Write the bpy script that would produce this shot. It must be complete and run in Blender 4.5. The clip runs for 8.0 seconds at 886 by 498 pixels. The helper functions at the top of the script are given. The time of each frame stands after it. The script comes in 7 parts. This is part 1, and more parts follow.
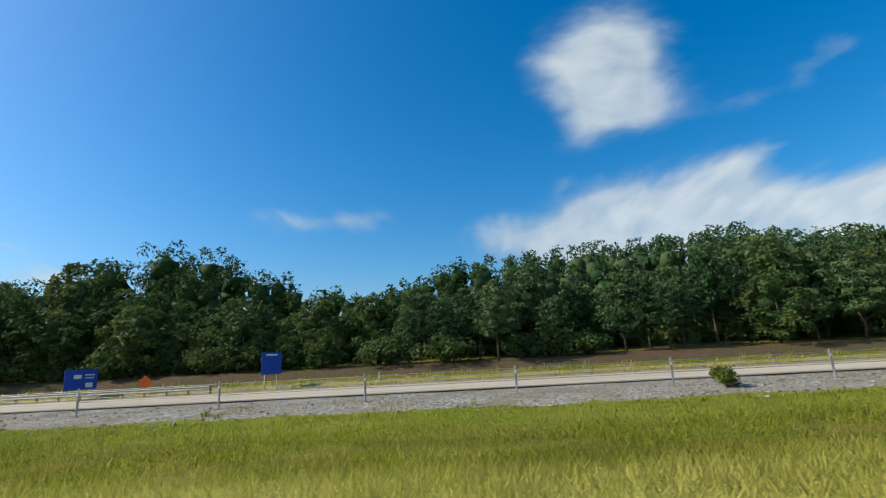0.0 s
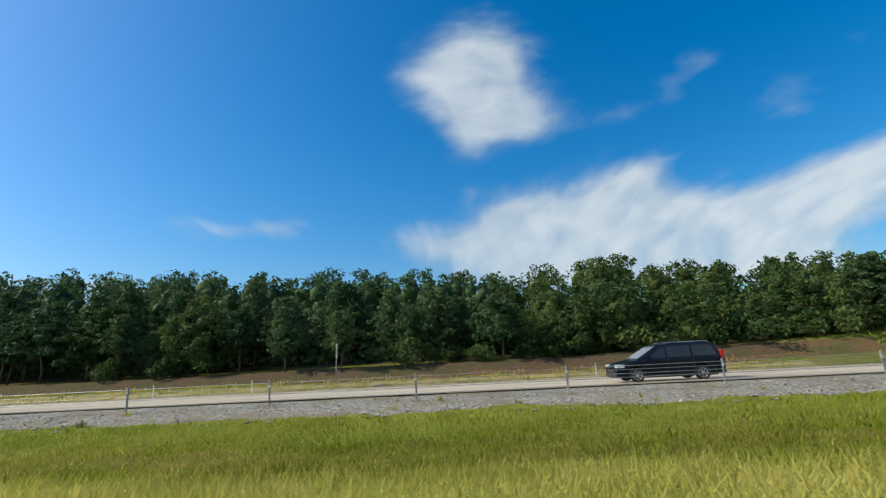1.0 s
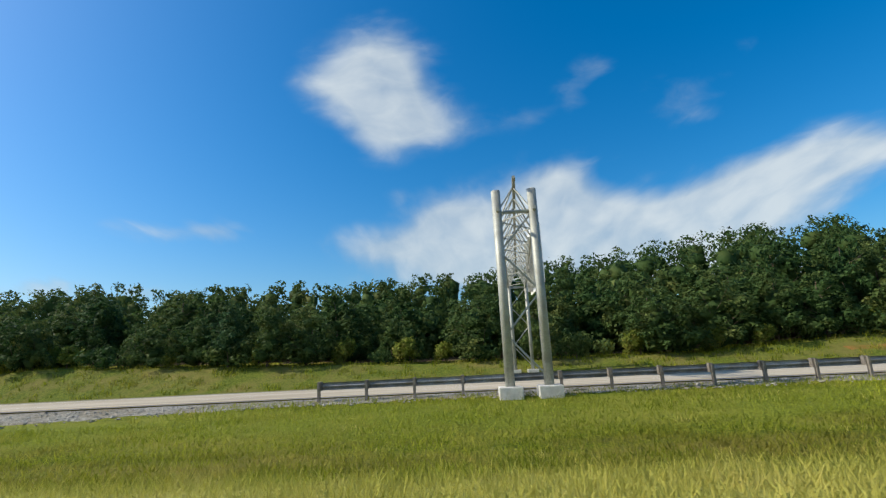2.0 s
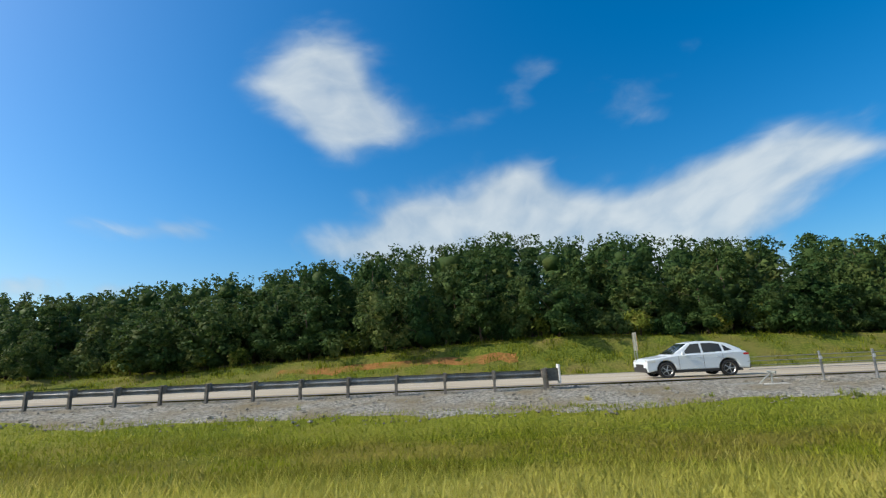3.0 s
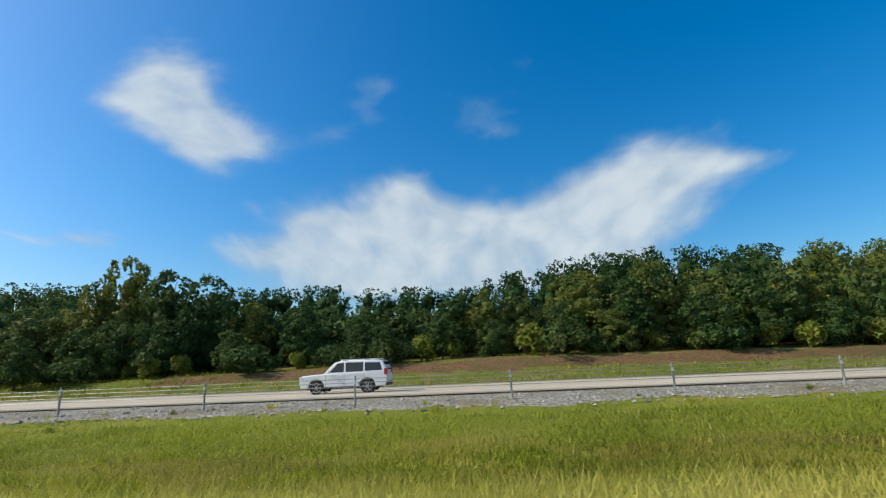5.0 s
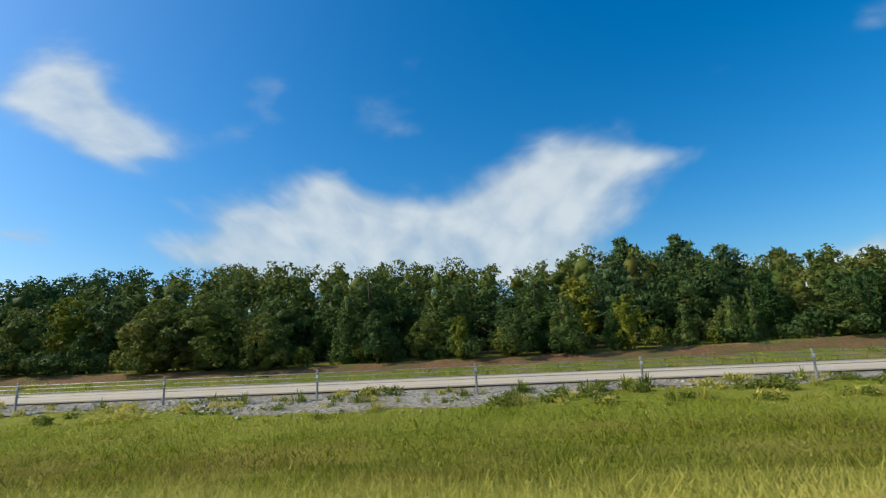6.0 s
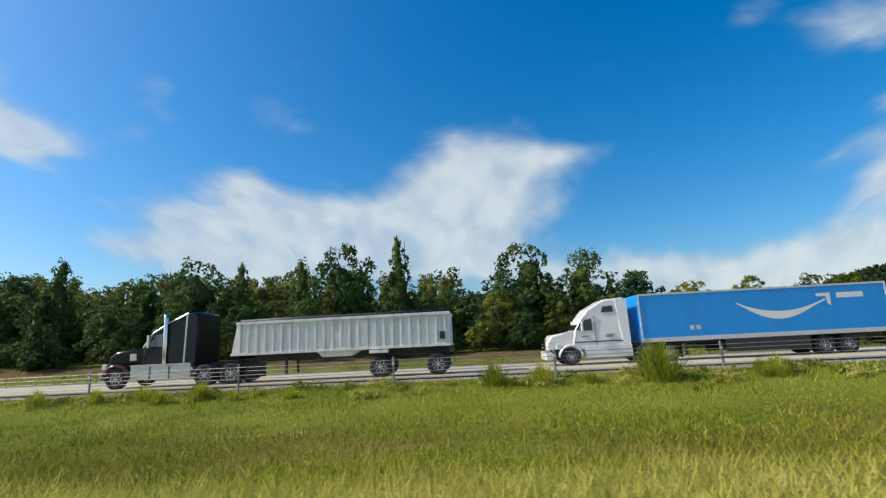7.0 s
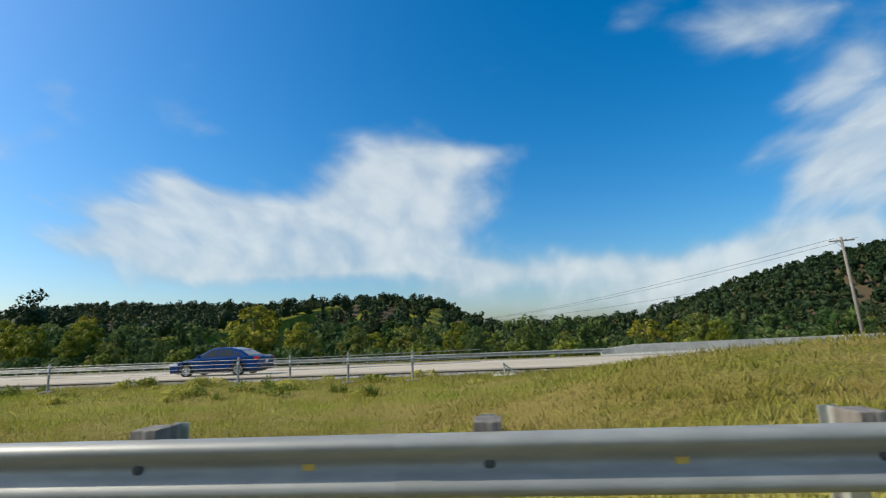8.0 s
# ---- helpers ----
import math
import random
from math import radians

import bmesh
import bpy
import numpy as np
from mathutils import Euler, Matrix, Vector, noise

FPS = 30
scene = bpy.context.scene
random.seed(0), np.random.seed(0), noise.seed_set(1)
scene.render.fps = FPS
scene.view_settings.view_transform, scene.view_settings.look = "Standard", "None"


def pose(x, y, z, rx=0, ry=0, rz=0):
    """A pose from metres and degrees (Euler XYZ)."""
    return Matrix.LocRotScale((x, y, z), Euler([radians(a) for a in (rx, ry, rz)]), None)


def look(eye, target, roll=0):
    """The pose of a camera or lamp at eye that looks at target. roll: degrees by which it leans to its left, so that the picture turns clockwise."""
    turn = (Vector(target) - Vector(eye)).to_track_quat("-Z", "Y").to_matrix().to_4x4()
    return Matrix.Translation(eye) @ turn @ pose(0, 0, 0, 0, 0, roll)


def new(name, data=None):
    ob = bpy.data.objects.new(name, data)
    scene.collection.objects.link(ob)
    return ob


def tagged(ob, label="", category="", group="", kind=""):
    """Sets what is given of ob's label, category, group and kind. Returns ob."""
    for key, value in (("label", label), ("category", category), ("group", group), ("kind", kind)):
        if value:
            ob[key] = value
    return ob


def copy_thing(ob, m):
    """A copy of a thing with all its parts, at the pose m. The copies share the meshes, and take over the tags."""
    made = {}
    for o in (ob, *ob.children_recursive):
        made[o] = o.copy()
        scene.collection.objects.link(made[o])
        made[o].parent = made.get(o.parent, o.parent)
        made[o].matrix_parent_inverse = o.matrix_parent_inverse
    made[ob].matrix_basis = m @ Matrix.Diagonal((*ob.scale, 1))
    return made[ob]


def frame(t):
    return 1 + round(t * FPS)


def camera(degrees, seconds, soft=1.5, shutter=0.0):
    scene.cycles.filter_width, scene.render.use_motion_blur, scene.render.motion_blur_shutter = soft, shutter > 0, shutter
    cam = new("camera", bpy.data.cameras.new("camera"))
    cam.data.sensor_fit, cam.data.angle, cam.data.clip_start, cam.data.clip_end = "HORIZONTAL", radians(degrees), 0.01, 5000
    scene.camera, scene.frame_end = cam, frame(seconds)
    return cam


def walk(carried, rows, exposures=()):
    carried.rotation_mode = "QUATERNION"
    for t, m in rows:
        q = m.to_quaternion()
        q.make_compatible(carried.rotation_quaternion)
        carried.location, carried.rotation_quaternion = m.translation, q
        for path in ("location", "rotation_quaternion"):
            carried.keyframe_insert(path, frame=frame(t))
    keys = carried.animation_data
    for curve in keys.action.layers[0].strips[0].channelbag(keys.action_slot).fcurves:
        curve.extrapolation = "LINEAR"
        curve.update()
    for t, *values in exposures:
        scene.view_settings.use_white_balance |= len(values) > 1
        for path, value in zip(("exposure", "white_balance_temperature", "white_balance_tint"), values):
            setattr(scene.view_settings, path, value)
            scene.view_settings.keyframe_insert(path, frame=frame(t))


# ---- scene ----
# ---- scale ----
# The film runs several times faster than the drive (about 700 m in 8 s), and a camera may go 4 m in a tenth
# of a second at most: the place is laid out in true metres and set into the world at one scale for everything.
S = 0.32
WORLD = Matrix.Scale(S, 4)

# ---- camera ----
cam = camera(85.75, 8.0, soft=1.3, shutter=0.006)


def view(x, y, yaw, pitch, roll, z=1.6):
    """A pose looking across the median: yaw to the right, pitch up, and the picture leaning, in degrees."""
    return pose(x * S, y * S, z * S, 0, 0, -yaw) @ pose(0, 0, 0, 90 + pitch) @ pose(0, 0, 0, 0, 0, -roll)


walk(cam, [
    (0.0, view(0.0, -0.60, -2.97, 12.72, 3.14)),
    (0.5, view(58.34, -0.72, -3.40, 12.97, 3.05)),
    (1.0, view(113.8, -0.78, -2.90, 13.01, 2.90)),
    (1.5, view(161.0, -0.60, -2.90, 12.95, 2.90)),
    (2.0, view(203.5, -0.25, -2.92, 12.85, 2.90)),
    (2.5, view(233.5, -0.10, -2.94, 12.73, 2.92)),
    (3.0, view(254.33, 0.00, -3.30, 12.50, 2.65)),
    (3.5, view(287.0, -0.40, -3.10, 13.40, 2.77)),
    (4.0, view(322.4, -0.20, -3.10, 13.35, 2.85)),
    (4.5, view(356.0, -0.15, -3.40, 13.40, 2.50)),
    (5.0, view(395.5, 0.10, -3.40, 13.00, 2.50)),
    (5.5, view(441.0, 0.45, -3.40, 12.50, 2.55)),
    (6.0, view(491.0, 0.70, -3.40, 12.10, 2.60)),
    (6.5, view(539.2, 0.70, -3.20, 11.35, 3.00)),
    (7.0, view(591.8, 0.70, -3.50, 10.95, 2.90)),
    (7.5, view(643.3, 0.70, -3.90, 10.60, 2.70)),
    (8.0, view(697.7, 0.80, -4.50, 10.35, 2.30)),
])

# ---- light ----
SUN_AZ, SUN_EL = radians(-96), radians(38)       # from the view's forward axis (+y), clockwise positive
world = bpy.data.worlds.new("sky")
scene.world = world
world.use_nodes = True
wn = world.node_tree.nodes
sky = wn.new("ShaderNodeTexSky")
sky.sky_type = "NISHITA"
sky.sun_disc = False
sky.sun_elevation, sky.sun_rotation = SUN_EL, SUN_AZ
sky.altitude, sky.air_density, sky.dust_density, sky.ozone_density = 300, 1.2, 2.1, 6.0
clear_air = wn.new("ShaderNodeHueSaturation")
clear_air.inputs["Hue"].default_value, clear_air.inputs["Saturation"].default_value = 0.4965, 1.37
wn["Background"].inputs["Strength"].default_value = 0.157
world.node_tree.links.new(sky.outputs[0], clear_air.inputs["Color"])
world.node_tree.links.new(clear_air.outputs[0], wn["Background"].inputs["Color"])
sun_dir = Vector((math.sin(SUN_AZ) * math.cos(SUN_EL), math.cos(SUN_AZ) * math.cos(SUN_EL), math.sin(SUN_EL)))
sun = new("sun", bpy.data.lights.new("sun", "SUN"))
sun.data.energy, sun.data.angle, sun.data.color = 5.0, radians(0.5), (1.0, 0.91, 0.76)
sun.matrix_world = look(sun_dir * 200, (0, 0, 0))
scene.view_settings.exposure = 0.0


# ---- materials ----
def nodes_of(name):
    m = bpy.data.materials.new(name)
    m.use_nodes = True
    return m, m.node_tree.nodes, m.node_tree.links, m.node_tree.nodes["Principled BSDF"]


def mixed(n, l, fac, a, b, mode="MIX"):
    x = n.new("ShaderNodeMix")
    x.data_type, x.blend_type = "RGBA", mode
    for i, v in ((0, fac), (6, a), (7, b)):
        if isinstance(v, (float, int)):
            x.inputs[i].default_value = v
        elif isinstance(v, tuple):
            x.inputs[i].default_value = (*v, 1)
        else:
            l.new(v, x.inputs[i])
    return x.outputs[2]


def noised(n, l, vec, scale, detail=4, lo=0.35, hi=0.65, rough=0.55):
    t = n.new("ShaderNodeTexNoise")
    t.inputs["Scale"].default_value, t.inputs["Detail"].default_value, t.inputs["Roughness"].default_value = scale, detail, rough
    l.new(vec, t.inputs["Vector"])
    r = n.new("ShaderNodeMapRange")
    r.inputs[1].default_value, r.inputs[2].default_value = lo, hi
    l.new(t.outputs[0], r.inputs[0])
    return r.outputs[0]


def surface(name, c1, c2, c3=None, fine=8.0, coarse=0.7, rough=0.8, metal=0.0, bump=0.0, stretch=(1, 1, 1), random=0.0, coat=0.0):
    """A material of two colours by a fine grain, a third by coarse patches, with relief; sizes in 1/m of the thing's own metres."""
    m, n, l, p = nodes_of(name)
    tc, mp = n.new("ShaderNodeTexCoord"), n.new("ShaderNodeMapping")
    mp.inputs["Scale"].default_value = stretch
    l.new(tc.outputs["Object"], mp.inputs[0])
    grain = noised(n, l, mp.outputs[0], fine)
    col = mixed(n, l, grain, c1, c2)
    if c3:
        col = mixed(n, l, noised(n, l, mp.outputs[0], coarse, 3, 0.42, 0.7), col, c3)
    if random:
        oi, hsv = n.new("ShaderNodeObjectInfo"), n.new("ShaderNodeHueSaturation")
        mr = n.new("ShaderNodeMapRange")
        mr.inputs[3].default_value, mr.inputs[4].default_value = 1 - random, 1 + random
        l.new(oi.outputs["Random"], mr.inputs[0])
        l.new(mr.outputs[0], hsv.inputs["Value"])
        l.new(col, hsv.inputs["Color"])
        col = hsv.outputs[0]
    l.new(col, p.inputs["Base Color"])
    p.inputs["Roughness"].default_value, p.inputs["Metallic"].default_value, p.inputs["Coat Weight"].default_value = rough, metal, coat
    if rough > 0.94:
        p.inputs["Specular IOR Level"].default_value = 0.08
    if bump:
        b = n.new("ShaderNodeBump")
        b.inputs["Strength"].default_value, b.inputs["Distance"].default_value = bump, 0.02
        l.new(grain, b.inputs["Height"])
        l.new(b.outputs[0], p.inputs["Normal"])
    return m


def foliage(name, dark, light, warm, trans=0.25, patch=0.35, hue=0.03):
    """Leaves: colour varies leaf by leaf, in patches, and tree by tree; some light passes through."""
    m, n, l, p = nodes_of(name)
    geo, oi, tc = n.new("ShaderNodeNewGeometry"), n.new("ShaderNodeObjectInfo"), n.new("ShaderNodeTexCoord")
    col = mixed(n, l, geo.outputs["Random Per Island"], dark, light)
    col = mixed(n, l, noised(n, l, tc.outputs["Object"], patch, 2, 0.5, 0.75), col, warm)
    hsv, mr, mv = n.new("ShaderNodeHueSaturation"), n.new("ShaderNodeMapRange"), n.new("ShaderNodeMapRange")
    mr.inputs[3].default_value, mr.inputs[4].default_value = 0.5 - hue, 0.5 + hue * 0.7
    mv.inputs[3].default_value, mv.inputs[4].default_value = 1.25, 0.75
    l.new(oi.outputs["Random"], mr.inputs[0])
    l.new(oi.outputs["Random"], mv.inputs[0])
    l.new(mr.outputs[0], hsv.inputs["Hue"])
    l.new(mv.outputs[0], hsv.inputs["Value"])
    l.new(col, hsv.inputs["Color"])
    l.new(hsv.outputs[0], p.inputs["Base Color"])
    p.inputs["Roughness"].default_value = 0.65
    p.inputs["Specular IOR Level"].default_value = 0.10
    tr, mix = n.new("ShaderNodeBsdfTranslucent"), n.new("ShaderNodeMixShader")
    l.new(hsv.outputs[0], tr.inputs[0])
    mix.inputs[0].default_value = trans
    l.new(p.outputs[0], mix.inputs[1])
    l.new(tr.outputs[0], mix.inputs[2])
    l.new(mix.outputs[0], n["Material Output"].inputs[0])
    return m


def turf(m, share):
    """Lays the median's own patches over a grass colour: rusty and worn places, a fresh green strip along the gravel, straw by the shoulder."""
    n, l = m.node_tree.nodes, m.node_tree.links
    geo, sep, mp = n.new("ShaderNodeNewGeometry"), n.new("ShaderNodeSeparateXYZ"), n.new("ShaderNodeMapping")
    l.new(geo.outputs["Position"], sep.inputs[0])
    l.new(geo.outputs["Position"], mp.inputs[0])
    mp.inputs["Scale"].default_value = (0.45 / S, 1.0 / S, 1.0 / S)
    wander = noised(n, l, mp.outputs[0], 0.35, 3, 0.3, 0.7)

    def band(a, b, c, d):
        y = n.new("ShaderNodeMath")
        y.operation = "MULTIPLY_ADD"
        y.inputs[1].default_value = 1.6 * S
        l.new(wander, y.inputs[0])
        l.new(sep.outputs[1], y.inputs[2])
        out = None
        for lo, hi in ((a, b), (d, c)):
            r = n.new("ShaderNodeMapRange")
            r.inputs[1].default_value, r.inputs[2].default_value = lo * S, hi * S
            l.new(y.outputs[0], r.inputs[0])
            if out is None:
                out = r.outputs[0]
            else:
                q = n.new("ShaderNodeMath")
                q.operation = "MULTIPLY"
                l.new(out, q.inputs[0])
                l.new(r.outputs[0], q.inputs[1])
                out = q.outputs[0]
        return out

    def times(a, k):
        q = n.new("ShaderNodeMath")
        q.operation = "MULTIPLY"
        l.new(a, q.inputs[0])
        if isinstance(k, float):
            q.inputs[1].default_value = k
        else:
            l.new(k, q.inputs[1])
        return q.outputs[0]

    for sock in [k.to_socket for k in l if k.to_socket.name in ("Base Color", "Color") and k.to_node.bl_idname in ("ShaderNodeBsdfPrincipled", "ShaderNodeBsdfTranslucent")]:
        src = sock.links[0].from_socket
        col = mixed(n, l, times(band(13.4, 15.4, 18.5, 20.5), 0.40 * share), src, (0.30, 0.34, 0.045))
        rust = times(band(8.0, 9.5, 13.0, 15.5), noised(n, l, mp.outputs[0], 0.55, 4, 0.40, 0.62))
        col = mixed(n, l, times(rust, 0.55 * share), col, (0.210, 0.165, 0.036))
        col = mixed(n, l, times(noised(n, l, mp.outputs[0], 0.16, 3, 0.5, 0.7), 0.30 * share), col, (0.155, 0.200, 0.022))
        col = mixed(n, l, times(band(-9.0, -8.0, 7.4, 9.2), 0.75 * share), col, (0.54, 0.50, 0.125))
        east = n.new("ShaderNodeMapRange")
        east.inputs[1].default_value, east.inputs[2].default_value = 655 * S, 690 * S
        l.new(sep.outputs[0], east.inputs[0])
        col = mixed(n, l, times(times(east.outputs[0], noised(n, l, mp.outputs[0], 0.8, 4, 0.30, 0.62)), 0.75 * share), col, (0.34, 0.255, 0.085))
        l.new(col, sock)


def plain(name, c, rough=0.5, metal=0.0, coat=0.0, emit=0.0):
    m, n, l, p = nodes_of(name)
    p.inputs["Base Color"].default_value = (*c, 1)
    p.inputs["Roughness"].default_value, p.inputs["Metallic"].default_value, p.inputs["Coat Weight"].default_value = rough, metal, coat
    return m


GRASS_GROUND = surface("mown_grass_ground", (0.045, 0.072, 0.005), (0.270, 0.290, 0.020), (0.290, 0.250, 0.045), 16, 0.35, 0.95, bump=1.0, stretch=(0.55, 1, 1))
VERGE_GROUND = surface("far_verge_ground", (0.060, 0.090, 0.012), (0.165, 0.190, 0.028), (0.190, 0.165, 0.050), 5, 0.30, 0.95, bump=0.8)
FOREST_FLOOR = surface("leaf_litter", (0.070, 0.048, 0.028), (0.125, 0.085, 0.050), (0.070, 0.072, 0.028), 3, 0.25, 0.95, bump=0.6)
DRY_VERGE = surface("dry_tan_verge", (0.29, 0.235, 0.095), (0.43, 0.365, 0.175), (0.24, 0.205, 0.070), 9, 0.4, 0.95, bump=0.9)
GRAVEL = surface("pale_limestone_gravel", (0.15, 0.143, 0.115), (0.46, 0.435, 0.365), (0.24, 0.20, 0.125), 7, 0.45, 0.95, bump=1.0)
CONCRETE_ROAD = surface("weathered_concrete_road", (0.42, 0.365, 0.270), (0.53, 0.470, 0.360), (0.35, 0.30, 0.225), 6, 0.5, 0.95, stretch=(0.15, 1, 1))
ASPHALT = surface("asphalt", (0.045, 0.045, 0.045), (0.075, 0.073, 0.07), (0.06, 0.058, 0.055), 20, 0.5, 0.9, bump=0.3)
SHOULDER = surface("grey_asphalt_shoulder", (0.21, 0.195, 0.16), (0.29, 0.27, 0.225), (0.25, 0.22, 0.165), 10, 0.5, 0.95, stretch=(0.3, 1, 1))
RED_SOIL = surface("red_clay_soil", (0.25, 0.115, 0.035), (0.34, 0.17, 0.060), (0.13, 0.14, 0.025), 4, 0.6, 0.95, bump=0.8)
BROWN_SOIL = surface("brown_bare_bank", (0.11, 0.062, 0.032), (0.19, 0.115, 0.06), (0.085, 0.085, 0.030), 3, 0.35, 0.95, bump=0.8)
PALE_ROCK = surface("pale_limestone", (0.42, 0.40, 0.34), (0.62, 0.60, 0.54), (0.30, 0.25, 0.17), 5, 1.2, 0.9, bump=0.8)
WHITE_LINE = surface("worn_white_road_paint", (0.55, 0.55, 0.53), (0.72, 0.72, 0.70), None, 12, 1, 0.7)
YELLOW_LINE = surface("worn_yellow_road_paint", (0.50, 0.33, 0.05), (0.62, 0.43, 0.10), None, 12, 1, 0.7)
GALVANISED = surface("galvanised_steel", (0.33, 0.34, 0.30), (0.44, 0.45, 0.40), (0.28, 0.285, 0.255), 25, 2.0, 0.58, 0.35, random=0.05)
DULL_STEEL = surface("weathered_galvanised_steel", (0.24, 0.25, 0.25), (0.36, 0.37, 0.37), (0.20, 0.19, 0.17), 18, 1.5, 0.6, 0.55, random=0.15)
DARK_STEEL = surface("dark_painted_steel", (0.045, 0.050, 0.050), (0.085, 0.09, 0.09), None, 12, 1, 0.5)
TIMBER = surface("weathered_timber", (0.13, 0.115, 0.095), (0.24, 0.215, 0.18), None, 9, 1, 0.9, bump=0.4, stretch=(3, 3, 0.6), random=0.15)
CONCRETE = surface("cast_concrete", (0.52, 0.50, 0.45), (0.64, 0.62, 0.57), (0.43, 0.41, 0.36), 7, 0.8, 0.95, bump=0.3)
BARK = surface("bark", (0.075, 0.055, 0.040), (0.16, 0.125, 0.095), None, 7, 1, 0.95, bump=0.7, stretch=(3, 3, 0.6), random=0.2)
PALE_BARK = surface("pale_dead_bark", (0.30, 0.27, 0.23), (0.45, 0.41, 0.36), None, 7, 1, 0.9, bump=0.4, stretch=(3, 3, 0.6))
LEAF = foliage("broad_leaves", (0.031, 0.069, 0.020), (0.079, 0.135, 0.038), (0.112, 0.137, 0.037), 0.35)
OLIVE_LEAF = foliage("olive_leaves", (0.062, 0.098, 0.020), (0.150, 0.190, 0.042), (0.200, 0.190, 0.045), 0.38)
PINE_LEAF = foliage("pine_needles", (0.028, 0.073, 0.030), (0.072, 0.138, 0.052), (0.095, 0.138, 0.044), 0.3)
CEDAR_LEAF = foliage("cedar_sprays", (0.034, 0.072, 0.018), (0.085, 0.145, 0.034), (0.120, 0.145, 0.034), 0.3)
GOLD_LEAF = foliage("yellowing_leaves", (0.110, 0.140, 0.014), (0.260, 0.275, 0.030), (0.310, 0.275, 0.035), 0.35)
FAR_LEAF = foliage("distant_leaves", (0.016, 0.036, 0.015), (0.036, 0.062, 0.021), (0.056, 0.068, 0.020), 0.1, 0.05)
WEED_LEAF = foliage("weed_leaves", (0.090, 0.130, 0.018), (0.200, 0.240, 0.040), (0.260, 0.240, 0.060), 0.4, 1.5, 0.01)
BLADE = foliage("grass_blades", (0.103, 0.145, 0.008), (0.335, 0.360, 0.029), (0.390, 0.335, 0.076), 0.4, 0.5, 0.008)
DRY_BLADE = foliage("dry_grass_blades", (0.310, 0.295, 0.050), (0.500, 0.470, 0.110), (0.550, 0.475, 0.150), 0.45, 0.5, 0.008)
RUST_WEED = foliage("rust_red_weeds", (0.260, 0.150, 0.070), (0.400, 0.260, 0.130), (0.380, 0.300, 0.110), 0.3, 1.5, 0.01)
turf(GRASS_GROUND, 1.0)
turf(BLADE, 0.9)
REED = foliage("reed_blades", (0.200, 0.250, 0.018), (0.420, 0.430, 0.050), (0.500, 0.400, 0.090), 0.5, 1.5, 0.01)


# ---- helpers of this scene ----
def link(ob, m=None):
    """Sets a thing, laid out in true metres, into the world."""
    ob.matrix_basis = WORLD @ (m or Matrix())
    return ob


def at(x, y, z, turn=0.0, size=1.0):
    """A place for copy_thing, in true metres."""
    return Matrix.Translation((x * S, y * S, z * S)) @ Matrix.Rotation(radians(turn), 4, "Z") @ Matrix.Scale(size, 4)


def mesh(name, verts, faces, mat, smooth=False):
    me = bpy.data.meshes.new(name)
    me.from_pydata([tuple(v) for v in verts], [], [tuple(f) for f in faces])
    for q in (mat if isinstance(mat, (list, tuple)) else [mat]):
        me.materials.append(q)
    if smooth:
        me.shade_smooth()
    me.update()
    return me


def from_bm(name, bm, mat, smooth=False):
    me = bpy.data.meshes.new(name)
    bm.to_mesh(me)
    bm.free()
    me.materials.append(mat)
    if smooth:
        me.shade_smooth()
    return me


def sprays(name, v, body, mat):
    """Loose triangles (n x 3 x 3) over a closed body of (points, triangles)."""
    n, (bv, bf) = len(v), body
    me = bpy.data.meshes.new(name)
    me.vertices.add(n * 3 + len(bv))
    me.vertices.foreach_set("co", np.concatenate([v.reshape(-1, 3), bv]).astype(np.float32).ravel())
    me.loops.add(n * 3 + len(bf) * 3)
    me.loops.foreach_set("vertex_index", np.concatenate([np.arange(n * 3), (bf + n * 3).ravel()]).astype(np.int32))
    me.polygons.add(n + len(bf))
    me.polygons.foreach_set("loop_start", np.arange(0, (n + len(bf)) * 3, 3, dtype=np.int32))
    me.materials.append(mat)
    me.update(calc_edges=True)
    me.shade_smooth()
    return me


def quads(name, v, mat):
    """A mesh of loose quads from an array of n x 4 x 3, or loose triangles from n x 3 x 3."""
    n, k = v.shape[:2]
    me = bpy.data.meshes.new(name)
    me.vertices.add(n * k)
    me.vertices.foreach_set("co", np.ascontiguousarray(v, dtype=np.float32).ravel())
    me.loops.add(n * k)
    me.loops.foreach_set("vertex_index", np.arange(n * k, dtype=np.int32))
    me.polygons.add(n)
    me.polygons.foreach_set("loop_start", np.arange(0, n * k, k, dtype=np.int32))
    me.materials.append(mat)
    me.update(calc_edges=True)
    return me


def part(name, data, parent, label="", m=None):
    ob = new(name, data)
    ob.parent = parent
    if m is not None:
        ob.matrix_basis = m
    return tagged(ob, label)


def empty(name, label, category, group="", m=None):
    return tagged(link(new(name), m), label, category, group)


def box_bm(bm, x0, x1, y0, y1, z0, z1, bevel=0.0):
    g = bmesh.ops.create_cube(bm, size=1.0, matrix=Matrix.LocRotScale(((x0 + x1) / 2, (y0 + y1) / 2, (z0 + z1) / 2), None, (abs(x1 - x0), abs(y1 - y0), abs(z1 - z0))))
    if bevel:
        es = {e for v in g["verts"] for e in v.link_edges}
        bmesh.ops.bevel(bm, geom=list(es), offset=bevel, segments=2, affect="EDGES", profile=0.6)


def box(name, dims, mat, bevel=0.0):
    bm = bmesh.new()
    box_bm(bm, *dims, bevel)
    return from_bm(name, bm, mat)


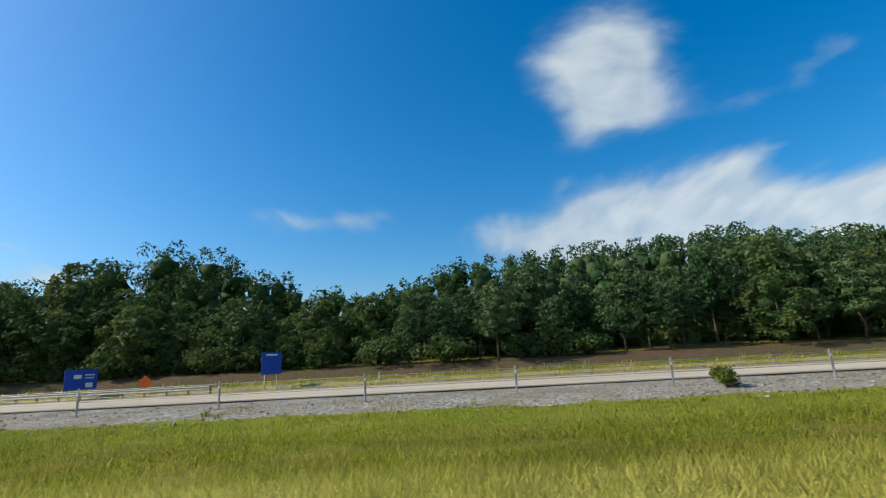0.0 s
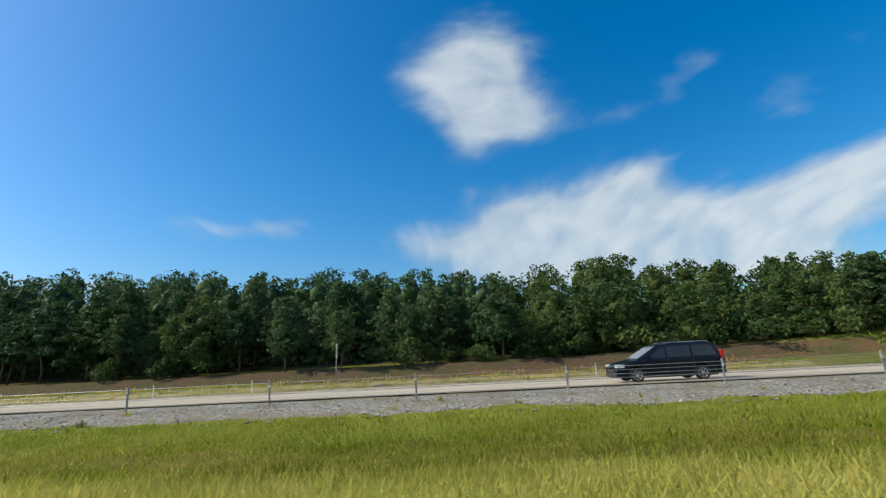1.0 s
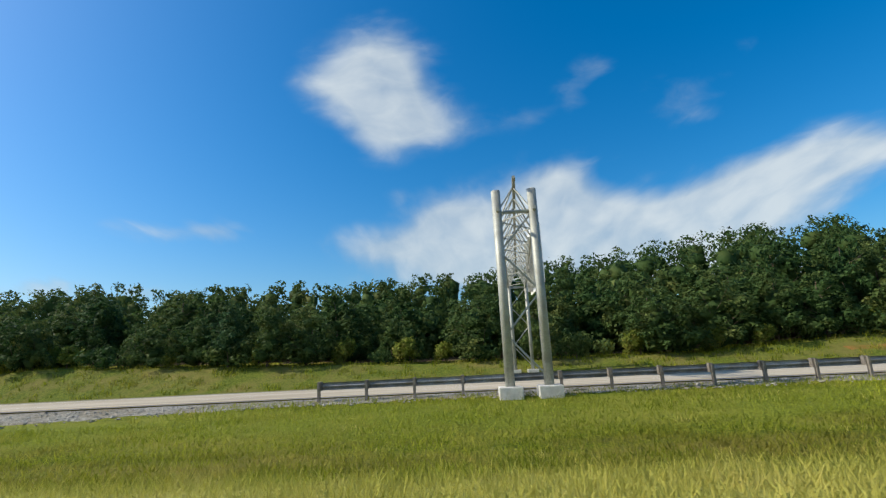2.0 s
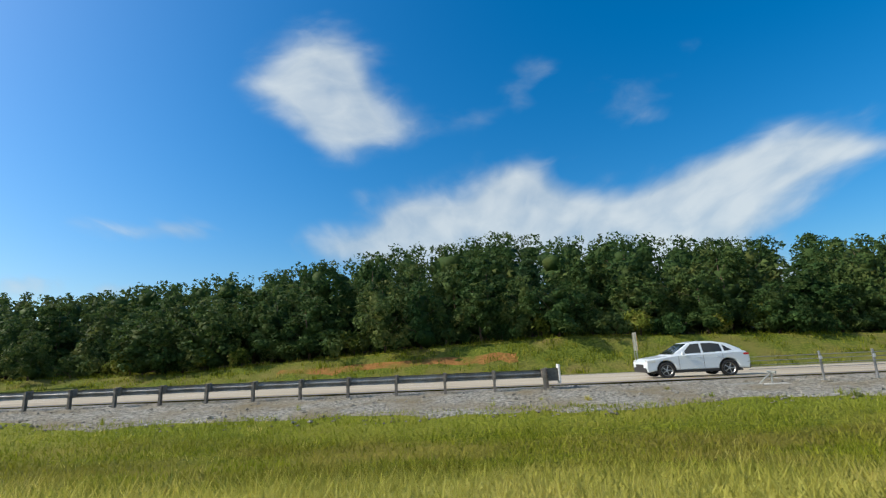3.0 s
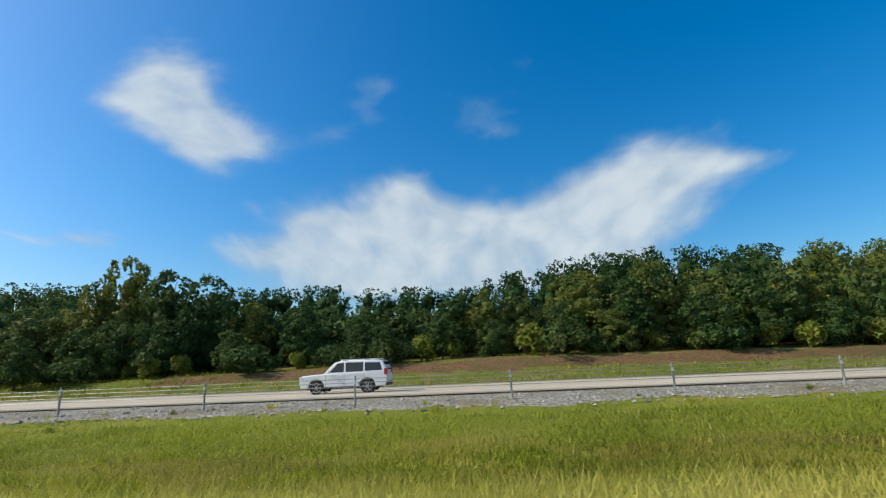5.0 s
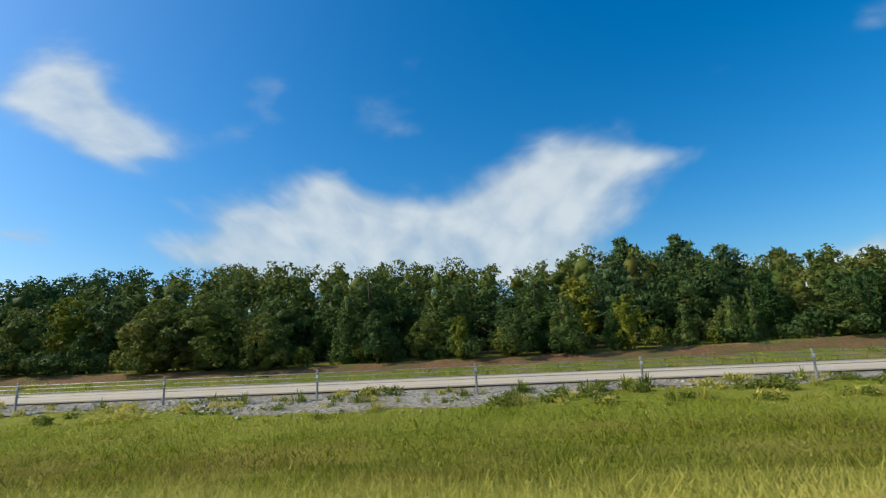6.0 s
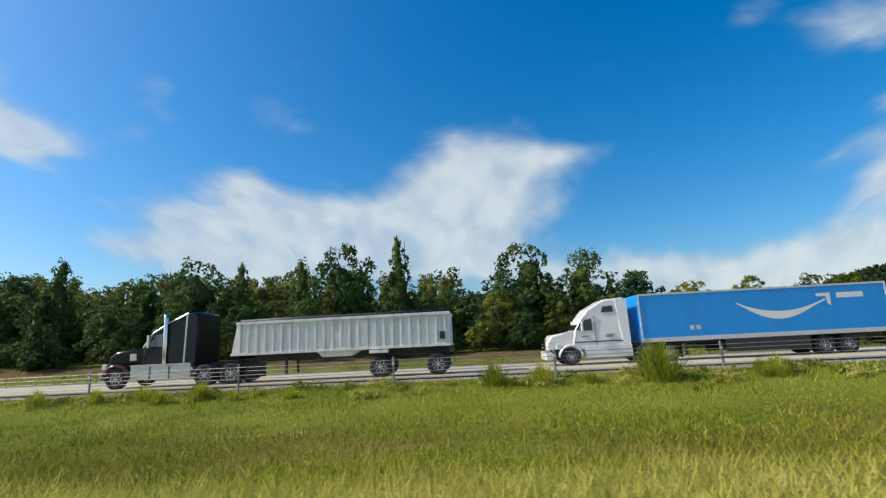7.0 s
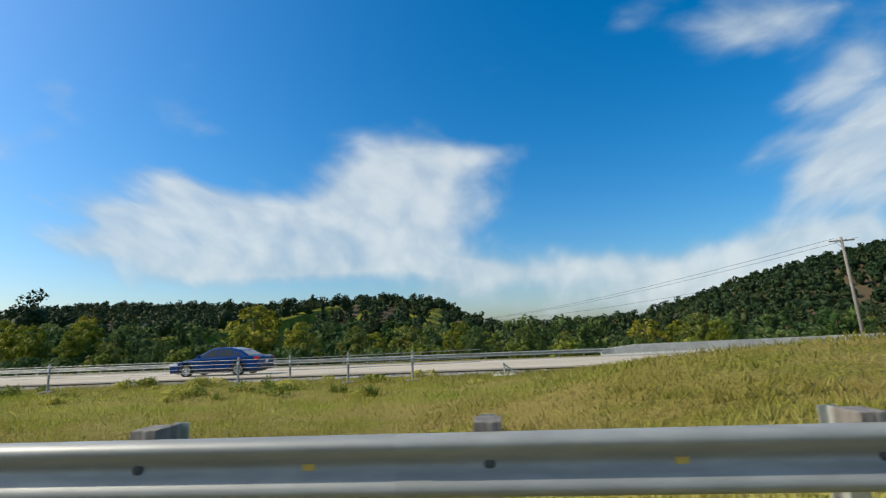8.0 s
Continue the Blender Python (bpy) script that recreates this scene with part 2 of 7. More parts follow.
def tube(points, r, sides=6, closed_ends=True):
    """Verts and faces of a tube along points; r a number or one a point."""
    pts = [Vector(p) for p in points]
    rs = r if isinstance(r, (list, tuple)) else [r] * len(pts)
    verts, faces = [], []
    for i, p in enumerate(pts):
        d = (pts[min(i + 1, len(pts) - 1)] - pts[max(i - 1, 0)]).normalized()
        a = d.orthogonal().normalized() if abs(d.z) > 0.9 else d.cross(Vector((0, 0, 1))).normalized()
        b = d.cross(a)
        for k in range(sides):
            w = 2 * math.pi * k / sides
            verts.append(p + (a * math.cos(w) + b * math.sin(w)) * rs[i])
    for i in range(len(pts) - 1):
        for k in range(sides):
            k2 = (k + 1) % sides
            faces.append((i * sides + k, i * sides + k2, (i + 1) * sides + k2, (i + 1) * sides + k))
    if closed_ends:
        faces.append(tuple(range(sides - 1, -1, -1)))
        faces.append(tuple(range((len(pts) - 1) * sides, len(pts) * sides)))
    return verts, faces


def merge(pieces):
    verts, faces = [], []
    for v, f in pieces:
        o = len(verts)
        verts += list(v)
        faces += [tuple(i + o for i in g) for g in f]
    return verts, faces


def lerp_table(x, table):
    return float(np.interp(x, [a for a, b in table], [b for a, b in table]))


# ---- the lie of the land, in true metres: x along the drive, y across it, z up ----
BANK = ((-120, 1.3), (0, 1.0), (60, 1.0), (125, 1.2), (160, 2.4), (200, 1.0), (225, 0.9), (245, 2.0), (262, 2.8),
        (290, 1.8), (325, 0.8), (350, 0.6), (375, 1.1), (400, 1.6), (440, 1.0), (470, 0.6), (500, 0.9), (530, 1.4),
        (560, 0.6), (600, 0.3), (640, -1.2), (720, -2.5), (1000, -2.5))
MOUND = ((-500, 0), (695.5, 0), (699, 0.7), (702, 1.5), (706, 1.75), (716, 1.9), (780, 2.0), (1200, 2.0))
RIDGE = ((-2000, 34), (250, 37), (440, 30), (530, 25), (575, 23), (590, 30), (620, 29), (665, 24), (690, 9), (720, 1), (760, 3), (810, 6), (850, 11), (885, 21), (945, 40),
         (990, 48), (1035, 58), (1100, 64), (1160, 68), (1300, 70), (2500, 70))
ROAD_NEAR, ROAD_FAR = 21.4, 38.4


def road_z(y):
    return 0.14 - (y - ROAD_NEAR) * 0.027


def ground_z(x, y):
    b, m = lerp_table(x, BANK), lerp_table(x, MOUND)
    far = b + 1.4 if x < 600 else b - 6
    prof = ((-400, 0.5), (-60, 0.2), (-12, 0.05), (-9.5, 0.16), (2.4, 0.16), (3.4, 0.12), (7, -0.18), (10.5, -0.48), (13.0, -0.52),
            (16.5, -0.22), (19.0, -0.02), (ROAD_NEAR - 0.2, 0.08), (ROAD_NEAR + 0.3, 0.02), (ROAD_FAR - 0.2, road_z(ROAD_FAR) - 0.12),
            (ROAD_FAR + 0.6, -0.36), (41.5, -0.40), (46.5, b), (52, b + 0.3), (70, far), (100, far + (1.8 if x < 600 else -3)), (150, far + (2 if x < 600 else -6)), (4000, far + (4 if x < 600 else -6)))
    z = lerp_table(y, prof)
    if y > 130:
        f = min(1.0, (y - 130) / 270)
        z += (lerp_table(x, RIDGE) - z) * f * f * (3 - 2 * f) * (1 - 0.8 * min(1.0, max(0.0, y - 450) / 400))
    z += m * max(0.0, 1 - abs(y - 12.5) / 8.0)
    return z


def bumpy_z(x, y):
    z = ground_z(x, y)
    if 3.4 < y < 19.0 or y > 39.5:
        z += 0.07 * noise.noise((x * 0.35, y * 0.5, 0)) * min(1, min((y - 3.4) / 2, (19 - y) / 2) if y < 20 else (y - 39.5) / 2)
    return z


def sheet(name, xs, ys, zf, mat, lift=0.0, kind="structure", label="", category=""):
    verts = [(x, y, zf(x, y) + lift) for x in xs for y in ys]
    k = len(ys)
    faces = [(i * k + j, (i + 1) * k + j, (i + 1) * k + j + 1, i * k + j + 1) for i in range(len(xs) - 1) for j in range(k - 1)]
    return tagged(link(new(name, mesh(name, verts, faces, mat, True))), label, category, kind=kind)


XS = [-9000, -4000, -1500, -700, -350, -180] + [x for x in range(-120, 800, 2)] + [820, 850, 885, 915, 950, 990, 1035, 1070, 1100, 1160, 1230, 1300, 2000, 5000, 10000]
YS = [-9000, -3000, -900, -300, -100, -40, -14, -12, -9.5, 2.4, 3.4] + [4 + 0.75 * i for i in range(22)] + [20.6, 21.2, 21.7, 38.2, 39.0, 40.2,
      41.5, 43, 44.5, 45.5, 46.5, 48, 50, 52, 56, 62, 70, 90, 120, 150, 180, 220, 260, 300, 350, 400, 500, 900, 2500, 9500]
ground = sheet("ground", XS, YS, bumpy_z, GRASS_GROUND, label="grassy ground with a shallow median ditch", category="ground")


def strip(name, x0, x1, y0, y1, zf, mat, step=4.0, rows=2, lift=0.0, label="", ragged=0.0, category=""):
    """A long strip on the land, with ragged edges where asked."""
    xs = [x0 + (x1 - x0) * i / max(1, round((x1 - x0) / step)) for i in range(max(1, round((x1 - x0) / step)) + 1)]
    verts, faces = [], []
    for x in xs:
        y_in = lerp_table(x, y0) if isinstance(y0, tuple) else y0
        a = y_in + ragged * (noise.noise((x * 0.23, 4.0, 3)) + 0.6 * noise.noise((x * 0.9, 4.0, 7)))
        b = y1 + ragged * 0.4 * noise.noise((x * 0.4, y1, 5))
        for j in range(rows + 1):
            y = a + (b - a) * j / rows
            sunk = ragged > 0 and (j == 0 or (j == rows and y1 > 22))
            verts.append((x, y, zf(x, y) + (-0.07 if sunk else lift)))
    k = rows + 1
    for i in range(len(xs) - 1):
        for j in range(rows):
            faces.append((i * k + j, (i + 1) * k + j, (i + 1) * k + j + 1, i * k + j + 1))
    return tagged(link(new(name, mesh(name, verts, faces, mat, True))), label, category, kind="structure")


flat = lambda x, y: road_z(y)
strip("road", -3000, 3000, ROAD_NEAR + 1.3, ROAD_FAR - 2.6, flat, CONCRETE_ROAD, 60, 2, 0.0, "pale weathered concrete carriageway of three lanes", category="road")
strip("road_shoulder_near", -3000, 3000, ROAD_NEAR, ROAD_NEAR + 1.3, flat, SHOULDER, 60, 1, 0.0, "grey asphalt shoulder beside the cable barrier", category="road shoulder")
strip("road_shoulder_far", -3000, 3000, ROAD_FAR - 2.6, ROAD_FAR, flat, SHOULDER, 60, 1, 0.0, "grey asphalt outer shoulder", category="road shoulder")
strip("yellow_edge_line", -3000, 3000, ROAD_NEAR + 1.36, ROAD_NEAR + 1.50, flat, YELLOW_LINE, 60, 1, 0.006, "worn yellow edge line", category="road marking")
strip("white_edge_line", -3000, 3000, ROAD_FAR - 2.82, ROAD_FAR - 2.67, flat, WHITE_LINE, 60, 1, 0.006, "worn white edge line", category="road marking")
own = lambda x, y: 0.2
strip("road_own", -3000, 3000, -9.5, 2.4, own, ASPHALT, 100, 1, 0.0, "dark asphalt carriageway", category="road")
strip("yellow_edge_line", -3000, 3000, 1.0, 1.14, own, YELLOW_LINE, 100, 1, 0.006, "worn yellow edge line", category="road marking")
for row in (ROAD_NEAR + 4.95, ROAD_NEAR + 8.6):
    pieces = []
    for i in range(75):
        x = -80 + i * 12.2
        pieces.append(([(x, row - 0.07, road_z(row - 0.07) + 0.006), (x + 3.05, row - 0.07, road_z(row - 0.07) + 0.006),
                        (x + 3.05, row + 0.07, road_z(row + 0.07) + 0.006), (x, row + 0.07, road_z(row + 0.07) + 0.006)], [(0, 1, 2, 3)]))
    tagged(link(new("lane_line", mesh("lane_line", *merge(pieces), WHITE_LINE))), "broken white lane line of worn paint", "road marking", kind="structure")

GRAVEL_EDGE = ((-120, 16.6), (180, 16.6), (195, 19.4), (226, 19.4), (240, 15.7), (258, 15.3), (270, 16.6), (325, 16.8), (340, 17.8), (436, 17.8), (452, 18.6), (478, 18.6), (484, 16.4), (490, 16.5), (496, 18.8), (506, 19.2))
strip("gravel_verge", -120, 506, GRAVEL_EDGE, 21.45, bumpy_z, GRAVEL, 0.8, 8, 0.03, "pale gravel strip under the cable barrier", 1.1, "gravel")
strip("gravel_verge", 505, 800, 20.2, 21.45, bumpy_z, GRAVEL, 0.8, 3, 0.03, "narrow weedy gravel strip beside the road", 0.5, "gravel")
strip("far_verge", 138, 645, 38.8, 48.8, bumpy_z, VERGE_GROUND, 1.5, 12, 0.025, "rough green and tan grass bank beyond the far road", 0.4, "verge")
strip("leaf_litter", -200, 142, 43.2, 49.0, bumpy_z, FOREST_FLOOR, 1.5, 8, 0.05, "brown leaf litter at the foot of the pines", 0.6, "forest floor")
strip("leaf_litter", -200, 142, 48.6, 130, bumpy_z, FOREST_FLOOR, 2, 16, 0.03, "brown leaf litter under the pines", 0.3, "forest floor")
strip("dry_verge", -130, 142, 38.9, 43.6, bumpy_z, DRY_VERGE, 1.5, 4, 0.03, "dry tan grass verge beside the far road", 0.5, "verge")
strip("bare_bank", 96, 150, 42.4, 46.6, bumpy_z, BROWN_SOIL, 1.2, 5, 0.04, "bare brown cut bank", 0.5, "bank")
strip("clay_scar", 236, 258, 43.2, 45.0, bumpy_z, RED_SOIL, 0.8, 5, 0.04, "red clay scar in the grassy bank", 0.9, "bank")
strip("bare_bank", 365, 600, 43.0, 47.5, bumpy_z, BROWN_SOIL, 1.2, 5, 0.04, "bare brown bank under the trees", 0.9, "bank")
strip("leaf_litter", 142, 780, 48.5, 130, bumpy_z, FOREST_FLOOR, 2, 14, 0.03, "dark leaf litter under the trees", 1.2, "forest floor")

# ---- cloud layer ----
def cloud_sheet():
    """Low clouds on one sheet that stands far off beyond the road and leans over it."""
    m, n, l, p = nodes_of("low_morning_cloud")
    n.remove(p)
    tc, sep = n.new("ShaderNodeTexCoord"), n.new("ShaderNodeSeparateXYZ")
    l.new(tc.outputs["Object"], sep.inputs[0])

    def op(kind, a, b=None, c=None):
        q = n.new("ShaderNodeMath")
        q.operation = kind
        for i, v in enumerate((a, b, c)):
            if v is None:
                continue
            if isinstance(v, (float, int)):
                q.inputs[i].default_value = v
            else:
                l.new(v, q.inputs[i])
        return q.outputs[0]

    along, down = sep.outputs[0], op("SUBTRACT", sep.outputs[1], sep.outputs[2])
    uv = n.new("ShaderNodeCombineXYZ")
    l.new(along, uv.inputs[0])
    l.new(op("MULTIPLY", op("DIVIDE", sep.outputs[2], sep.outputs[1]), 640.0), uv.inputs[1])

    def fbm(size, detail, off, rough=0.5):
        t, mp = n.new("ShaderNodeTexNoise"), n.new("ShaderNodeMapping")
        mp.inputs["Location"].default_value = (off, off * 0.7, off * 0.3)
        mp.inputs["Scale"].default_value = (1 / size, 1 / size, 1 / size)
        l.new(uv.outputs[0], mp.inputs[0])
        l.new(mp.outputs[0], t.inputs["Vector"])
        t.inputs["Scale"].default_value, t.inputs["Detail"].default_value, t.inputs["Roughness"].default_value = 1.0, detail, rough
        t.inputs["Distortion"].default_value = 0.35
        return t.outputs[0]

    big, small = fbm(120.0, 3, 1.3, 0.5), fbm(40.0, 4, 4.1, 0.55)
    rag = op("ADD", op("MULTIPLY", op("SUBTRACT", big, 0.5), 1.15), op("MULTIPLY", op("SUBTRACT", small, 0.5), 1.0))
    puff, wide = n.new("ShaderNodeTexVoronoi"), n.new("ShaderNodeMapping")
    puff.feature = "SMOOTH_F1"
    puff.inputs["Scale"].default_value, puff.inputs["Smoothness"].default_value, puff.inputs["Detail"].default_value = 1.0, 0.8, 1.0
    wide.inputs["Scale"].default_value = (1 / 46, 1 / 46, 1)
    l.new(uv.outputs[0], wide.inputs[0])
    l.new(wide.outputs[0], puff.inputs["Vector"])
    rag = op("ADD", rag, op("MULTIPLY", op("SUBTRACT", 0.46, puff.outputs["Distance"]), 0.5))
    # each cloud as soft masses: place along the drive, place down the sheet, half-widths, strength
    round_puff = ((138, 109, 40, 40, 0.84), (122, 147, 49, 56, 0.84), (153, 176, 45, 54, 0.79), (124, 224, 38, 54, 0.62), (80, 128, 26, 27, 0.50), (178, 210, 35, 37, 0.46),
                  (216, 212, 35, 28, 0.32))
    wisps = ((272, 194, 37, 22, 0.54), (310, 158, 24, 32, 0.54), (328, 133, 22, 17, 0.46), (390, 180, 36, 40, 0.41), (431, 161, 40, 28, 0.35), (466, 124, 32, 23, 0.31),
             (125, 353, 20, 29, 0.32), (-147, 434, 48, 49, 0.85), (-224, 444, 53, 40, 0.50), (-262, 390, 49, 36, 0.33), (-484, 588, 83, 37, 0.85), (-329, 613, 49, 20, 0.82))
    bank = ((316, 349, 47, 82, 0.9), (247, 433, 88, 95, 0.85), (169, 431, 53, 81, 0.7), (54, 519, 63, 64, 0.68), (171, 543, 119, 87, 0.96), (372, 453, 81, 105, 0.9),
            (292, 559, 149, 84, 0.96), (462, 515, 95, 99, 0.9), (528, 430, 61, 120, 0.7), (578, 377, 65, 116, 0.81), (621, 338, 50, 96, 0.88), (671, 331, 46, 68, 0.66),
            (720, 319, 46, 34, 0.52), (627, 493, 83, 112, 0.84), (568, 574, 118, 80, 0.73), (709, 455, 44, 82, 0.52), (412, 626, 304, 44, 0.85), (656, 645, 59, 20, 0.68))
    east_bank = ((439, 221, 37, 25, 0.49), (721, 164, 20, 25, 0.35), (649, 693, 58, 31, 0.69), (723, 670, 62, 34, 0.78), (816, 667, 66, 40, 0.83), (903, 660, 74, 43, 0.83),
                 (1002, 684, 78, 47, 0.78), (1100, 647, 81, 51, 0.83), (1188, 630, 79, 50, 0.83), (1292, 638, 73, 56, 0.83), (914, 729, 297, 34, 0.78), (1168, 713, 188, 53, 0.83))
    veil = ((909, 128, 41, 40, 0.68), (953, 128, 40, 32, 0.78), (1029, 195, 37, 76, 0.94), (1155, 355, 43, 156, 0.94), (1258, 524, 43, 118, 0.81), (833, 109, 42, 23, 0.44),
            (1050, 368, 63, 68, 0.45), (1163, 292, 63, 233, 0.95), (1088, 270, 60, 110, 0.60), (1205, 440, 62, 130, 0.60))
    west = ((-670, 553, 90, 50, 0.81), (-657, 425, 29, 38, 0.47), (-858, 542, 119, 52, 0.66))
    place = n.new("ShaderNodeCombineXYZ")
    l.new(along, place.inputs[0])
    l.new(down, place.inputs[1])
    total = 0.0
    for cx, cy, rx, ry, w in round_puff + wisps + bank + east_bank + veil + west:
        shift, square = n.new("ShaderNodeVectorMath"), n.new("ShaderNodeVectorMath")
        shift.operation, square.operation = "MULTIPLY_ADD", "DOT_PRODUCT"
        l.new(place.outputs[0], shift.inputs[0])
        shift.inputs[1].default_value, shift.inputs[2].default_value = (1 / rx, 1 / ry, 0), (-cx / rx, -cy / ry, 0)
        l.new(shift.outputs[0], square.inputs[0])
        l.new(shift.outputs[0], square.inputs[1])
        total = op("MULTIPLY_ADD", op("POWER", 0.39, square.outputs["Value"]), w, total)
    total = op("MINIMUM", total, 1.25)
    amount = op("ADD", total, op("MULTIPLY", rag, op("MULTIPLY", op("MINIMUM", op("MULTIPLY", total, 2.0), 1.0), op("SUBTRACT", 1.15, op("MULTIPLY", total, 0.62)))))
    mr = n.new("ShaderNodeMapRange")
    mr.interpolation_type = "SMOOTHSTEP"
    mr.inputs[1].default_value, mr.inputs[2].default_value, mr.inputs[4].default_value = 0.15, 1.45, 0.90
    l.new(amount, mr.inputs[0])
    body, clear, mix = n.new("ShaderNodeEmission"), n.new("ShaderNodeBsdfTransparent"), n.new("ShaderNodeMixShader")
    tone = mixed(n, l, op("ADD", mr.outputs[0], op("MULTIPLY", rag, 0.9)), (0.44, 0.54, 0.62), (0.69, 0.76, 0.79))
    l.new(tone, body.inputs[0])
    l.new(mr.outputs[0], mix.inputs[0])
    l.new(clear.outputs[0], mix.inputs[1])
    l.new(body.outputs[0], mix.inputs[2])
    l.new(mix.outputs[0], n["Material Output"].inputs[0])
    curve = ((330, 430), (345, 310), (370, 240), (430, 214), (520, 206), (640, 190), (730, 150), (768, 80), (780, -20))
    xs = (-3000, -1500, -500, 500, 1500, 3500)
    k = len(curve)
    verts = [(x, y, z) for x in xs for y, z in curve]
    faces = [(i * k + j, (i + 1) * k + j, (i + 1) * k + j + 1, i * k + j + 1) for i in range(len(xs) - 1) for j in range(k - 1)]
    return tagged(link(new("cloud_layer", mesh("cloud_layer", verts, faces, m, True))), "thin white morning clouds in a blue sky", "cloud", kind="structure")


cloud_sheet()


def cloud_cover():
    """Broken cloud over the sky's other half, unseen: a glow added as neutral fill."""
    m, n, l, p = nodes_of("cloud_fill_glow")
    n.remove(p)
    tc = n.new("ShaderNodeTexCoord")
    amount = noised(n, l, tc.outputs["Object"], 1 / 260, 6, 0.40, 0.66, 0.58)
    # the sheet emits, to whiten the blue shade on faces towards the camera
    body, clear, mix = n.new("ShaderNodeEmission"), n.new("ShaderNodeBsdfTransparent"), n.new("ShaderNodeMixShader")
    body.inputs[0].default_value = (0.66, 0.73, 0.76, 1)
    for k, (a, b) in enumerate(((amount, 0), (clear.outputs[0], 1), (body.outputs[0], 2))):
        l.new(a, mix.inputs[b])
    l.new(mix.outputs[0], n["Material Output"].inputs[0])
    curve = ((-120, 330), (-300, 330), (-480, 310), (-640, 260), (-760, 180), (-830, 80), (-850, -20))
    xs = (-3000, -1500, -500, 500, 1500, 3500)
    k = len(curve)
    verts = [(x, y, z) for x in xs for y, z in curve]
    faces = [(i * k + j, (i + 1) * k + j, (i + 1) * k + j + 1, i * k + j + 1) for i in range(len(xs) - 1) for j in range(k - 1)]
    return tagged(link(new("cloud_cover", mesh("cloud_cover", verts, faces, m, True))), "unseen glowing sheet of broken cloud added behind the road as fill light", "cloud", kind="structure")


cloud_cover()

# ---- trees ----
def leaf_quads(rng, lobes, n, size, shape=0.6, droop=0.0, inner=0.55, tri=True, out=0.0):
    """Loose leaf sprays spread over lobes, each (x, y, z, rx, ry, rz)."""
    L = np.array(lobes, float)
    vol = (L[:, 3] * L[:, 4] * L[:, 5]) ** 0.75
    pick = rng.choice(len(L), n, p=vol / vol.sum())
    d = rng.normal(size=(n, 3))
    d /= np.linalg.norm(d, axis=1)[:, None]
    if out:
        o = L[pick, :3] * np.array([1.0, 1.0, 0.0])
        o /= np.linalg.norm(o, axis=1)[:, None] + 1e-6
        d += o * out + np.array([0, 0, 0.35 * out])
        d /= np.linalg.norm(d, axis=1)[:, None]
    r = inner + (1 - inner) * rng.random(n) ** 0.6
    r *= 1 + 0.13 * rng.normal(size=n)
    c = L[pick, :3] + d * L[pick, 3:] * r[:, None]
    nrm = d * 0.9 + rng.normal(size=(n, 3)) * 0.6
    nrm[:, 2] += 0.35
    nrm /= np.linalg.norm(nrm, axis=1)[:, None]
    a = np.cross(nrm, rng.normal(size=(n, 3)))
    a /= np.linalg.norm(a, axis=1)[:, None]
    b = np.cross(nrm, a)
    s = size * (0.6 + 0.8 * rng.random(n))[:, None]
    a, b = a * s, b * s * shape
    tip = c + a * 1.15 + np.array([0, 0, -droop]) * s
    if tri:
        return np.stack([c - a * 0.8 - b * 0.9, tip, c - a * 0.4 + b * 1.1], axis=1)
    return np.stack([c - a, c - b * 0.9, tip, c + b], axis=1)


def trunk_mesh(rng, h, r, limbs, bare, spread, mat):
    pts = [(0, 0, -0.4)]
    x = y = 0.0
    for i in range(1, 7):
        x += rng.normal() * 0.02 * h
        y += rng.normal() * 0.02 * h
        pts.append((x, y, h * i / 6))
    rad = [r * 1.35] + [r * (1 - 0.85 * i / 6) for i in range(1, 7)]
    pieces = [tube(pts, rad, 7)]
    for i in range(limbs):
        f = bare + (0.92 - bare) * (i + rng.random() * 0.5) / limbs
        z = h * f
        k = min(5, int(f * 6))
        w = f * 6 - k
        bx, by = pts[k][0] * (1 - w) + pts[k + 1][0] * w, pts[k][1] * (1 - w) + pts[k + 1][1] * w
        ang, ln = rng.random() * 6.28, spread * (1.1 - 0.6 * f) * (0.7 + 0.5 * rng.random())
        up = ln * (0.35 + 0.5 * rng.random())
        mid = (bx + math.cos(ang) * ln * 0.5, by + math.sin(ang) * ln * 0.5, z + up * 0.4)
        end = (bx + math.cos(ang) * ln, by + math.sin(ang) * ln, z + up)
        pieces.append(tube([(bx, by, z), mid, end], [r * 0.42 * (1.1 - f), r * 0.25 * (1.1 - f), 0.015], 5))
    return mesh("trunk", *merge(pieces), mat, True)


def ball(level):
    bm = bmesh.new()
    bmesh.ops.create_icosphere(bm, subdivisions=level, radius=1.0)
    out = np.array([v.co[:] for v in bm.verts]), np.array([[v.index for v in f.verts] for f in bm.faces])
    bm.free()
    return out


BALL, SMALL_BALL = ball(2), ball(1)


def dense_body(rng, lobes, rough=0.22, unit=BALL):
    """The leafy inside of a crown, too dense to see through: lumpy rounded masses."""
    v, f = [], []
    for i, (x, y, z, rx, ry, rz) in enumerate(lobes):
        k = 1 + rough * rng.normal(size=(len(unit[0]), 1))
        v.append(unit[0] * k * np.array([rx, ry, rz]) + np.array([x, y, z]))
        f.append(unit[1] + i * len(unit[0]))
    return np.concatenate(v), np.concatenate(f)


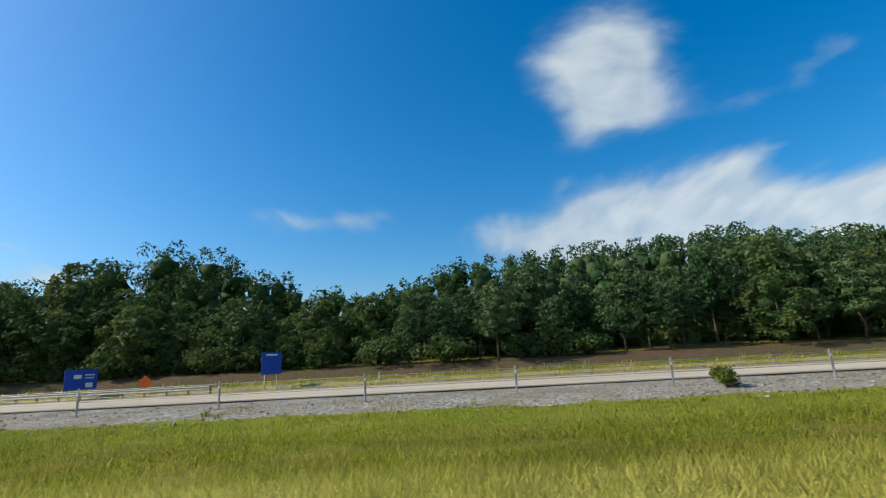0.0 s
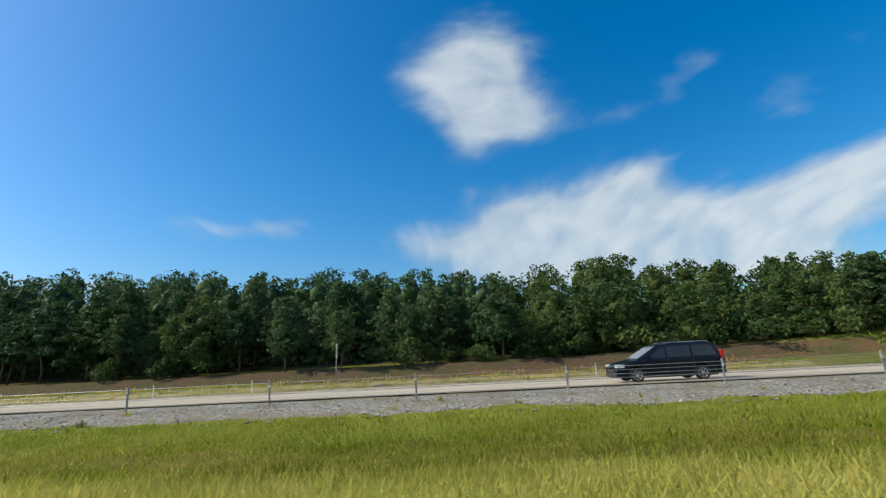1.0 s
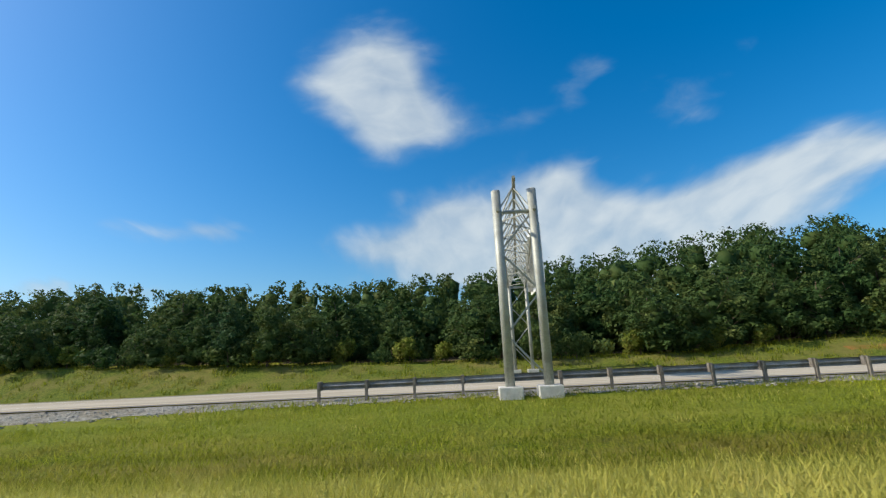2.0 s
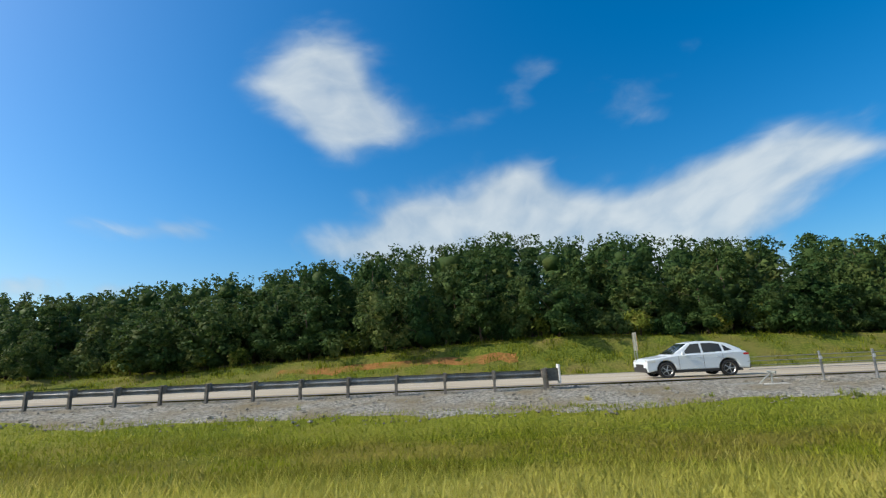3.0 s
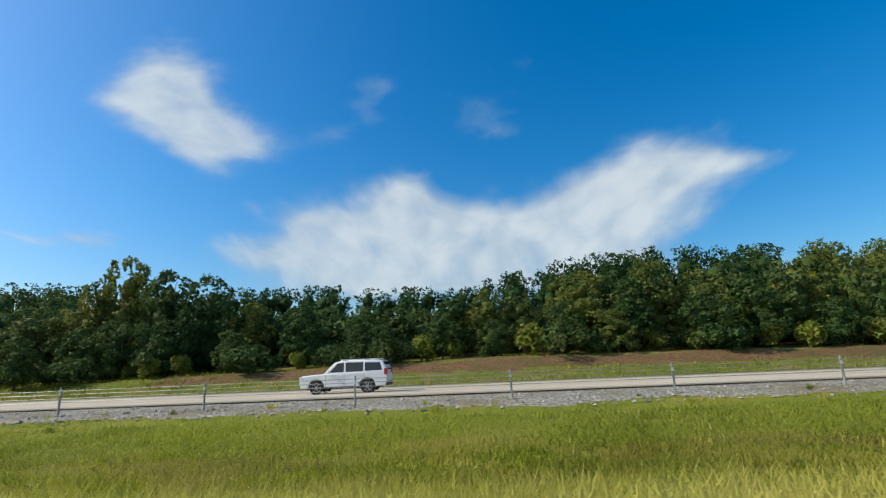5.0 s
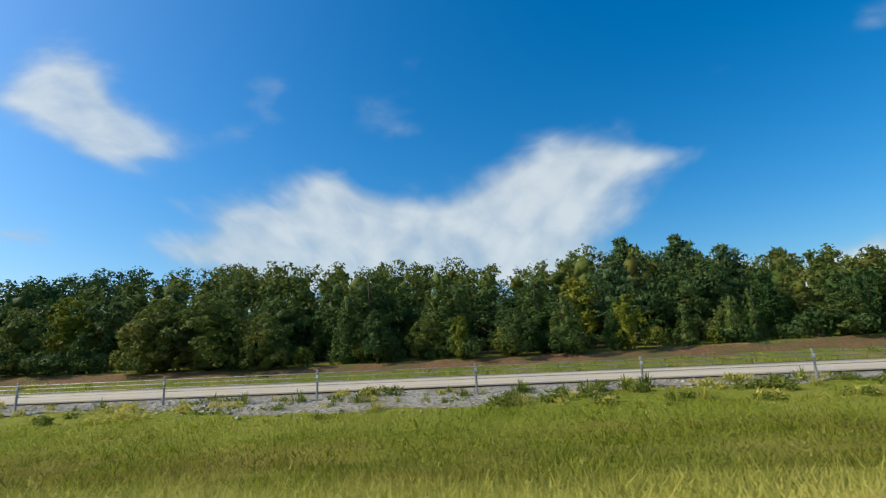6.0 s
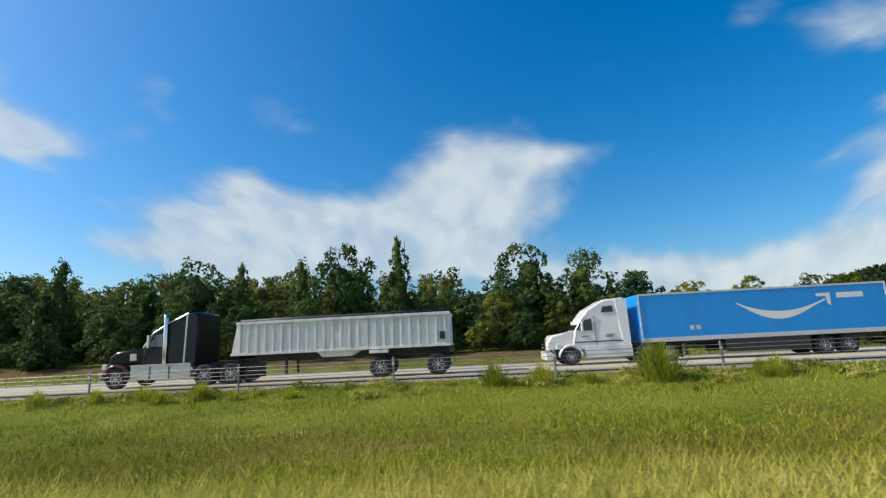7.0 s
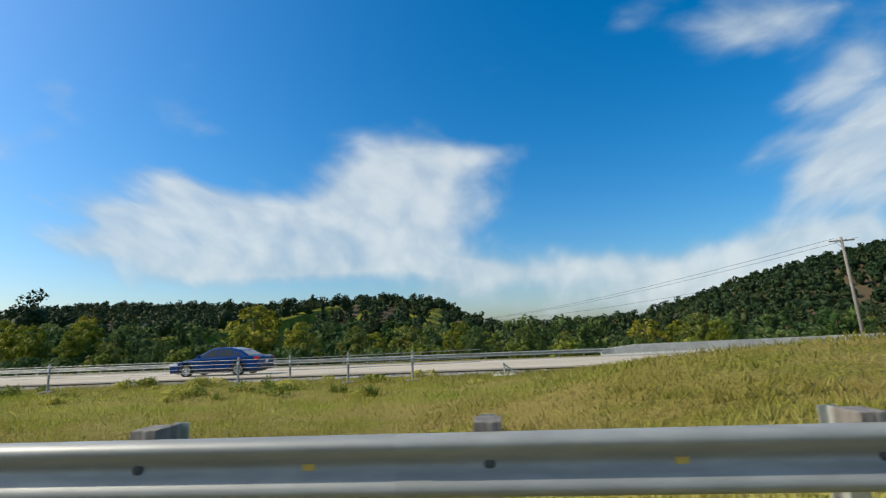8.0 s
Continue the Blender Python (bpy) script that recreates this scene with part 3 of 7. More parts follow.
def broadleaf(seed, h, w, n, size, mat, low=0.12):
    rng = np.random.default_rng(seed)
    lobes, core = [], []
    tilt, phase = rng.normal() * 0.05 * w, rng.random() * 6.28
    for i in range(30):
        f = low + (1 - low) * (i + 0.5) / 30
        prof = math.sin(math.pi * min(1, 0.20 + 0.76 * f)) ** 0.6
        ang, off = phase + i * 2.4 + rng.normal() * 0.4, w * 0.5 * prof * (0.50 + 0.42 * rng.random())
        q = w * (0.09 + 0.085 * rng.random()) * (0.7 + 0.4 * prof)
        lobes.append((math.cos(ang) * off + tilt * f, math.sin(ang) * off, h * f * 0.95, q, q, q * 0.8))
    for i in range(8):
        f = low + (0.80 - low) * (i + 0.5) / 8
        prof = math.sin(math.pi * min(1, 0.20 + 0.76 * f)) ** 0.6
        core.append((rng.normal() * 0.06 * w + tilt * f, rng.normal() * 0.06 * w, h * f * 0.95, w * 0.17 * prof, w * 0.17 * prof, h * 0.11))
    lobes.append((rng.normal() * 0.3 + tilt, rng.normal() * 0.3, h * 0.92, w * 0.11, w * 0.11, h * 0.07))
    return trunk_mesh(rng, h * 0.85, 0.017 * h, 9, 0.2, w * 0.5, BARK), sprays("crown", leaf_quads(rng, lobes + core, n, size, 0.7, 0.2, 0.6, True, 0.7), dense_body(rng, core, 0.25, SMALL_BALL), mat)


def pine(seed, h, w, n, bare=0.32):
    rng = np.random.default_rng(seed)
    lobes, core = [], []
    for i in range(11):
        g = (i + 0.4) / 11
        f = bare + (1.0 - bare) * g
        prof = (1 - g) ** 0.55 * min(1, 0.66 + g * 1.5) + 0.06
        turn = rng.random() * 6.28
        for j in range(5 if i < 9 else 3):
            ang = turn + j * 1.257 + rng.normal() * 0.25
            reach = w * 0.5 * prof * (0.7 + 0.5 * rng.random())
            for k, q in ((0.55, 0.095), (0.95, 0.072)):
                lobes.append((math.cos(ang) * reach * k, math.sin(ang) * reach * k, h * f + reach * k * 0.22 + rng.normal() * 0.12, w * q * 1.2, w * q * 1.2, w * q * 0.62))
        if i < 10:
            core.append((rng.normal() * 0.04 * w, rng.normal() * 0.04 * w, h * f, w * 0.17 * prof, w * 0.17 * prof, h * (1 - bare) * 0.10))
    for j in range(4):
        lobes.append((rng.normal() * 0.10, rng.normal() * 0.10, h * (0.95 + 0.016 * j), 0.16, 0.16, h * 0.022))
    return trunk_mesh(rng, h * 0.97, 0.013 * h, 12, bare * 0.7, w * 0.42, BARK), sprays("crown", leaf_quads(rng, lobes + core, n, 0.26, 0.45, -0.5, 0.4, True, 0.3), dense_body(rng, core, 0.2, SMALL_BALL), PINE_LEAF)


def cedar(seed, h, w, n, mat):
    rng = np.random.default_rng(seed)
    lobes, core = [], []
    for i in range(34):
        f = 0.03 + 0.94 * (i + 0.5) / 34
        prof = (1 - f) ** 0.7 * min(1, 0.65 + 2.2 * f) + 0.05
        ang, off = i * 2.4 + rng.normal() * 0.4, w * 0.5 * prof * (0.55 + 0.35 * rng.random())
        q = w * 0.16 * prof * (0.8 + 0.4 * rng.random()) + 0.10
        lobes.append((math.cos(ang) * off, math.sin(ang) * off, h * f, q, q, q * 1.5))
    for i in range(8):
        f = 0.04 + 0.86 * (i + 0.5) / 8
        prof = (1 - f) ** 0.7 * min(1, 0.65 + 2.2 * f) + 0.04
        core.append((rng.normal() * 0.03 * w, rng.normal() * 0.03 * w, h * f, w * 0.25 * prof, w * 0.25 * prof, h * 0.12))
    return trunk_mesh(rng, h * 0.95, 0.016 * h, 8, 0.08, w * 0.3, BARK), sprays("crown", leaf_quads(rng, lobes + core, n, 0.20, 0.5, -0.5, 0.6, True, 0.8), dense_body(rng, core, 0.25, SMALL_BALL), mat)


def shrub(seed, h, w, n, mat, size=0.15):
    rng = np.random.default_rng(seed)
    lobes = [(rng.normal() * w * 0.28, rng.normal() * w * 0.28, h * (0.25 + 0.5 * rng.random()), w * 0.28, w * 0.28, h * 0.28) for i in range(9)]
    core = [(x, y, z, a * 0.4, b * 0.4, c * 0.45) for x, y, z, a, b, c in lobes[:4]]
    return trunk_mesh(rng, h * 0.6, 0.02 * h + 0.01, 6, 0.1, w * 0.4, BARK), sprays("crown", leaf_quads(rng, lobes, n, size, 0.6, 0.2), dense_body(rng, core, 0.2, SMALL_BALL), mat)


def tree_thing(name, meshes, label, category, crown_part="crown"):
    t = empty(name, label, category)
    part("trunk", meshes[0], t)
    part(crown_part, meshes[1], t)
    return t


rng = np.random.default_rng(7)
NL = 2800
PROTO = {
    "broad": [tree_thing("broadleaf_tree", broadleaf(10 + i, 10.0, (8.0, 6.6, 7.4, 5.6, 8.6)[i], NL, 0.225, LEAF, (0.10, 0.16, 0.08, 0.2, 0.12)[i]),
                         "dark green broadleaf tree at the wood's edge", "tree") for i in range(5)],
    "olive": [tree_thing("broadleaf_tree", broadleaf(20 + i, 10.0, (7.6, 6.2, 7.0)[i], NL, 0.225, OLIVE_LEAF, (0.10, 0.14, 0.08)[i]), "olive green broadleaf tree turning at the wood's edge", "tree") for i in range(3)],
    "gold": [tree_thing("broadleaf_tree", broadleaf(30 + i, 10.0, (6.0, 5.0)[i], 2900, 0.21, GOLD_LEAF), "broadleaf tree with yellowing autumn leaves", "tree") for i in range(2)],
    "pine": [tree_thing("pine_tree", pine(50 + i, 10.0, (6.4, 7.0, 5.8, 6.6)[i], NL, (0.36, 0.30, 0.40, 0.26)[i]), "tall pine with a bare lower trunk", "tree") for i in range(4)],
    "cedar": [tree_thing("cedar_tree", cedar(70 + i, 10.0, (5.2, 4.2, 6.0)[i], NL, CEDAR_LEAF), "dense conical red cedar", "tree") for i in range(3)],
    "shrub": [tree_thing("shrub", shrub(90 + i, 2.0, (2.8, 2.2)[i], 1000, (LEAF, WEED_LEAF)[i]), "leafy shrub at the foot of the trees", "shrub") for i in range(2)],
}
for group in PROTO.values():
    for i, p in enumerate(group):
        p.matrix_basis = WORLD @ Matrix.Translation((-140 - 9 * i, 80, 1.0))
USED = {k: 0 for k in PROTO}


def plant(kind, x, y, h, z=None, wide=1.0, pick=None):
    group = PROTO[kind]
    base = group[pick if pick is not None else int(rng.integers(len(group)))]
    t = copy_thing(base, at(x, y, ground_z(x, y) if z is None else z, float(rng.random() * 360)))
    ref = 2.0 if kind == "shrub" else 10.0
    k = h / ref
    t.scale = (S * k * wide, S * k * wide, S * k)
    USED[kind] += 1
    return t


# treetop heights every ten metres of the drive, as they would stand 50 m off
TOPS = (12.0, 11.9, 11.8, 13.1, 15.5, 12.8, 10.1, 9.2, 9.4, 11.9, 11.8, 12.3, 13.3, 13.3, 12.6, 12.2, 12.2, 11.5, 11.7, 11.0, 11.0, 10.0, 11.0, 10.9, 9.9, 10.3, 10.5, 9.8, 10.0, 10.2, 10.8, 11.7, 12.2, 12.9, 13.5,
        13.7, 13.1, 12.7, 12.0, 11.6, 11.6, 11.3, 10.6, 10.1, 9.9, 9.9, 9.8, 9.3, 8.8, 9.7, 11.3, 11.5, 11.2, 11.8, 11.3, 11.7, 10.9, 11.1, 10.5, 9.8, 11.4, 11.0, 9.0, 10.4, 9.4, 9.6, 9.3, 9.2, 8.6,
        8.8, 7.2, 6.4, 6.0, 5.4, 4.8, 4.2, 3.7, 3.4, 3.0, 2.6, 2.7, 2.8)
TOP_X = [-90 + 10 * i for i in range(len(TOPS))]


def top_at(x):
    return float(np.interp(x, TOP_X, TOPS))


def kind_at(x, row):
    u = rng.random()
    if x < -8:
        return "broad" if u < 0.9 else "cedar"
    if x < 118:
        return "pine" if u < (0.86 if row else 0.8) else "broad"
    if x < 430:
        return ("broad" if u < 0.78 or x < 345 else "olive") if u < 0.93 else ("pine" if u < 0.97 else "olive")
    if x < 560:
        return "cedar" if u < 0.36 else (("olive" if u < 0.60 else "broad") if u < 0.76 else ("pine" if u < 0.84 else "gold"))
    return "broad" if u < 0.25 else ("olive" if u < 0.55 else ("gold" if u < 0.8 else "cedar"))


def tree_row(x0, x1, y, gap, row, lo, hi, stray=1.2):
    x = x0
    while x < x1:
        xx, yy = x + rng.normal() * gap * 0.25, y + rng.normal() * stray
        ztop = 1.6 + (top_at(xx) - 1.6) * yy / 50
        zb = ground_z(xx, yy)
        h = max(2.5, (ztop - zb) * (lo + (hi - lo) * rng.random()))
        kind = kind_at(xx, row)
        plant(kind, xx, yy, h, wide=(0.95 + 0.45 * rng.random()) * (1.0 if h < 9 else 0.85) if kind != "cedar" else 1.1 + 0.4 * rng.random())
        x += gap * (0.75 + 0.5 * rng.random()) * (1.3 if x > 600 else 1)


# the edge of the wood
tree_row(-62, 600, 48.6, 5.0, 0, 0.40, 0.80)
tree_row(600, 775, 48.6, 5.2, 0, 0.50, 0.95)
tree_row(-70, 600, 53.5, 4.9, 1, 0.66, 0.96)
tree_row(600, 785, 53.2, 4.9, 1, 0.92, 1.08)
x = -60.0
while x < 770:
    if not 0 < x < 110 or rng.random() < 0.25:
        plant("shrub", x, 47.0 + rng.random() * 2.0, 1.4 + 1.8 * rng.random(), pick=0 if x < 150 or rng.random() < 0.6 else 1)
    x += 2.4 + rng.random() * 2.6
# trees that stand out
for px, top, k, wide in ((354.0, 15.7, "olive", 0.72), (351.2, 12.8, "olive", 0.8), (359.2, 13.6, "broad", 0.95), (364.3, 12.6, "broad", 0.85)):
    plant(k, px, 54.5, top - ground_z(px, 54.5), wide=wide)
plant("gold", 505.4, 46.4, 5.2, wide=1.0, pick=0)
plant("gold", 489.5, 46.2, 4.2, wide=0.9, pick=1)
for px, h, k in ((544.5, 12.4, "cedar"), (566.0, 11.0, "cedar"), (577.5, 12.3, "broad"), (583.7, 13.0, "cedar"), (597.0, 11.4, "broad"), (603.5, 10.4, "broad"), (561.0, 11.4, "broad"), (573.0, 11.2, "cedar")):
    plant(k, px, 52.0, h - 0.3, wide=0.85)
for px, top in ((511.6, 15.3), (519.0, 15.3), (525.0, 13.8)):
    plant("pine", px, 66.0, top - ground_z(px, 66.0), wide=0.9)
plant("gold", 669.0, 60.0, 11.6, z=-5.0, wide=1.25, pick=0)
plant("gold", 645.5, 60.0, 10.2, z=-4.0, wide=0.9, pick=1)
plant("gold", 636.0, 58.0, 9.0, z=-3.0, wide=0.9, pick=0)
for px, py, h in ((652, 66, 9.0), (672, 70, 9.5), (682, 64, 8.0), (690, 75, 9.0), (700, 70, 8.2), (712, 66, 8.4), (722, 78, 9.5), (733, 70, 9.0), (745, 66, 9.5), (757, 74, 10.0), (676, 84, 11.0), (706, 88, 10.5), (768, 70, 10.5), (660, 80, 11.0), (640, 74, 12.0), (628, 66, 11.0)):
    plant("olive" if (px + py) % 3 else "gold", px, py, h)
# the wooded hollow before the bridge: where each tree stands and how high its top is
for px, py, top, k, wide in ((612, 62, 8.6, "pine", 1.0), (606, 60, 7.6, "broad", 1.0), (618, 63, 6.6, "broad", 1.1), (623, 60, 5.4, "broad", 1.1), (629, 64, 6.2, "cedar", 1.0), (634, 67, 5.6, "broad", 1.2),
                             (640, 63, 4.9, "broad", 1.2), (645, 68, 5.4, "broad", 1.0), (650, 63, 4.5, "broad", 1.2), (655, 69, 5.2, "cedar", 1.0), (659, 64, 4.3, "broad", 1.2), (664, 71, 5.0, "broad", 1.1),
                             (675, 66, 4.3, "broad", 1.2), (680, 63, 3.8, "broad", 1.3), (686, 67, 3.9, "broad", 1.2), (691, 64, 3.0, "broad", 1.3), (695, 69, 3.4, "broad", 1.0),
                             (703, 65, 3.5, "broad", 1.3), (708, 64, 3.4, "broad", 1.3), (713, 66, 3.1, "broad", 1.2), (717, 63, 2.7, "gold", 1.2), (722, 64, 2.4, "gold", 1.1), (728, 66, 2.6, "broad", 1.3),
                             (735, 68, 2.9, "broad", 1.3), (742, 66, 3.0, "broad", 1.2), (637, 58.5, 3.4, "gold", 1.4), (684, 61, 2.4, "gold", 1.2), (698, 61, 2.0, "gold", 1.1)):
    plant(k, px, py, (top - ground_z(px, py)) * 1.02, wide=wide)

# bare dead trunk at the wood's edge
drng = np.random.default_rng(5)
dead = empty("dead_tree", "leaning bare grey dead tree at the wood's edge", "tree", m=Matrix.Translation((316.3, 47.2, ground_z(316.3, 47.2))))
part("trunk", trunk_mesh(drng, 4.6, 0.09, 7, 0.3, 1.6, PALE_BARK), dead, m=Matrix.Rotation(radians(-22), 4, "Y"))


# ---- woods behind the first trees, and on the hills ----
def woods(x0, x1, y0, y1, n, size, seed, name="woodland", depth=0.9):
    """The wood's depth: sprays of leaves from the ground up to the treetops, thicker towards crowns."""
    r = np.random.default_rng(seed)
    k = max(4, int((x1 - x0) / 2.5))
    lobes = []
    for i in range(k):
        x, y = x0 + (x1 - x0) * (i + r.random()) / k, y0 + (y1 - y0) * r.random()
        zb = ground_z(x, y)
        zt = 1.6 + (top_at(x) - 1.6) * y / 50
        h = max(2.0, (zt - zb) * (0.62 + 0.2 * r.random()))
        for f in (0.06, 0.16, 0.30, 0.48, 0.66, 0.82):
            w = (1.9 + 0.9 * r.random()) * (1.15 if f < 0.7 else 0.75)
            lobes.append((x + r.normal() * 0.6, y + r.normal() * 0.5, zb + h * f, w, w, h * 0.13))
    core = [(a, b, c, d * 0.55, e * 0.55, f * 0.9) for i, (a, b, c, d, e, f) in enumerate(lobes) if i % 6 < 4]
    m = sprays(name, leaf_quads(r, lobes, n, size, 0.65, 0.2, 0.7), dense_body(r, core, 0.2), PINE_LEAF if x0 < 110 and x0 >= 0 else LEAF)
    return tagged(link(new(name, m)), "dense dark woodland behind the first trees", "woodland", kind="stuff")


def slope_woods(x0, x1, rows, seed):
    """The taller trees up the slope behind the wood's edge: crowns of many leafy masses on dark stems, pines where the edge is pine."""
    r = np.random.default_rng(seed)
    lobes, core = [], []
    for y0, gap, lo, hi in rows:
        x = x0 + gap * r.random()
        while x < x1:
            xx, yy = x + r.normal() * gap * 0.2, y0 + r.normal() * 2.0
            zb = ground_z(xx, yy)
            h = (1.6 + (top_at(xx) - 1.6) * yy / 50 - zb) * (lo + (hi - lo) * r.random())
            conifer = (0 < xx < 118 and r.random() < 0.8) or r.random() < 0.12
            w = h * ((0.42 + 0.14 * r.random()) if conifer else (0.48 + 0.22 * r.random()))
            for i in range(22):
                f = 0.36 + 0.62 * (i + r.random()) / 22
                prof = (1.02 - f) ** 0.6 * 1.15 if conifer else math.sin(math.pi * min(1, 0.14 + 0.80 * f)) ** 0.6
                ang, off = i * 2.4 + r.normal() * 0.4, w * 0.5 * prof * (0.35 + 0.6 * r.random())
                q = w * (0.10 + 0.07 * r.random())
                lobes.append((xx + math.cos(ang) * off, yy + math.sin(ang) * off, zb + h * f * 0.97, q, q, q * (0.6 if conifer else 0.85)))
            for i in range(5):
                f = 0.12 + 0.70 * (i + 0.5) / 5
                core.append((xx + r.normal() * 0.05 * w, yy, zb + h * f, w * 0.20, w * 0.20, h * 0.11))
            x += gap * (0.75 + 0.5 * r.random()) * (0.72 if 0 < xx < 118 else 1.0)
    m = sprays("woodland", leaf_quads(r, lobes, len(lobes) * 26, 0.30, 0.6, 0.2, 0.5, True, 0.3), dense_body(r, core, 0.2, SMALL_BALL), PINE_LEAF if 0 <= x0 < 100 else (LEAF if x0 < 430 else OLIVE_LEAF))
    return tagged(link(new("woodland", m)), "tall green trees crowding the slope behind the wood's edge", "woodland", kind="stuff")


for i, x0 in enumerate((-110, 0, 118, 200, 280, 360, 440, 520)):
    slope_woods(x0, (0, 118, 200, 280, 360, 440, 520, 590)[i], ((62.0, 5.2, 0.82, 1.02), (71.0, 4.8, 0.95, 1.07), (82.0, 5.4, 0.97, 1.08)), 150 + i)
edges = [-75, 0, 110, 210, 310, 410, 510, 610, 690, 790]
for i in range(len(edges) - 1):
    woods(edges[i], edges[i + 1], 56.5, 60, int((edges[i + 1] - edges[i]) * 170), 0.36, 100 + i)


def hill_woods(x0, x1, y0, y1, crowns, per, size, seed):
    """Far woods, crown by crown: each a few leafy masses on the hillside."""
    r = np.random.default_rng(seed)
    lobes, core = [], []
    for i in range(crowns):
        x, y = x0 + (x1 - x0) * r.random(), y0 + (y1 - y0) * r.random() ** 0.8
        w, zb = 2.4 + 2.4 * r.random() ** 1.5, ground_z(x, y)
        h = w * (1.5 + 0.9 * r.random())
        for k in range(6):
            f, ang = 0.25 + 0.72 * (k + r.random()) / 6, k * 2.4 + r.random()
            off = w * 0.62 * (1.05 - f) ** 0.5
            q = w * (0.34 + 0.16 * r.random())
            lobes.append((x + math.cos(ang) * off, y + math.sin(ang) * off, zb + h * f, q, q, q * 0.85))
        core.append((x, y, zb + h * 0.45, w * 0.55, w * 0.55, h * 0.38))
    m = sprays("hill_woods", leaf_quads(r, lobes, crowns * per, size, 0.7, 0.1, 0.6), dense_body(r, core, 0.15, SMALL_BALL), FAR_LEAF)
    return tagged(link(new("hill_woods", m)), "wooded hills beyond the valley", "woodland", kind="stuff")


hill_woods(560, 900, 92, 200, 900, 170, 0.46, 301)
hill_woods(380, 900, 200, 430, 1500, 90, 0.85, 303)
hill_woods(850, 1150, 92, 260, 1900, 110, 0.65, 302)
hill_woods(850, 1500, 260, 480, 2900, 55, 1.1, 304)
sheet("forest_floor", [-400, -100, 100, 300, 500, 570, 600, 640, 680, 720, 760, 800, 850, 900, 950, 990, 1035, 1100, 1160, 1300, 1700, 2500],
      [129, 150, 180, 220, 260, 300, 350, 400, 500, 700, 900], ground_z, FOREST_FLOOR, 0.5, label="dark leaf litter under the far woods", category="forest floor")

# ---- barriers ----
def closed_section(pts, thick):
    """A bent sheet's outline, given as (out, up), closed by a copy set back."""
    return list(pts) + [(n - thick, z) for n, z in reversed(pts)]


W_BEAM = [(0.010, -0.156), (0.050, -0.146), (0.076, -0.128), (0.083, -0.105), (0.074, -0.078), (0.030, -0.036), (0.004, -0.012), (0.004, 0.012),
          (0.030, 0.036), (0.074, 0.078), (0.083, 0.105), (0.076, 0.128), (0.050, 0.146), (0.010, 0.156)]


def sweep_x(section, x0, x1, side):
    """Sweeps a section along x; side +1 or -1 is the way its face looks along y."""
    k = len(section)
    verts = [(x, side * n, z) for x in (x0, x1) for n, z in section]
    faces = [(i, (i + 1) % k, k + (i + 1) % k, k + i) for i in range(k)]
    verts += verts[:2 * k]
    faces += [tuple(range(2 * k, 3 * k)), tuple(range(4 * k - 1, 3 * k - 1, -1))]
    return verts, faces


def bolt_mesh(r=0.018, h=0.012, mat=None):
    v, f = tube([(0, 0, 0), (0, h * 0.6, 0), (0, h, 0)], [r, r, r * 0.5], 8)
    return mesh("bolt", v, f, mat or GALVANISED, True)


def h_post(h, depth, mat):
    """A steel I-post, its foot below the ground."""
    bm = bmesh.new()
    box_bm(bm, -0.05, 0.05, -depth, -depth + 0.008, -0.3, h)
    box_bm(bm, -0.05, 0.05, -0.008, 0.0, -0.3, h)
    box_bm(bm, -0.004, 0.004, -depth + 0.008, -0.008, -0.3, h - 0.001)
    return from_bm("post", bm, mat)


def guardrail(x0, x1, y, side, zf, mat, post_mat, label, top=0.79, bolts=False, gap=1.905, first=0.05):
    """A W-beam rail from x0 to x1 on posts; side is the way its face looks along y."""
    g = empty("guardrail", label, "guardrail", m=Matrix.Translation((x0, y, zf(x0, y))))
    n = max(1, round((x1 - x0) / (2 * gap)))
    v, f = sweep_x(closed_section(W_BEAM, 0.006), 0, 2 * gap + 0.10, side)
    rail = mesh("rail", v, f, mat, False)
    rail.polygons.foreach_set("use_smooth", [True] * (len(rail.polygons) - 2) + [False] * 2)
    post = h_post(top + 0.03, 0.15, post_mat)
    block = box("blockout", (-0.075, 0.075, -0.10, 0.10, -0.18, 0.18), TIMBER, 0.008)
    head = bolt_mesh(0.030, 0.016, DARK_STEEL)
    tab = box("tab", (-0.034, 0.034, -0.006, 0.006, -0.016, 0.016), YELLOW_LINE, 0.004) if bolts else None
    for i in range(n):
        x = i * 2 * gap
        part("rail", rail, g, m=Matrix.Translation((x, 0.004 * side * (i % 2), zf(x0 + x, y) - zf(x0, y) + top - 0.156)))
    for i in range(2 * n + 1):
        x = i * gap + first
        dz = zf(x0 + x, y) - zf(x0, y)
        b = part("post", post, g, m=Matrix.Translation((x, -side * 0.21 + (0.15 if side < 0 else 0), dz)))
        if side > 0:
            b.matrix_basis = Matrix.Translation((x, -side * 0.21, dz))
        part("blockout", block, g, "weathered timber blockout", Matrix.Translation((x, -side * 0.105, dz + top - 0.135)))
        if bolts:
            part("bolt", head, g, m=Matrix.Translation((x, side * 0.006, dz + top - 0.156)) @ Matrix.Rotation(0 if side > 0 else math.pi, 4, "Z"))
            part("tab", tab, g, "small pale yellow tab", Matrix.Translation((x + gap / 2, side * 0.012, dz + top - 0.156)))
    return g


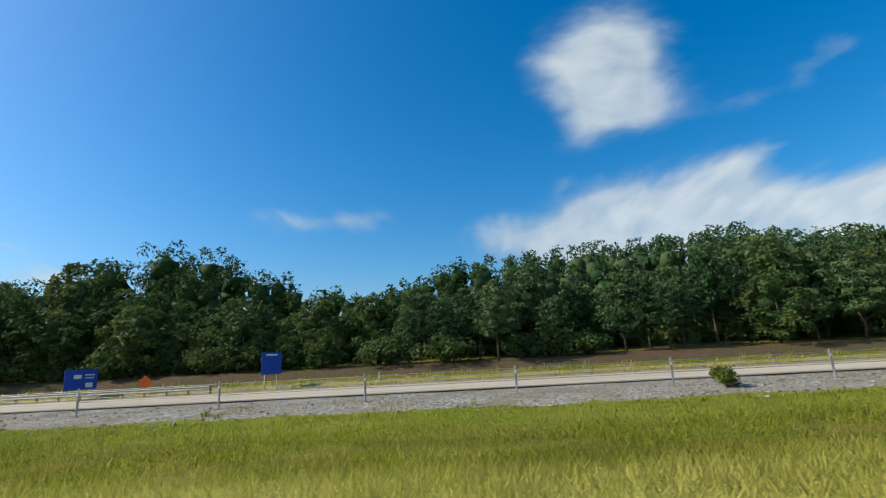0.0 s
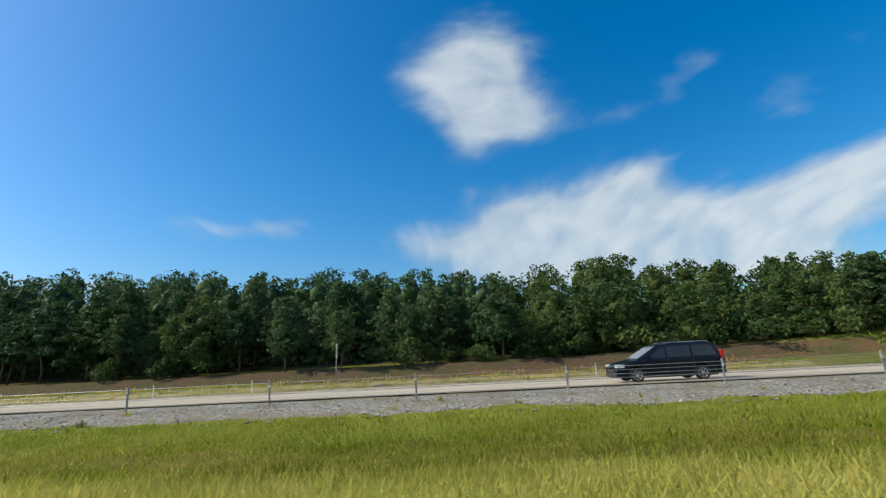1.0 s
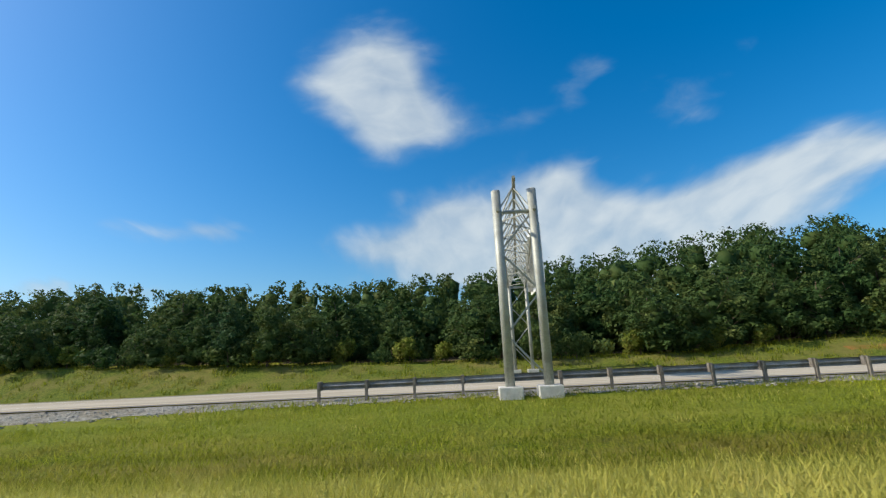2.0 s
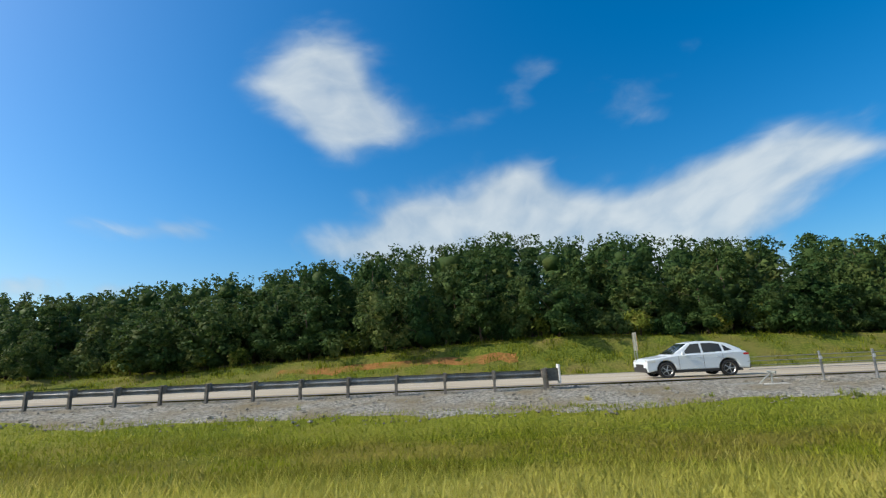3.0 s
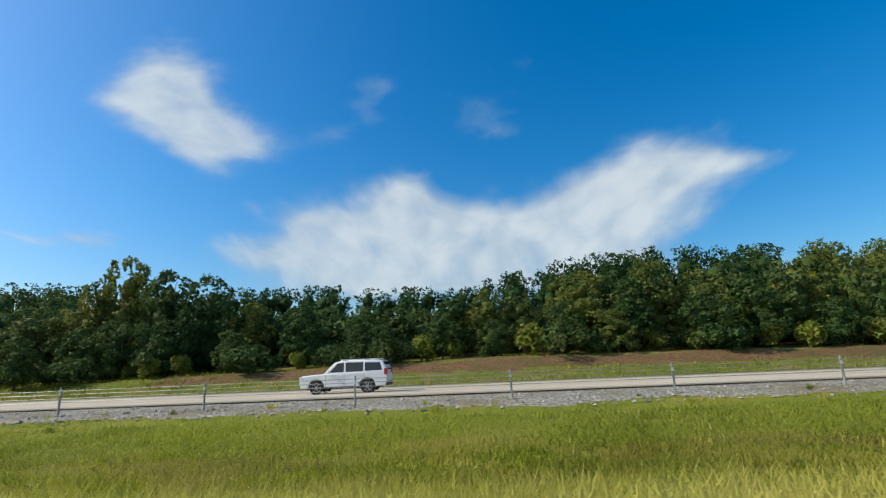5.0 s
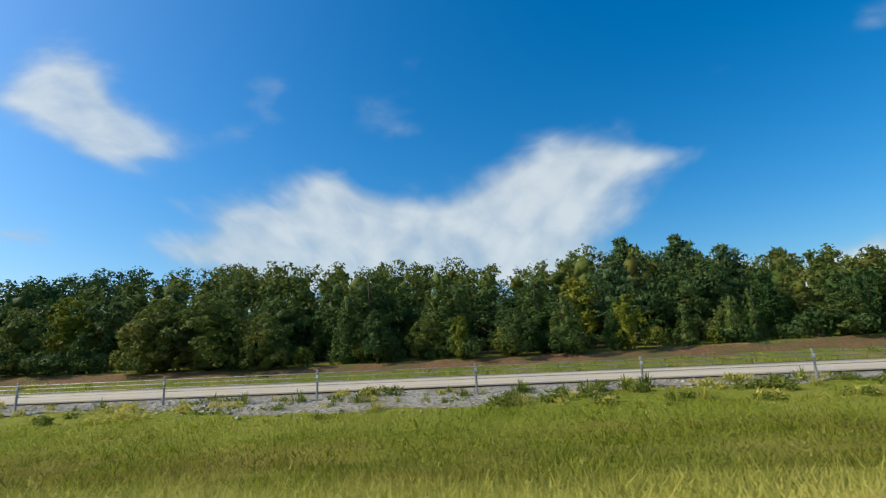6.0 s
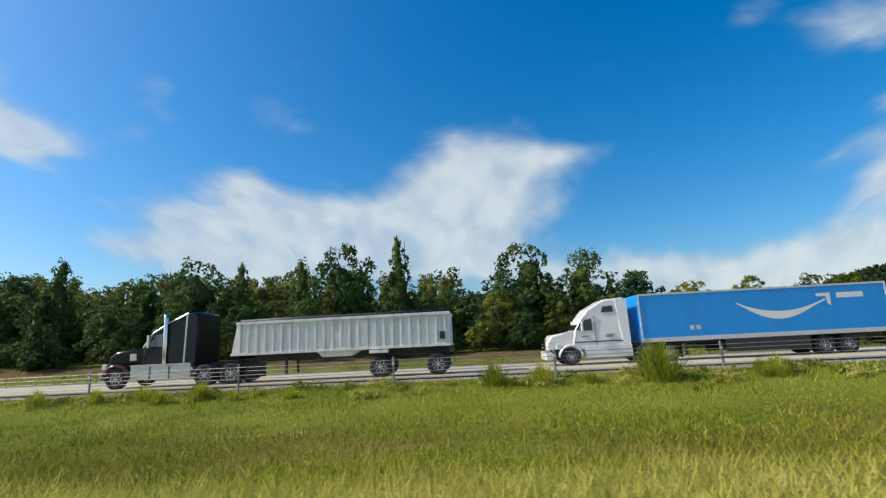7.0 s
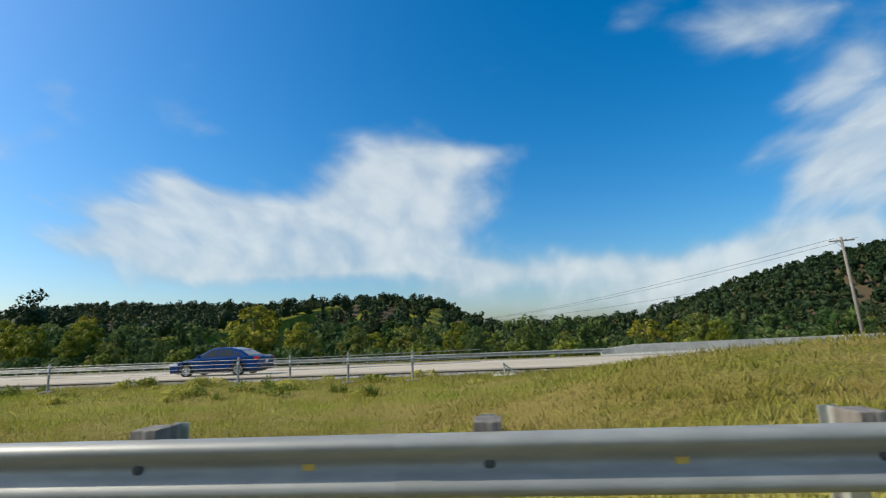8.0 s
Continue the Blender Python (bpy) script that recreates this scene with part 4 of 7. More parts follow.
def cable_barrier(posts, y, runs):
    """Posts as things of their own, and four steel ropes strung through them."""
    prof = tube([(0, 0, -0.3), (0, 0, 1.06)], 0.042, 8)
    post = mesh("post", *prof, DULL_STEEL, False)
    cap = mesh("cap", *tube([(0, 0, 1.06), (0, 0, 1.085), (0, 0, 1.10)], [0.047, 0.047, 0.02], 8), DULL_STEEL)
    pad = mesh("footing", *tube([(0, 0, -0.15), (0, 0, 0.015), (0, 0, 0.03)], [0.28, 0.28, 0.24], 12), GRAVEL)
    strap = box("reflector", (-0.045, 0.045, -0.055, -0.045, 0.80, 0.92), WHITE_LINE)
    first = None
    for i, (x, lean) in enumerate(posts):
        z = ground_z(x, y) + 0.02
        if first is None:
            first = empty("cable_post", "grey steel cable-barrier post in a concrete footing", "barrier post", "posts of the cable barrier", Matrix.Translation((x, y, z)))
            part("post", post, first)
            part("cap", cap, first)
            part("footing", pad, first, "round concrete footing")
            part("reflector", strap, first, "white reflector strip")
        else:
            t = copy_thing(first, at(x, y, z))
            t.rotation_euler = (radians(lean), radians(lean * 0.7), 0)
    for x0, x1 in runs:
        for hgt, off in ((0.55, 0.05), (0.70, -0.05), (0.85, 0.05), (1.0, -0.05)):
            pts = []
            k = max(2, int((x1 - x0) / 6.1))
            for i in range(k + 1):
                x = x0 + (x1 - x0) * i / k
                pts.append((x, y + off, ground_z(x, y) + hgt))
            c = mesh("wire_rope", *tube(pts, 0.013, 5), DULL_STEEL)
            tagged(link(new("wire_rope", c)), "thin galvanised steel wire rope strung between posts", "wire rope", "ropes of the cable barrier")


CABLE_Y = 19.3
posts = [(1.6 + 6.1 * i, 1.2 * math.sin(i * 2.3)) for i in range(-10, 29)]
posts += [(267.2, 0), (269.1, 0.8), (271.1, -0.6), (273.2, 0.4)] + [(0.26 + 6.1 * i, 1.0 * math.sin(i * 1.9)) for i in range(46, 70)]
posts += [(2.93 + 6.1 * i, 1.4 * math.sin(i * 2.1)) for i in range(70, 112)] + [(688.0, 0.5), (690.1, -0.5), (692.4, 0.6), (694.9, 0)]
cable_barrier(posts, CABLE_Y, ((-90, 175), (264.6, 423), (424, 697.5)))


def rope_anchor(x, y, way):
    """Low steel frame where the ropes come down to the ground."""
    z = ground_z(x, y)
    a = empty("rope_anchor", "low angled steel anchor frame for the ropes", "barrier anchor", m=Matrix.Translation((x, y, z)))
    part("strut", mesh("strut", *tube([(0, 0, -0.1), (way * 0.05, 0, 0.42)], 0.035, 6), GALVANISED), a)
    part("brace", mesh("brace", *tube([(-way * 0.6, 0, -0.1), (way * 0.05, 0, 0.42)], 0.028, 6), GALVANISED), a)
    part("crossbar", mesh("crossbar", *tube([(way * 0.05, -0.25, 0.42), (way * 0.05, 0.25, 0.44)], 0.04, 6), GALVANISED), a)
    part("ground_rod", mesh("ground_rod", *tube([(-way * 2.3, 0, -0.02), (-way * 0.6, 0, 0.05)], 0.025, 6), GALVANISED), a)
    part("footing", box("footing", (-0.5, 0.5, -0.35, 0.35, -0.2, 0.03), CONCRETE, 0.02), a, "concrete footing slab")


rope_anchor(265.3, CABLE_Y, 1)
rope_anchor(698.4, CABLE_Y, -1)

guardrail(196.95, 196.95 + 4.0 * 15, 20.35, 1, lambda x, y: ground_z(x, 20.3), DULL_STEEL, TIMBER, "weathered galvanised W-beam guardrail on timber posts", gap=2.0)



def rail_end(x, y, z, way, label):
    """The squared impact head at the end of a guardrail; way +1 if the rail comes from -x."""
    e = empty("guardrail_end", label, "guardrail end", m=Matrix.Translation((x, y, z)) @ (Matrix() if way > 0 else Matrix.Rotation(math.pi, 4, "Z")))
    bm = bmesh.new()
    box_bm(bm, -0.12, 0.30, -0.17, -0.16, 0.34, 0.84)
    box_bm(bm, -0.12, 0.30, 0.16, 0.17, 0.36, 0.80)
    box_bm(bm, -0.12, 0.30, -0.16, 0.16, 0.56, 0.59)
    part("chute", from_bm("chute", bm, DARK_STEEL if way > 0 else DULL_STEEL), e, "dark steel chute" if way > 0 else "")
    part("impact_plate", box("impact_plate", (0.30, 0.37, -0.26, 0.26, 0.24, 0.98), WHITE_LINE if way > 0 else GALVANISED, 0.01), e, "flat pale steel impact plate")
    part("post", box("post", (-0.20, -0.06, 0.20, 0.34, -0.3, 0.85), TIMBER, 0.01), e)
    part("ground_strut", box("ground_strut", (-2.0, 0.1, 0.22, 0.30, -0.02, 0.08), GALVANISED, 0.01), e)


rail_end(257.3, 20.35, ground_z(257.3, 20.35), 1, "grey steel impact head ending the guardrail")

# the near guardrail of the own side, with its tall pressed-steel end
NEAR_Y, NEAR_TOP = 3.42, 0.95
near_z = lambda x, y: 0.155
NEAR_X = 655.30
NEAR_STEEL = surface("dull_galvanised_rail", (0.29, 0.295, 0.265), (0.37, 0.375, 0.34), (0.24, 0.243, 0.22), 14, 1.2, 0.55, 0.30, stretch=(0.25, 1, 1))
guardrail(NEAR_X, NEAR_X + 3.81 * 22, NEAR_Y, -1, near_z, NEAR_STEEL, GALVANISED, "dull galvanised W-beam guardrail beside the shoulder", NEAR_TOP, True, first=0.48)


def pressed_end(x, y, z):
    """Box-section head: flared mouth with two square holes, then a long flat channel over the rail."""
    e = empty("guardrail_end", "galvanised extruder head with a flared mouth ending the guardrail", "guardrail end", m=Matrix.Translation((x, y, z)))
    bm = bmesh.new()
    t, zc = 0.012, NEAR_TOP - 0.156
    z0, z1 = zc - 0.26, zc + 0.22

    def slab(pts, depth):
        a = [bm.verts.new((px, depth, pz)) for px, pz in pts]
        b = [bm.verts.new((px, depth + t, pz)) for px, pz in pts]
        k = len(pts)
        bm.faces.new(a)
        bm.faces.new(b[::-1])
        for i in range(k):
            bm.faces.new((a[i], b[i], b[(i + 1) % k], a[(i + 1) % k]))
    # mouth: top, middle and bottom shelves, with uprights between
    for lo, hi in ((z1 - 0.012, z1), (zc - 0.03, zc - 0.005), (z0, z0 + 0.012)):
        box_bm(bm, 0.0, 0.62, -0.17, 0.17, lo, hi)
    for px in (0.0, 0.32):
        box_bm(bm, px, px + 0.014, -0.17, 0.17, z0 + 0.012, z1 - 0.012)
    slab(((0.014, z0 + 0.012), (0.20, z0 + 0.012), (0.20, z1 - 0.012), (0.014, z1 - 0.012)), -0.13)
    slab(((0.334, z0 + 0.012), (0.62, z0 + 0.02), (0.95, zc - 0.17), (0.95, zc + 0.16), (0.62, z1 - 0.02), (0.334, z1 - 0.012)), -0.12)
    part("mouth", from_bm("mouth", bm, GALVANISED), e)
    bm = bmesh.new()
    slab(((0.94, zc - 0.19), (2.14, zc - 0.17), (2.14, zc + 0.17), (0.94, zc + 0.18)), -0.125)
    box_bm(bm, 0.94, 2.14, -0.113, 0.05, zc + 0.168, zc + 0.180)
    box_bm(bm, 0.94, 2.14, -0.113, 0.05, zc - 0.182, zc - 0.170)
    part("channel", from_bm("channel", bm, GALVANISED), e, "long flat galvanised channel")
    for px, ln, dz in ((1.72, 0.17, 0.0),):
        bm = bmesh.new()
        bmesh.ops.create_circle(bm, cap_ends=True, segments=20, radius=0.5, matrix=Matrix.Translation((px + ln / 2, -0.128, zc + dz)) @ Matrix.Rotation(math.pi / 2, 4, "X") @ Matrix.Diagonal((ln, 0.085, 1, 1)))
        part("slot", from_bm("slot", bm, plain("dark_slot", (0.02, 0.02, 0.02), 0.8)), e, "dark oblong slot")
    for i, px in enumerate((1.06, 1.10, 1.14)):
        part("stamped_bar", box("stamped_bar", (px - 0.012, px + 0.012, -0.129, -0.124, zc - 0.10 + 0.01 * i, zc + 0.02 + 0.03 * i), plain("stamp", (0.06, 0.06, 0.065), 0.7)), e, "dark stamped marking")
    part("post", box("post", (0.82, 0.97, -0.06, 0.09, -0.4, zc - 0.18), TIMBER, 0.01), e)
    part("tension_cable", mesh("tension_cable", *tube([(1.85, 0.0, zc - 0.17), (0.9, 0.0, 0.08)], 0.016, 6), DULL_STEEL), e)


pressed_end(NEAR_X - 2.12, NEAR_Y, 0.155)

guardrail(-68.0, -68.0 + 3.81 * 12, 39.4, -1, lambda x, y: -0.42, GALVANISED, TIMBER, "galvanised W-beam guardrail on the outer verge", 0.70)

# the rail and the bridge parapet on the far side of the far carriageway
guardrail(646.2, 646.2 + 3.81 * 16, 39.3, -1, lambda x, y: -0.55, GALVANISED, DULL_STEEL, "galvanised W-beam guardrail on the outer verge", 0.74)
rail_end(645.8, 39.3, -0.55, -1, "galvanised squared end of the outer guardrail")


def parapet():
    sec = [(-0.22, -1.2), (0.22, -1.2), (0.22, -0.05), (0.12, 0.18), (0.10, 0.82), (-0.10, 0.82), (-0.22, 0.80)]
    x0, x1 = 706.6, 1300.0
    k = len(sec)
    stations = [(x0, 0.62), (x0 + 2.5, 0.95)] + [(x0 + 2.5 + 30 * i, 1.0) for i in range(1, 20)]
    verts, faces = [], []
    for x, f in stations:
        verts += [(x, 39.35 - n, -0.38 + (z * f if z > 0 else z) + 0.006 * (x - x0) * min(1, (x - x0) / 30)) for n, z in sec]
    for i in range(len(stations) - 1):
        faces += [(i * k + j, i * k + (j + 1) % k, (i + 1) * k + (j + 1) % k, (i + 1) * k + j) for j in range(k)]
    faces += [tuple(range(k - 1, -1, -1)), tuple(range((len(stations) - 1) * k, len(stations) * k))]
    tagged(link(new("bridge_parapet", mesh("bridge_parapet", verts, faces, CONCRETE))), "pale concrete bridge parapet beside the far road", "parapet", kind="structure")


parapet()

# ---- signs ----
GREEN = surface("green_sign_sheeting", (0.004, 0.115, 0.075), (0.006, 0.135, 0.088), None, 3, 1, 0.45)
BLUE = surface("blue_sign_sheeting", (0.006, 0.055, 0.36), (0.010, 0.070, 0.42), None, 3, 1, 0.45)
YELLOW = surface("yellow_sign_sheeting", (0.72, 0.42, 0.012), (0.80, 0.48, 0.018), None, 3, 1, 0.45)
ORANGE = surface("orange_sign_sheeting", (0.85, 0.13, 0.012), (0.92, 0.17, 0.018), None, 3, 1, 0.5)
AMBER = surface("amber_sign_sheeting", (0.80, 0.30, 0.010), (0.86, 0.36, 0.014), None, 3, 1, 0.5)
WHITE = surface("white_sign_sheeting", (0.74, 0.74, 0.72), (0.80, 0.80, 0.78), None, 3, 1, 0.5)
BLACK = plain("black_legend", (0.015, 0.015, 0.015), 0.5)
FACE_RIGHT = Matrix(((0, 0, 1, 0), (1, 0, 0, 0), (0, 1, 0, 0), (0, 0, 0, 1)))        # legible from +x
FACE_LEFT = Matrix(((0, 0, -1, 0), (-1, 0, 0, 0), (0, 1, 0, 0), (0, 0, 0, 1)))       # legible from -x


def text_mesh(body, size, mat):
    c = bpy.data.curves.new("legend", "FONT")
    c.body, c.size, c.extrude, c.align_x, c.align_y, c.resolution_u, c.offset = body, size, 0.003, "CENTER", "CENTER", 3, size * 0.012
    tmp = new("legend", c)
    me = bpy.data.meshes.new_from_object(tmp.evaluated_get(bpy.context.evaluated_depsgraph_get()))
    bpy.data.objects.remove(tmp)
    me.materials.clear()
    me.materials.append(mat)
    return me


def plate(w, h, r, t, mat, name="panel"):
    """A rounded sign plate in its own plane, face towards +z."""
    pts = []
    for cx, cy, a0 in ((w / 2 - r, h / 2 - r, 0), (-w / 2 + r, h / 2 - r, 90), (-w / 2 + r, -h / 2 + r, 180), (w / 2 - r, -h / 2 + r, 270)):
        for i in range(5):
            a = radians(a0 + 22.5 * i)
            pts.append((cx + r * math.cos(a), cy + r * math.sin(a)))
    k = len(pts)
    verts = [(x, y, 0) for x, y in pts] + [(x, y, -t) for x, y in pts]
    faces = [tuple(range(k)), tuple(range(2 * k - 1, k - 1, -1))] + [(i, k + i, k + (i + 1) % k, (i + 1) % k) for i in range(k)]
    return mesh(name, verts, faces, mat)


def arrow_mesh(s, mat, turn=45):
    pts = [(-0.09, -0.5), (0.09, -0.5), (0.09, 0.08), (0.30, -0.02), (0.30, 0.16), (0, 0.5), (-0.30, 0.16), (-0.30, -0.02), (-0.09, 0.08)]
    c, q = math.cos(radians(-turn)), math.sin(radians(-turn))
    v = [(s * (x * c - y * q), s * (x * q + y * c), 0.003) for x, y in pts]
    return mesh("arrow", v, [tuple(range(len(pts)))], mat)


def road_sign(name, label, x, y, zmid, w, h, face, mat, posts=(-0.3, 0.3), border=None, category="road sign", post_mat=None, radius=0.06):
    zg = ground_z(x, y)
    s = empty(name, label, category, m=Matrix.Translation((x, y, zmid)) @ face)
    board = part("panel", plate(w, h, radius, 0.012, mat), s)
    part("backing", plate(w, h, radius, 0.004, GALVANISED, "backing"), s, "bare grey metal back", Matrix.Translation((0, 0, -0.014)))
    for px in posts:
        part("post", box("post", (px * w - 0.035, px * w + 0.035, -(zmid - zg) - 0.3, h * 0.42, -0.09, -0.022), post_mat or GALVANISED), s)
    if border:
        part("border", plate(w, h, radius, 0.002, border, "border"), board, "pale border", Matrix.Translation((0, 0, 0.003)))
        part("field", plate(w - 0.07, h - 0.07, radius, 0.002, mat, "field"), board, m=Matrix.Translation((0, 0, 0.006)))
    return s, board


def legend(board, body, size, x, y, mat, z=0.010):
    part("legend", text_mesh(body, size, mat), board, m=Matrix.Translation((x, y, z)))


def bars(board, rows, mat, z=0.008):
    """Plain bars for small writing: (x, y, width, height)."""
    for x, y, w, h in rows:
        part("text_bar", plate(w, h, min(w, h) * 0.2, 0.003, mat, "text_bar"), board, m=Matrix.Translation((x, y, z)))


# gore sign of the exit
s, b = road_sign("exit_sign", "green exit sign with white letters on two posts", 51.4, 40.5, 3.0, 2.1, 1.75, FACE_RIGHT, GREEN, border=WHITE)
legend(b, "EXIT", 0.50, 0, 0.42, WHITE)
legend(b, "364", 0.66, -0.38, -0.32, WHITE)
part("arrow", arrow_mesh(0.70, WHITE), b, m=Matrix.Translation((0.60, -0.30, 0.008)))
# blue service signs
s, b = road_sign("service_sign", "blue roadside service sign on two metal posts", -17.6, 41.0, 1.85, 2.3, 1.85, FACE_RIGHT @ Matrix.Rotation(radians(-22), 4, "Y"), BLUE)
bars(b, ((0, 0.72, 1.3, 0.12),), WHITE)
s, b = road_sign("service_sign", "blue roadside service sign with white bars", -34.8, 41.0, 1.35, 3.0, 1.75, FACE_RIGHT @ Matrix.Rotation(radians(-12), 4, "Y"), BLUE)
bars(b, ((-0.35, 0.25, 0.7, 0.34), (0.75, 0.38, 0.9, 0.10), (0.75, 0.12, 0.8, 0.08), (0.75, -0.5, 0.7, 0.40)), WHITE)
# orange diamond of the roadworks
s, b = road_sign("roadworks_sign", "small orange diamond warning sign on a short post", -29.6, 42.0, 0.75, 0.95, 0.95, FACE_RIGHT @ Matrix.Rotation(radians(-40), 4, "Y"), ORANGE, (0.0,))
b.matrix_basis = Matrix.Rotation(radians(45), 4, "Z")
for o in s.children:
    if o.name.startswith("backing"):
        o.matrix_basis = Matrix.Translation((0, 0, -0.014)) @ Matrix.Rotation(radians(45), 4, "Z")
# small plates
s, b = road_sign("notice_sign", "white rectangular notice sign on a single post", 102.0, 41.0, 2.75, 0.95, 1.25, FACE_RIGHT @ Matrix.Rotation(radians(20), 4, "Y"), WHITE, (0.0,))
bars(b, ((0, 0.40, 0.6, 0.10), (0, 0.20, 0.7, 0.08), (0, 0.0, 0.6, 0.08), (0, -0.25, 0.5, 0.12)), BLACK)
s, b = road_sign("advisory_sign", "amber yellow road sign with black marks on two posts", 267.6, 41.5, 1.95, 1.20, 1.50, FACE_RIGHT @ Matrix.Rotation(radians(-3), 4, "Y"), AMBER)
bars(b, ((0, 0.42, 0.5, 0.14), (0, -0.02, 0.42, 0.32), (0, -0.45, 0.5, 0.12)), BLACK)

# two-faced mile marker in the median
MX, MY = 274.8, 9.4
mz = ground_z(MX, MY)
mile = empty("mile_marker", "tall blue mile marker with white letters on a thin steel post", "mile marker", m=Matrix.Translation((MX, MY, mz)))
part("post", box("post", (-0.03, 0.03, -0.03, 0.03, -0.3, 3.25), DULL_STEEL), mile)
for face, way, off in ((FACE_RIGHT, "EAST", 0.05), (FACE_LEFT, "WEST", -0.05)):
    top = part("panel", plate(0.42, 1.28, 0.03, 0.01, BLUE), mile, m=Matrix.Translation((off, 0, 2.72)) @ face)
    low = part("lower_panel", plate(0.42, 0.34, 0.03, 0.01, BLUE, "lower_panel"), mile, m=Matrix.Translation((off, 0, 1.89)) @ face)
    part("border", plate(0.41, 0.012, 0.005, 0.002, WHITE, "border"), low, m=Matrix.Translation((0, 0.165, 0.004)))
    legend(top, way, 0.155, 0, 0.52, WHITE)
    shield = [(-0.13, 0.12), (0, 0.16), (0.13, 0.12), (0.13, -0.03), (0, -0.17), (-0.13, -0.03)]
    part("shield", mesh("shield", [(x, y, 0.004) for x, y in shield], [tuple(range(5, -1, -1))], WHITE), top, "white route shield", Matrix.Translation((0, 0.24, 0)))
    part("shield_field", mesh("shield_field", [(x * 0.86, y * 0.86, 0.007) for x, y in shield], [tuple(range(5, -1, -1))], BLUE), top, m=Matrix.Translation((0, 0.24, 0)))
    legend(top, "40", 0.15, 0, 0.23, WHITE, 0.012)
    legend(top, "MILE", 0.135, 0, -0.12, WHITE)
    legend(top, "363", 0.21, 0, -0.40, WHITE)
    legend(low, ".6", 0.22, 0, 0, WHITE)

# small white delineators on the outer verge
deline = None
for x, y in ((-8.0, 40.0), (46.0, 40.0), (86.4, 40.0), (95.0, 40.0), (123.7, 40.0), (160.0, 40.0), (303.0, 40.0), (641.2, 40.0)):
    z = ground_z(x, y)
    if deline is None:
        deline = empty("delineator", "thin white flexible delineator post", "delineator", "delineators on the verge", Matrix.Translation((x, y, z)))
        part("post", box("post", (-0.045, 0.045, -0.012, 0.012, -0.2, 1.05), WHITE, 0.004), deline)
        part("reflector", box("reflector", (-0.035, 0.035, -0.018, -0.0121, 0.86, 1.0), GALVANISED), deline, "small silver reflector")
    else:
        copy_thing(deline, at(x, y, z))


# ---- overhead sign bridge ----
def sign_bridge(x, y0, y1, z0, z1):
    g = empty("sign_gantry", "galvanised truss gantry across the road with green exit sign", "sign gantry", m=Matrix.Translation((x, 0, 0)))
    hw = 0.75
    for yy, r in ((y0, 0.19), (y1, 0.15)):
        zg = ground_z(x, yy)
        sk = 2.2 * (yy - y0) / (y1 - y0)
        for dx in (sk - hw, sk + hw):
            leg = part("leg", mesh("leg", *tube([(dx, yy, zg + 0.2), (dx, yy, z1 + 0.05)], r, 14), GALVANISED, True), g, "round galvanised steel leg")
            part("footing", box("footing", (dx - 0.45, dx + 0.45, yy - 0.5, yy + 0.5, zg - 0.4, zg + 0.42), CONCRETE, 0.04), g, "square concrete footing")
        n = 4
        for i in range(n):
            a, b = zg + 0.7 + (z0 - zg - 0.7) * i / n, zg + 0.7 + (z0 - zg - 0.7) * (i + 1) / n
            d = hw if i % 2 else -hw
            part("leg_brace", mesh("leg_brace", *tube([(sk - d, yy, a), (sk + d, yy, b)], 0.045, 6), GALVANISED), g)
        part("leg_tie", mesh("leg_tie", *tube([(sk - hw, yy, z0), (sk + hw, yy, z0)], 0.08, 8), GALVANISED), g)
    for dx in (-hw, hw):
        part("chord", mesh("chord", *tube([(dx, y0 - 0.5, z0), (dx + 2.2, y1 + 0.5, z0)], 0.075, 8), GALVANISED), g)
    part("chord", mesh("chord", *tube([(0, y0 - 0.5, z1 + 0.45), (2.2, y1 + 0.5, z1 + 0.45)], 0.075, 8), GALVANISED), g)
    n = 16
    for i in range(n):
        a, b = y0 + (y1 - y0) * i / n, y0 + (y1 - y0) * (i + 1) / n
        m = (a + b) / 2
        ka, kb, km = 2.2 * i / n, 2.2 * (i + 1) / n, 2.2 * (i + 0.5) / n
        for dx in (-hw, hw):
            web = merge((tube([(dx + ka, a, z0), (km, m, z1 + 0.45)], 0.035, 5), tube([(km, m, z1 + 0.45), (dx + kb, b, z0)], 0.035, 5)))
            part("web", mesh("web", *web, GALVANISED), g)
        d = hw if i % 2 else -hw
        part("tie", mesh("tie", *tube([(ka - d, a, z0), (kb + d, b, z0)], 0.03, 5), GALVANISED), g)
    # the sign, legible to the far carriageway's traffic
    yc, w, zb, zt = 31.2, 6.6, 5.70, 9.35
    px = hw + 2.2 * (yc - y0) / (y1 - y0) + 0.50
    for k in (-2, 0, 2):
        part("hanger", box("hanger", (px - 0.42, px - 0.06, yc + k - 0.05, yc + k + 0.05, zb + 0.1, zt - 0.1), GALVANISED), g)
    b = part("panel", plate(w, zt - zb, 0.08, 0.05, WHITE), g, "green guide sign with white border", Matrix.Translation((px, yc, (zb + zt) / 2)) @ FACE_RIGHT)
    h = zt - zb
    part("field", plate(w - 0.09, h - 0.95, 0.05, 0.004, GREEN, "field"), b, "green field", Matrix.Translation((0, 0.44, 0.006)))
    part("exit_only_band", plate(w - 0.09, 0.84, 0.04, 0.004, YELLOW, "band"), b, "yellow band with black letters", Matrix.Translation((0, -h / 2 + 0.47, 0.006)))
    legend(b, "EXIT ONLY", 0.55, 0.1, -h / 2 + 0.45, BLACK, 0.014)
    legend(b, "Lenoir City", 0.72, -0.55, 0.22, WHITE, 0.014)
    legend(b, "Oak Ridge", 0.72, -0.75, -0.48, WHITE, 0.014)
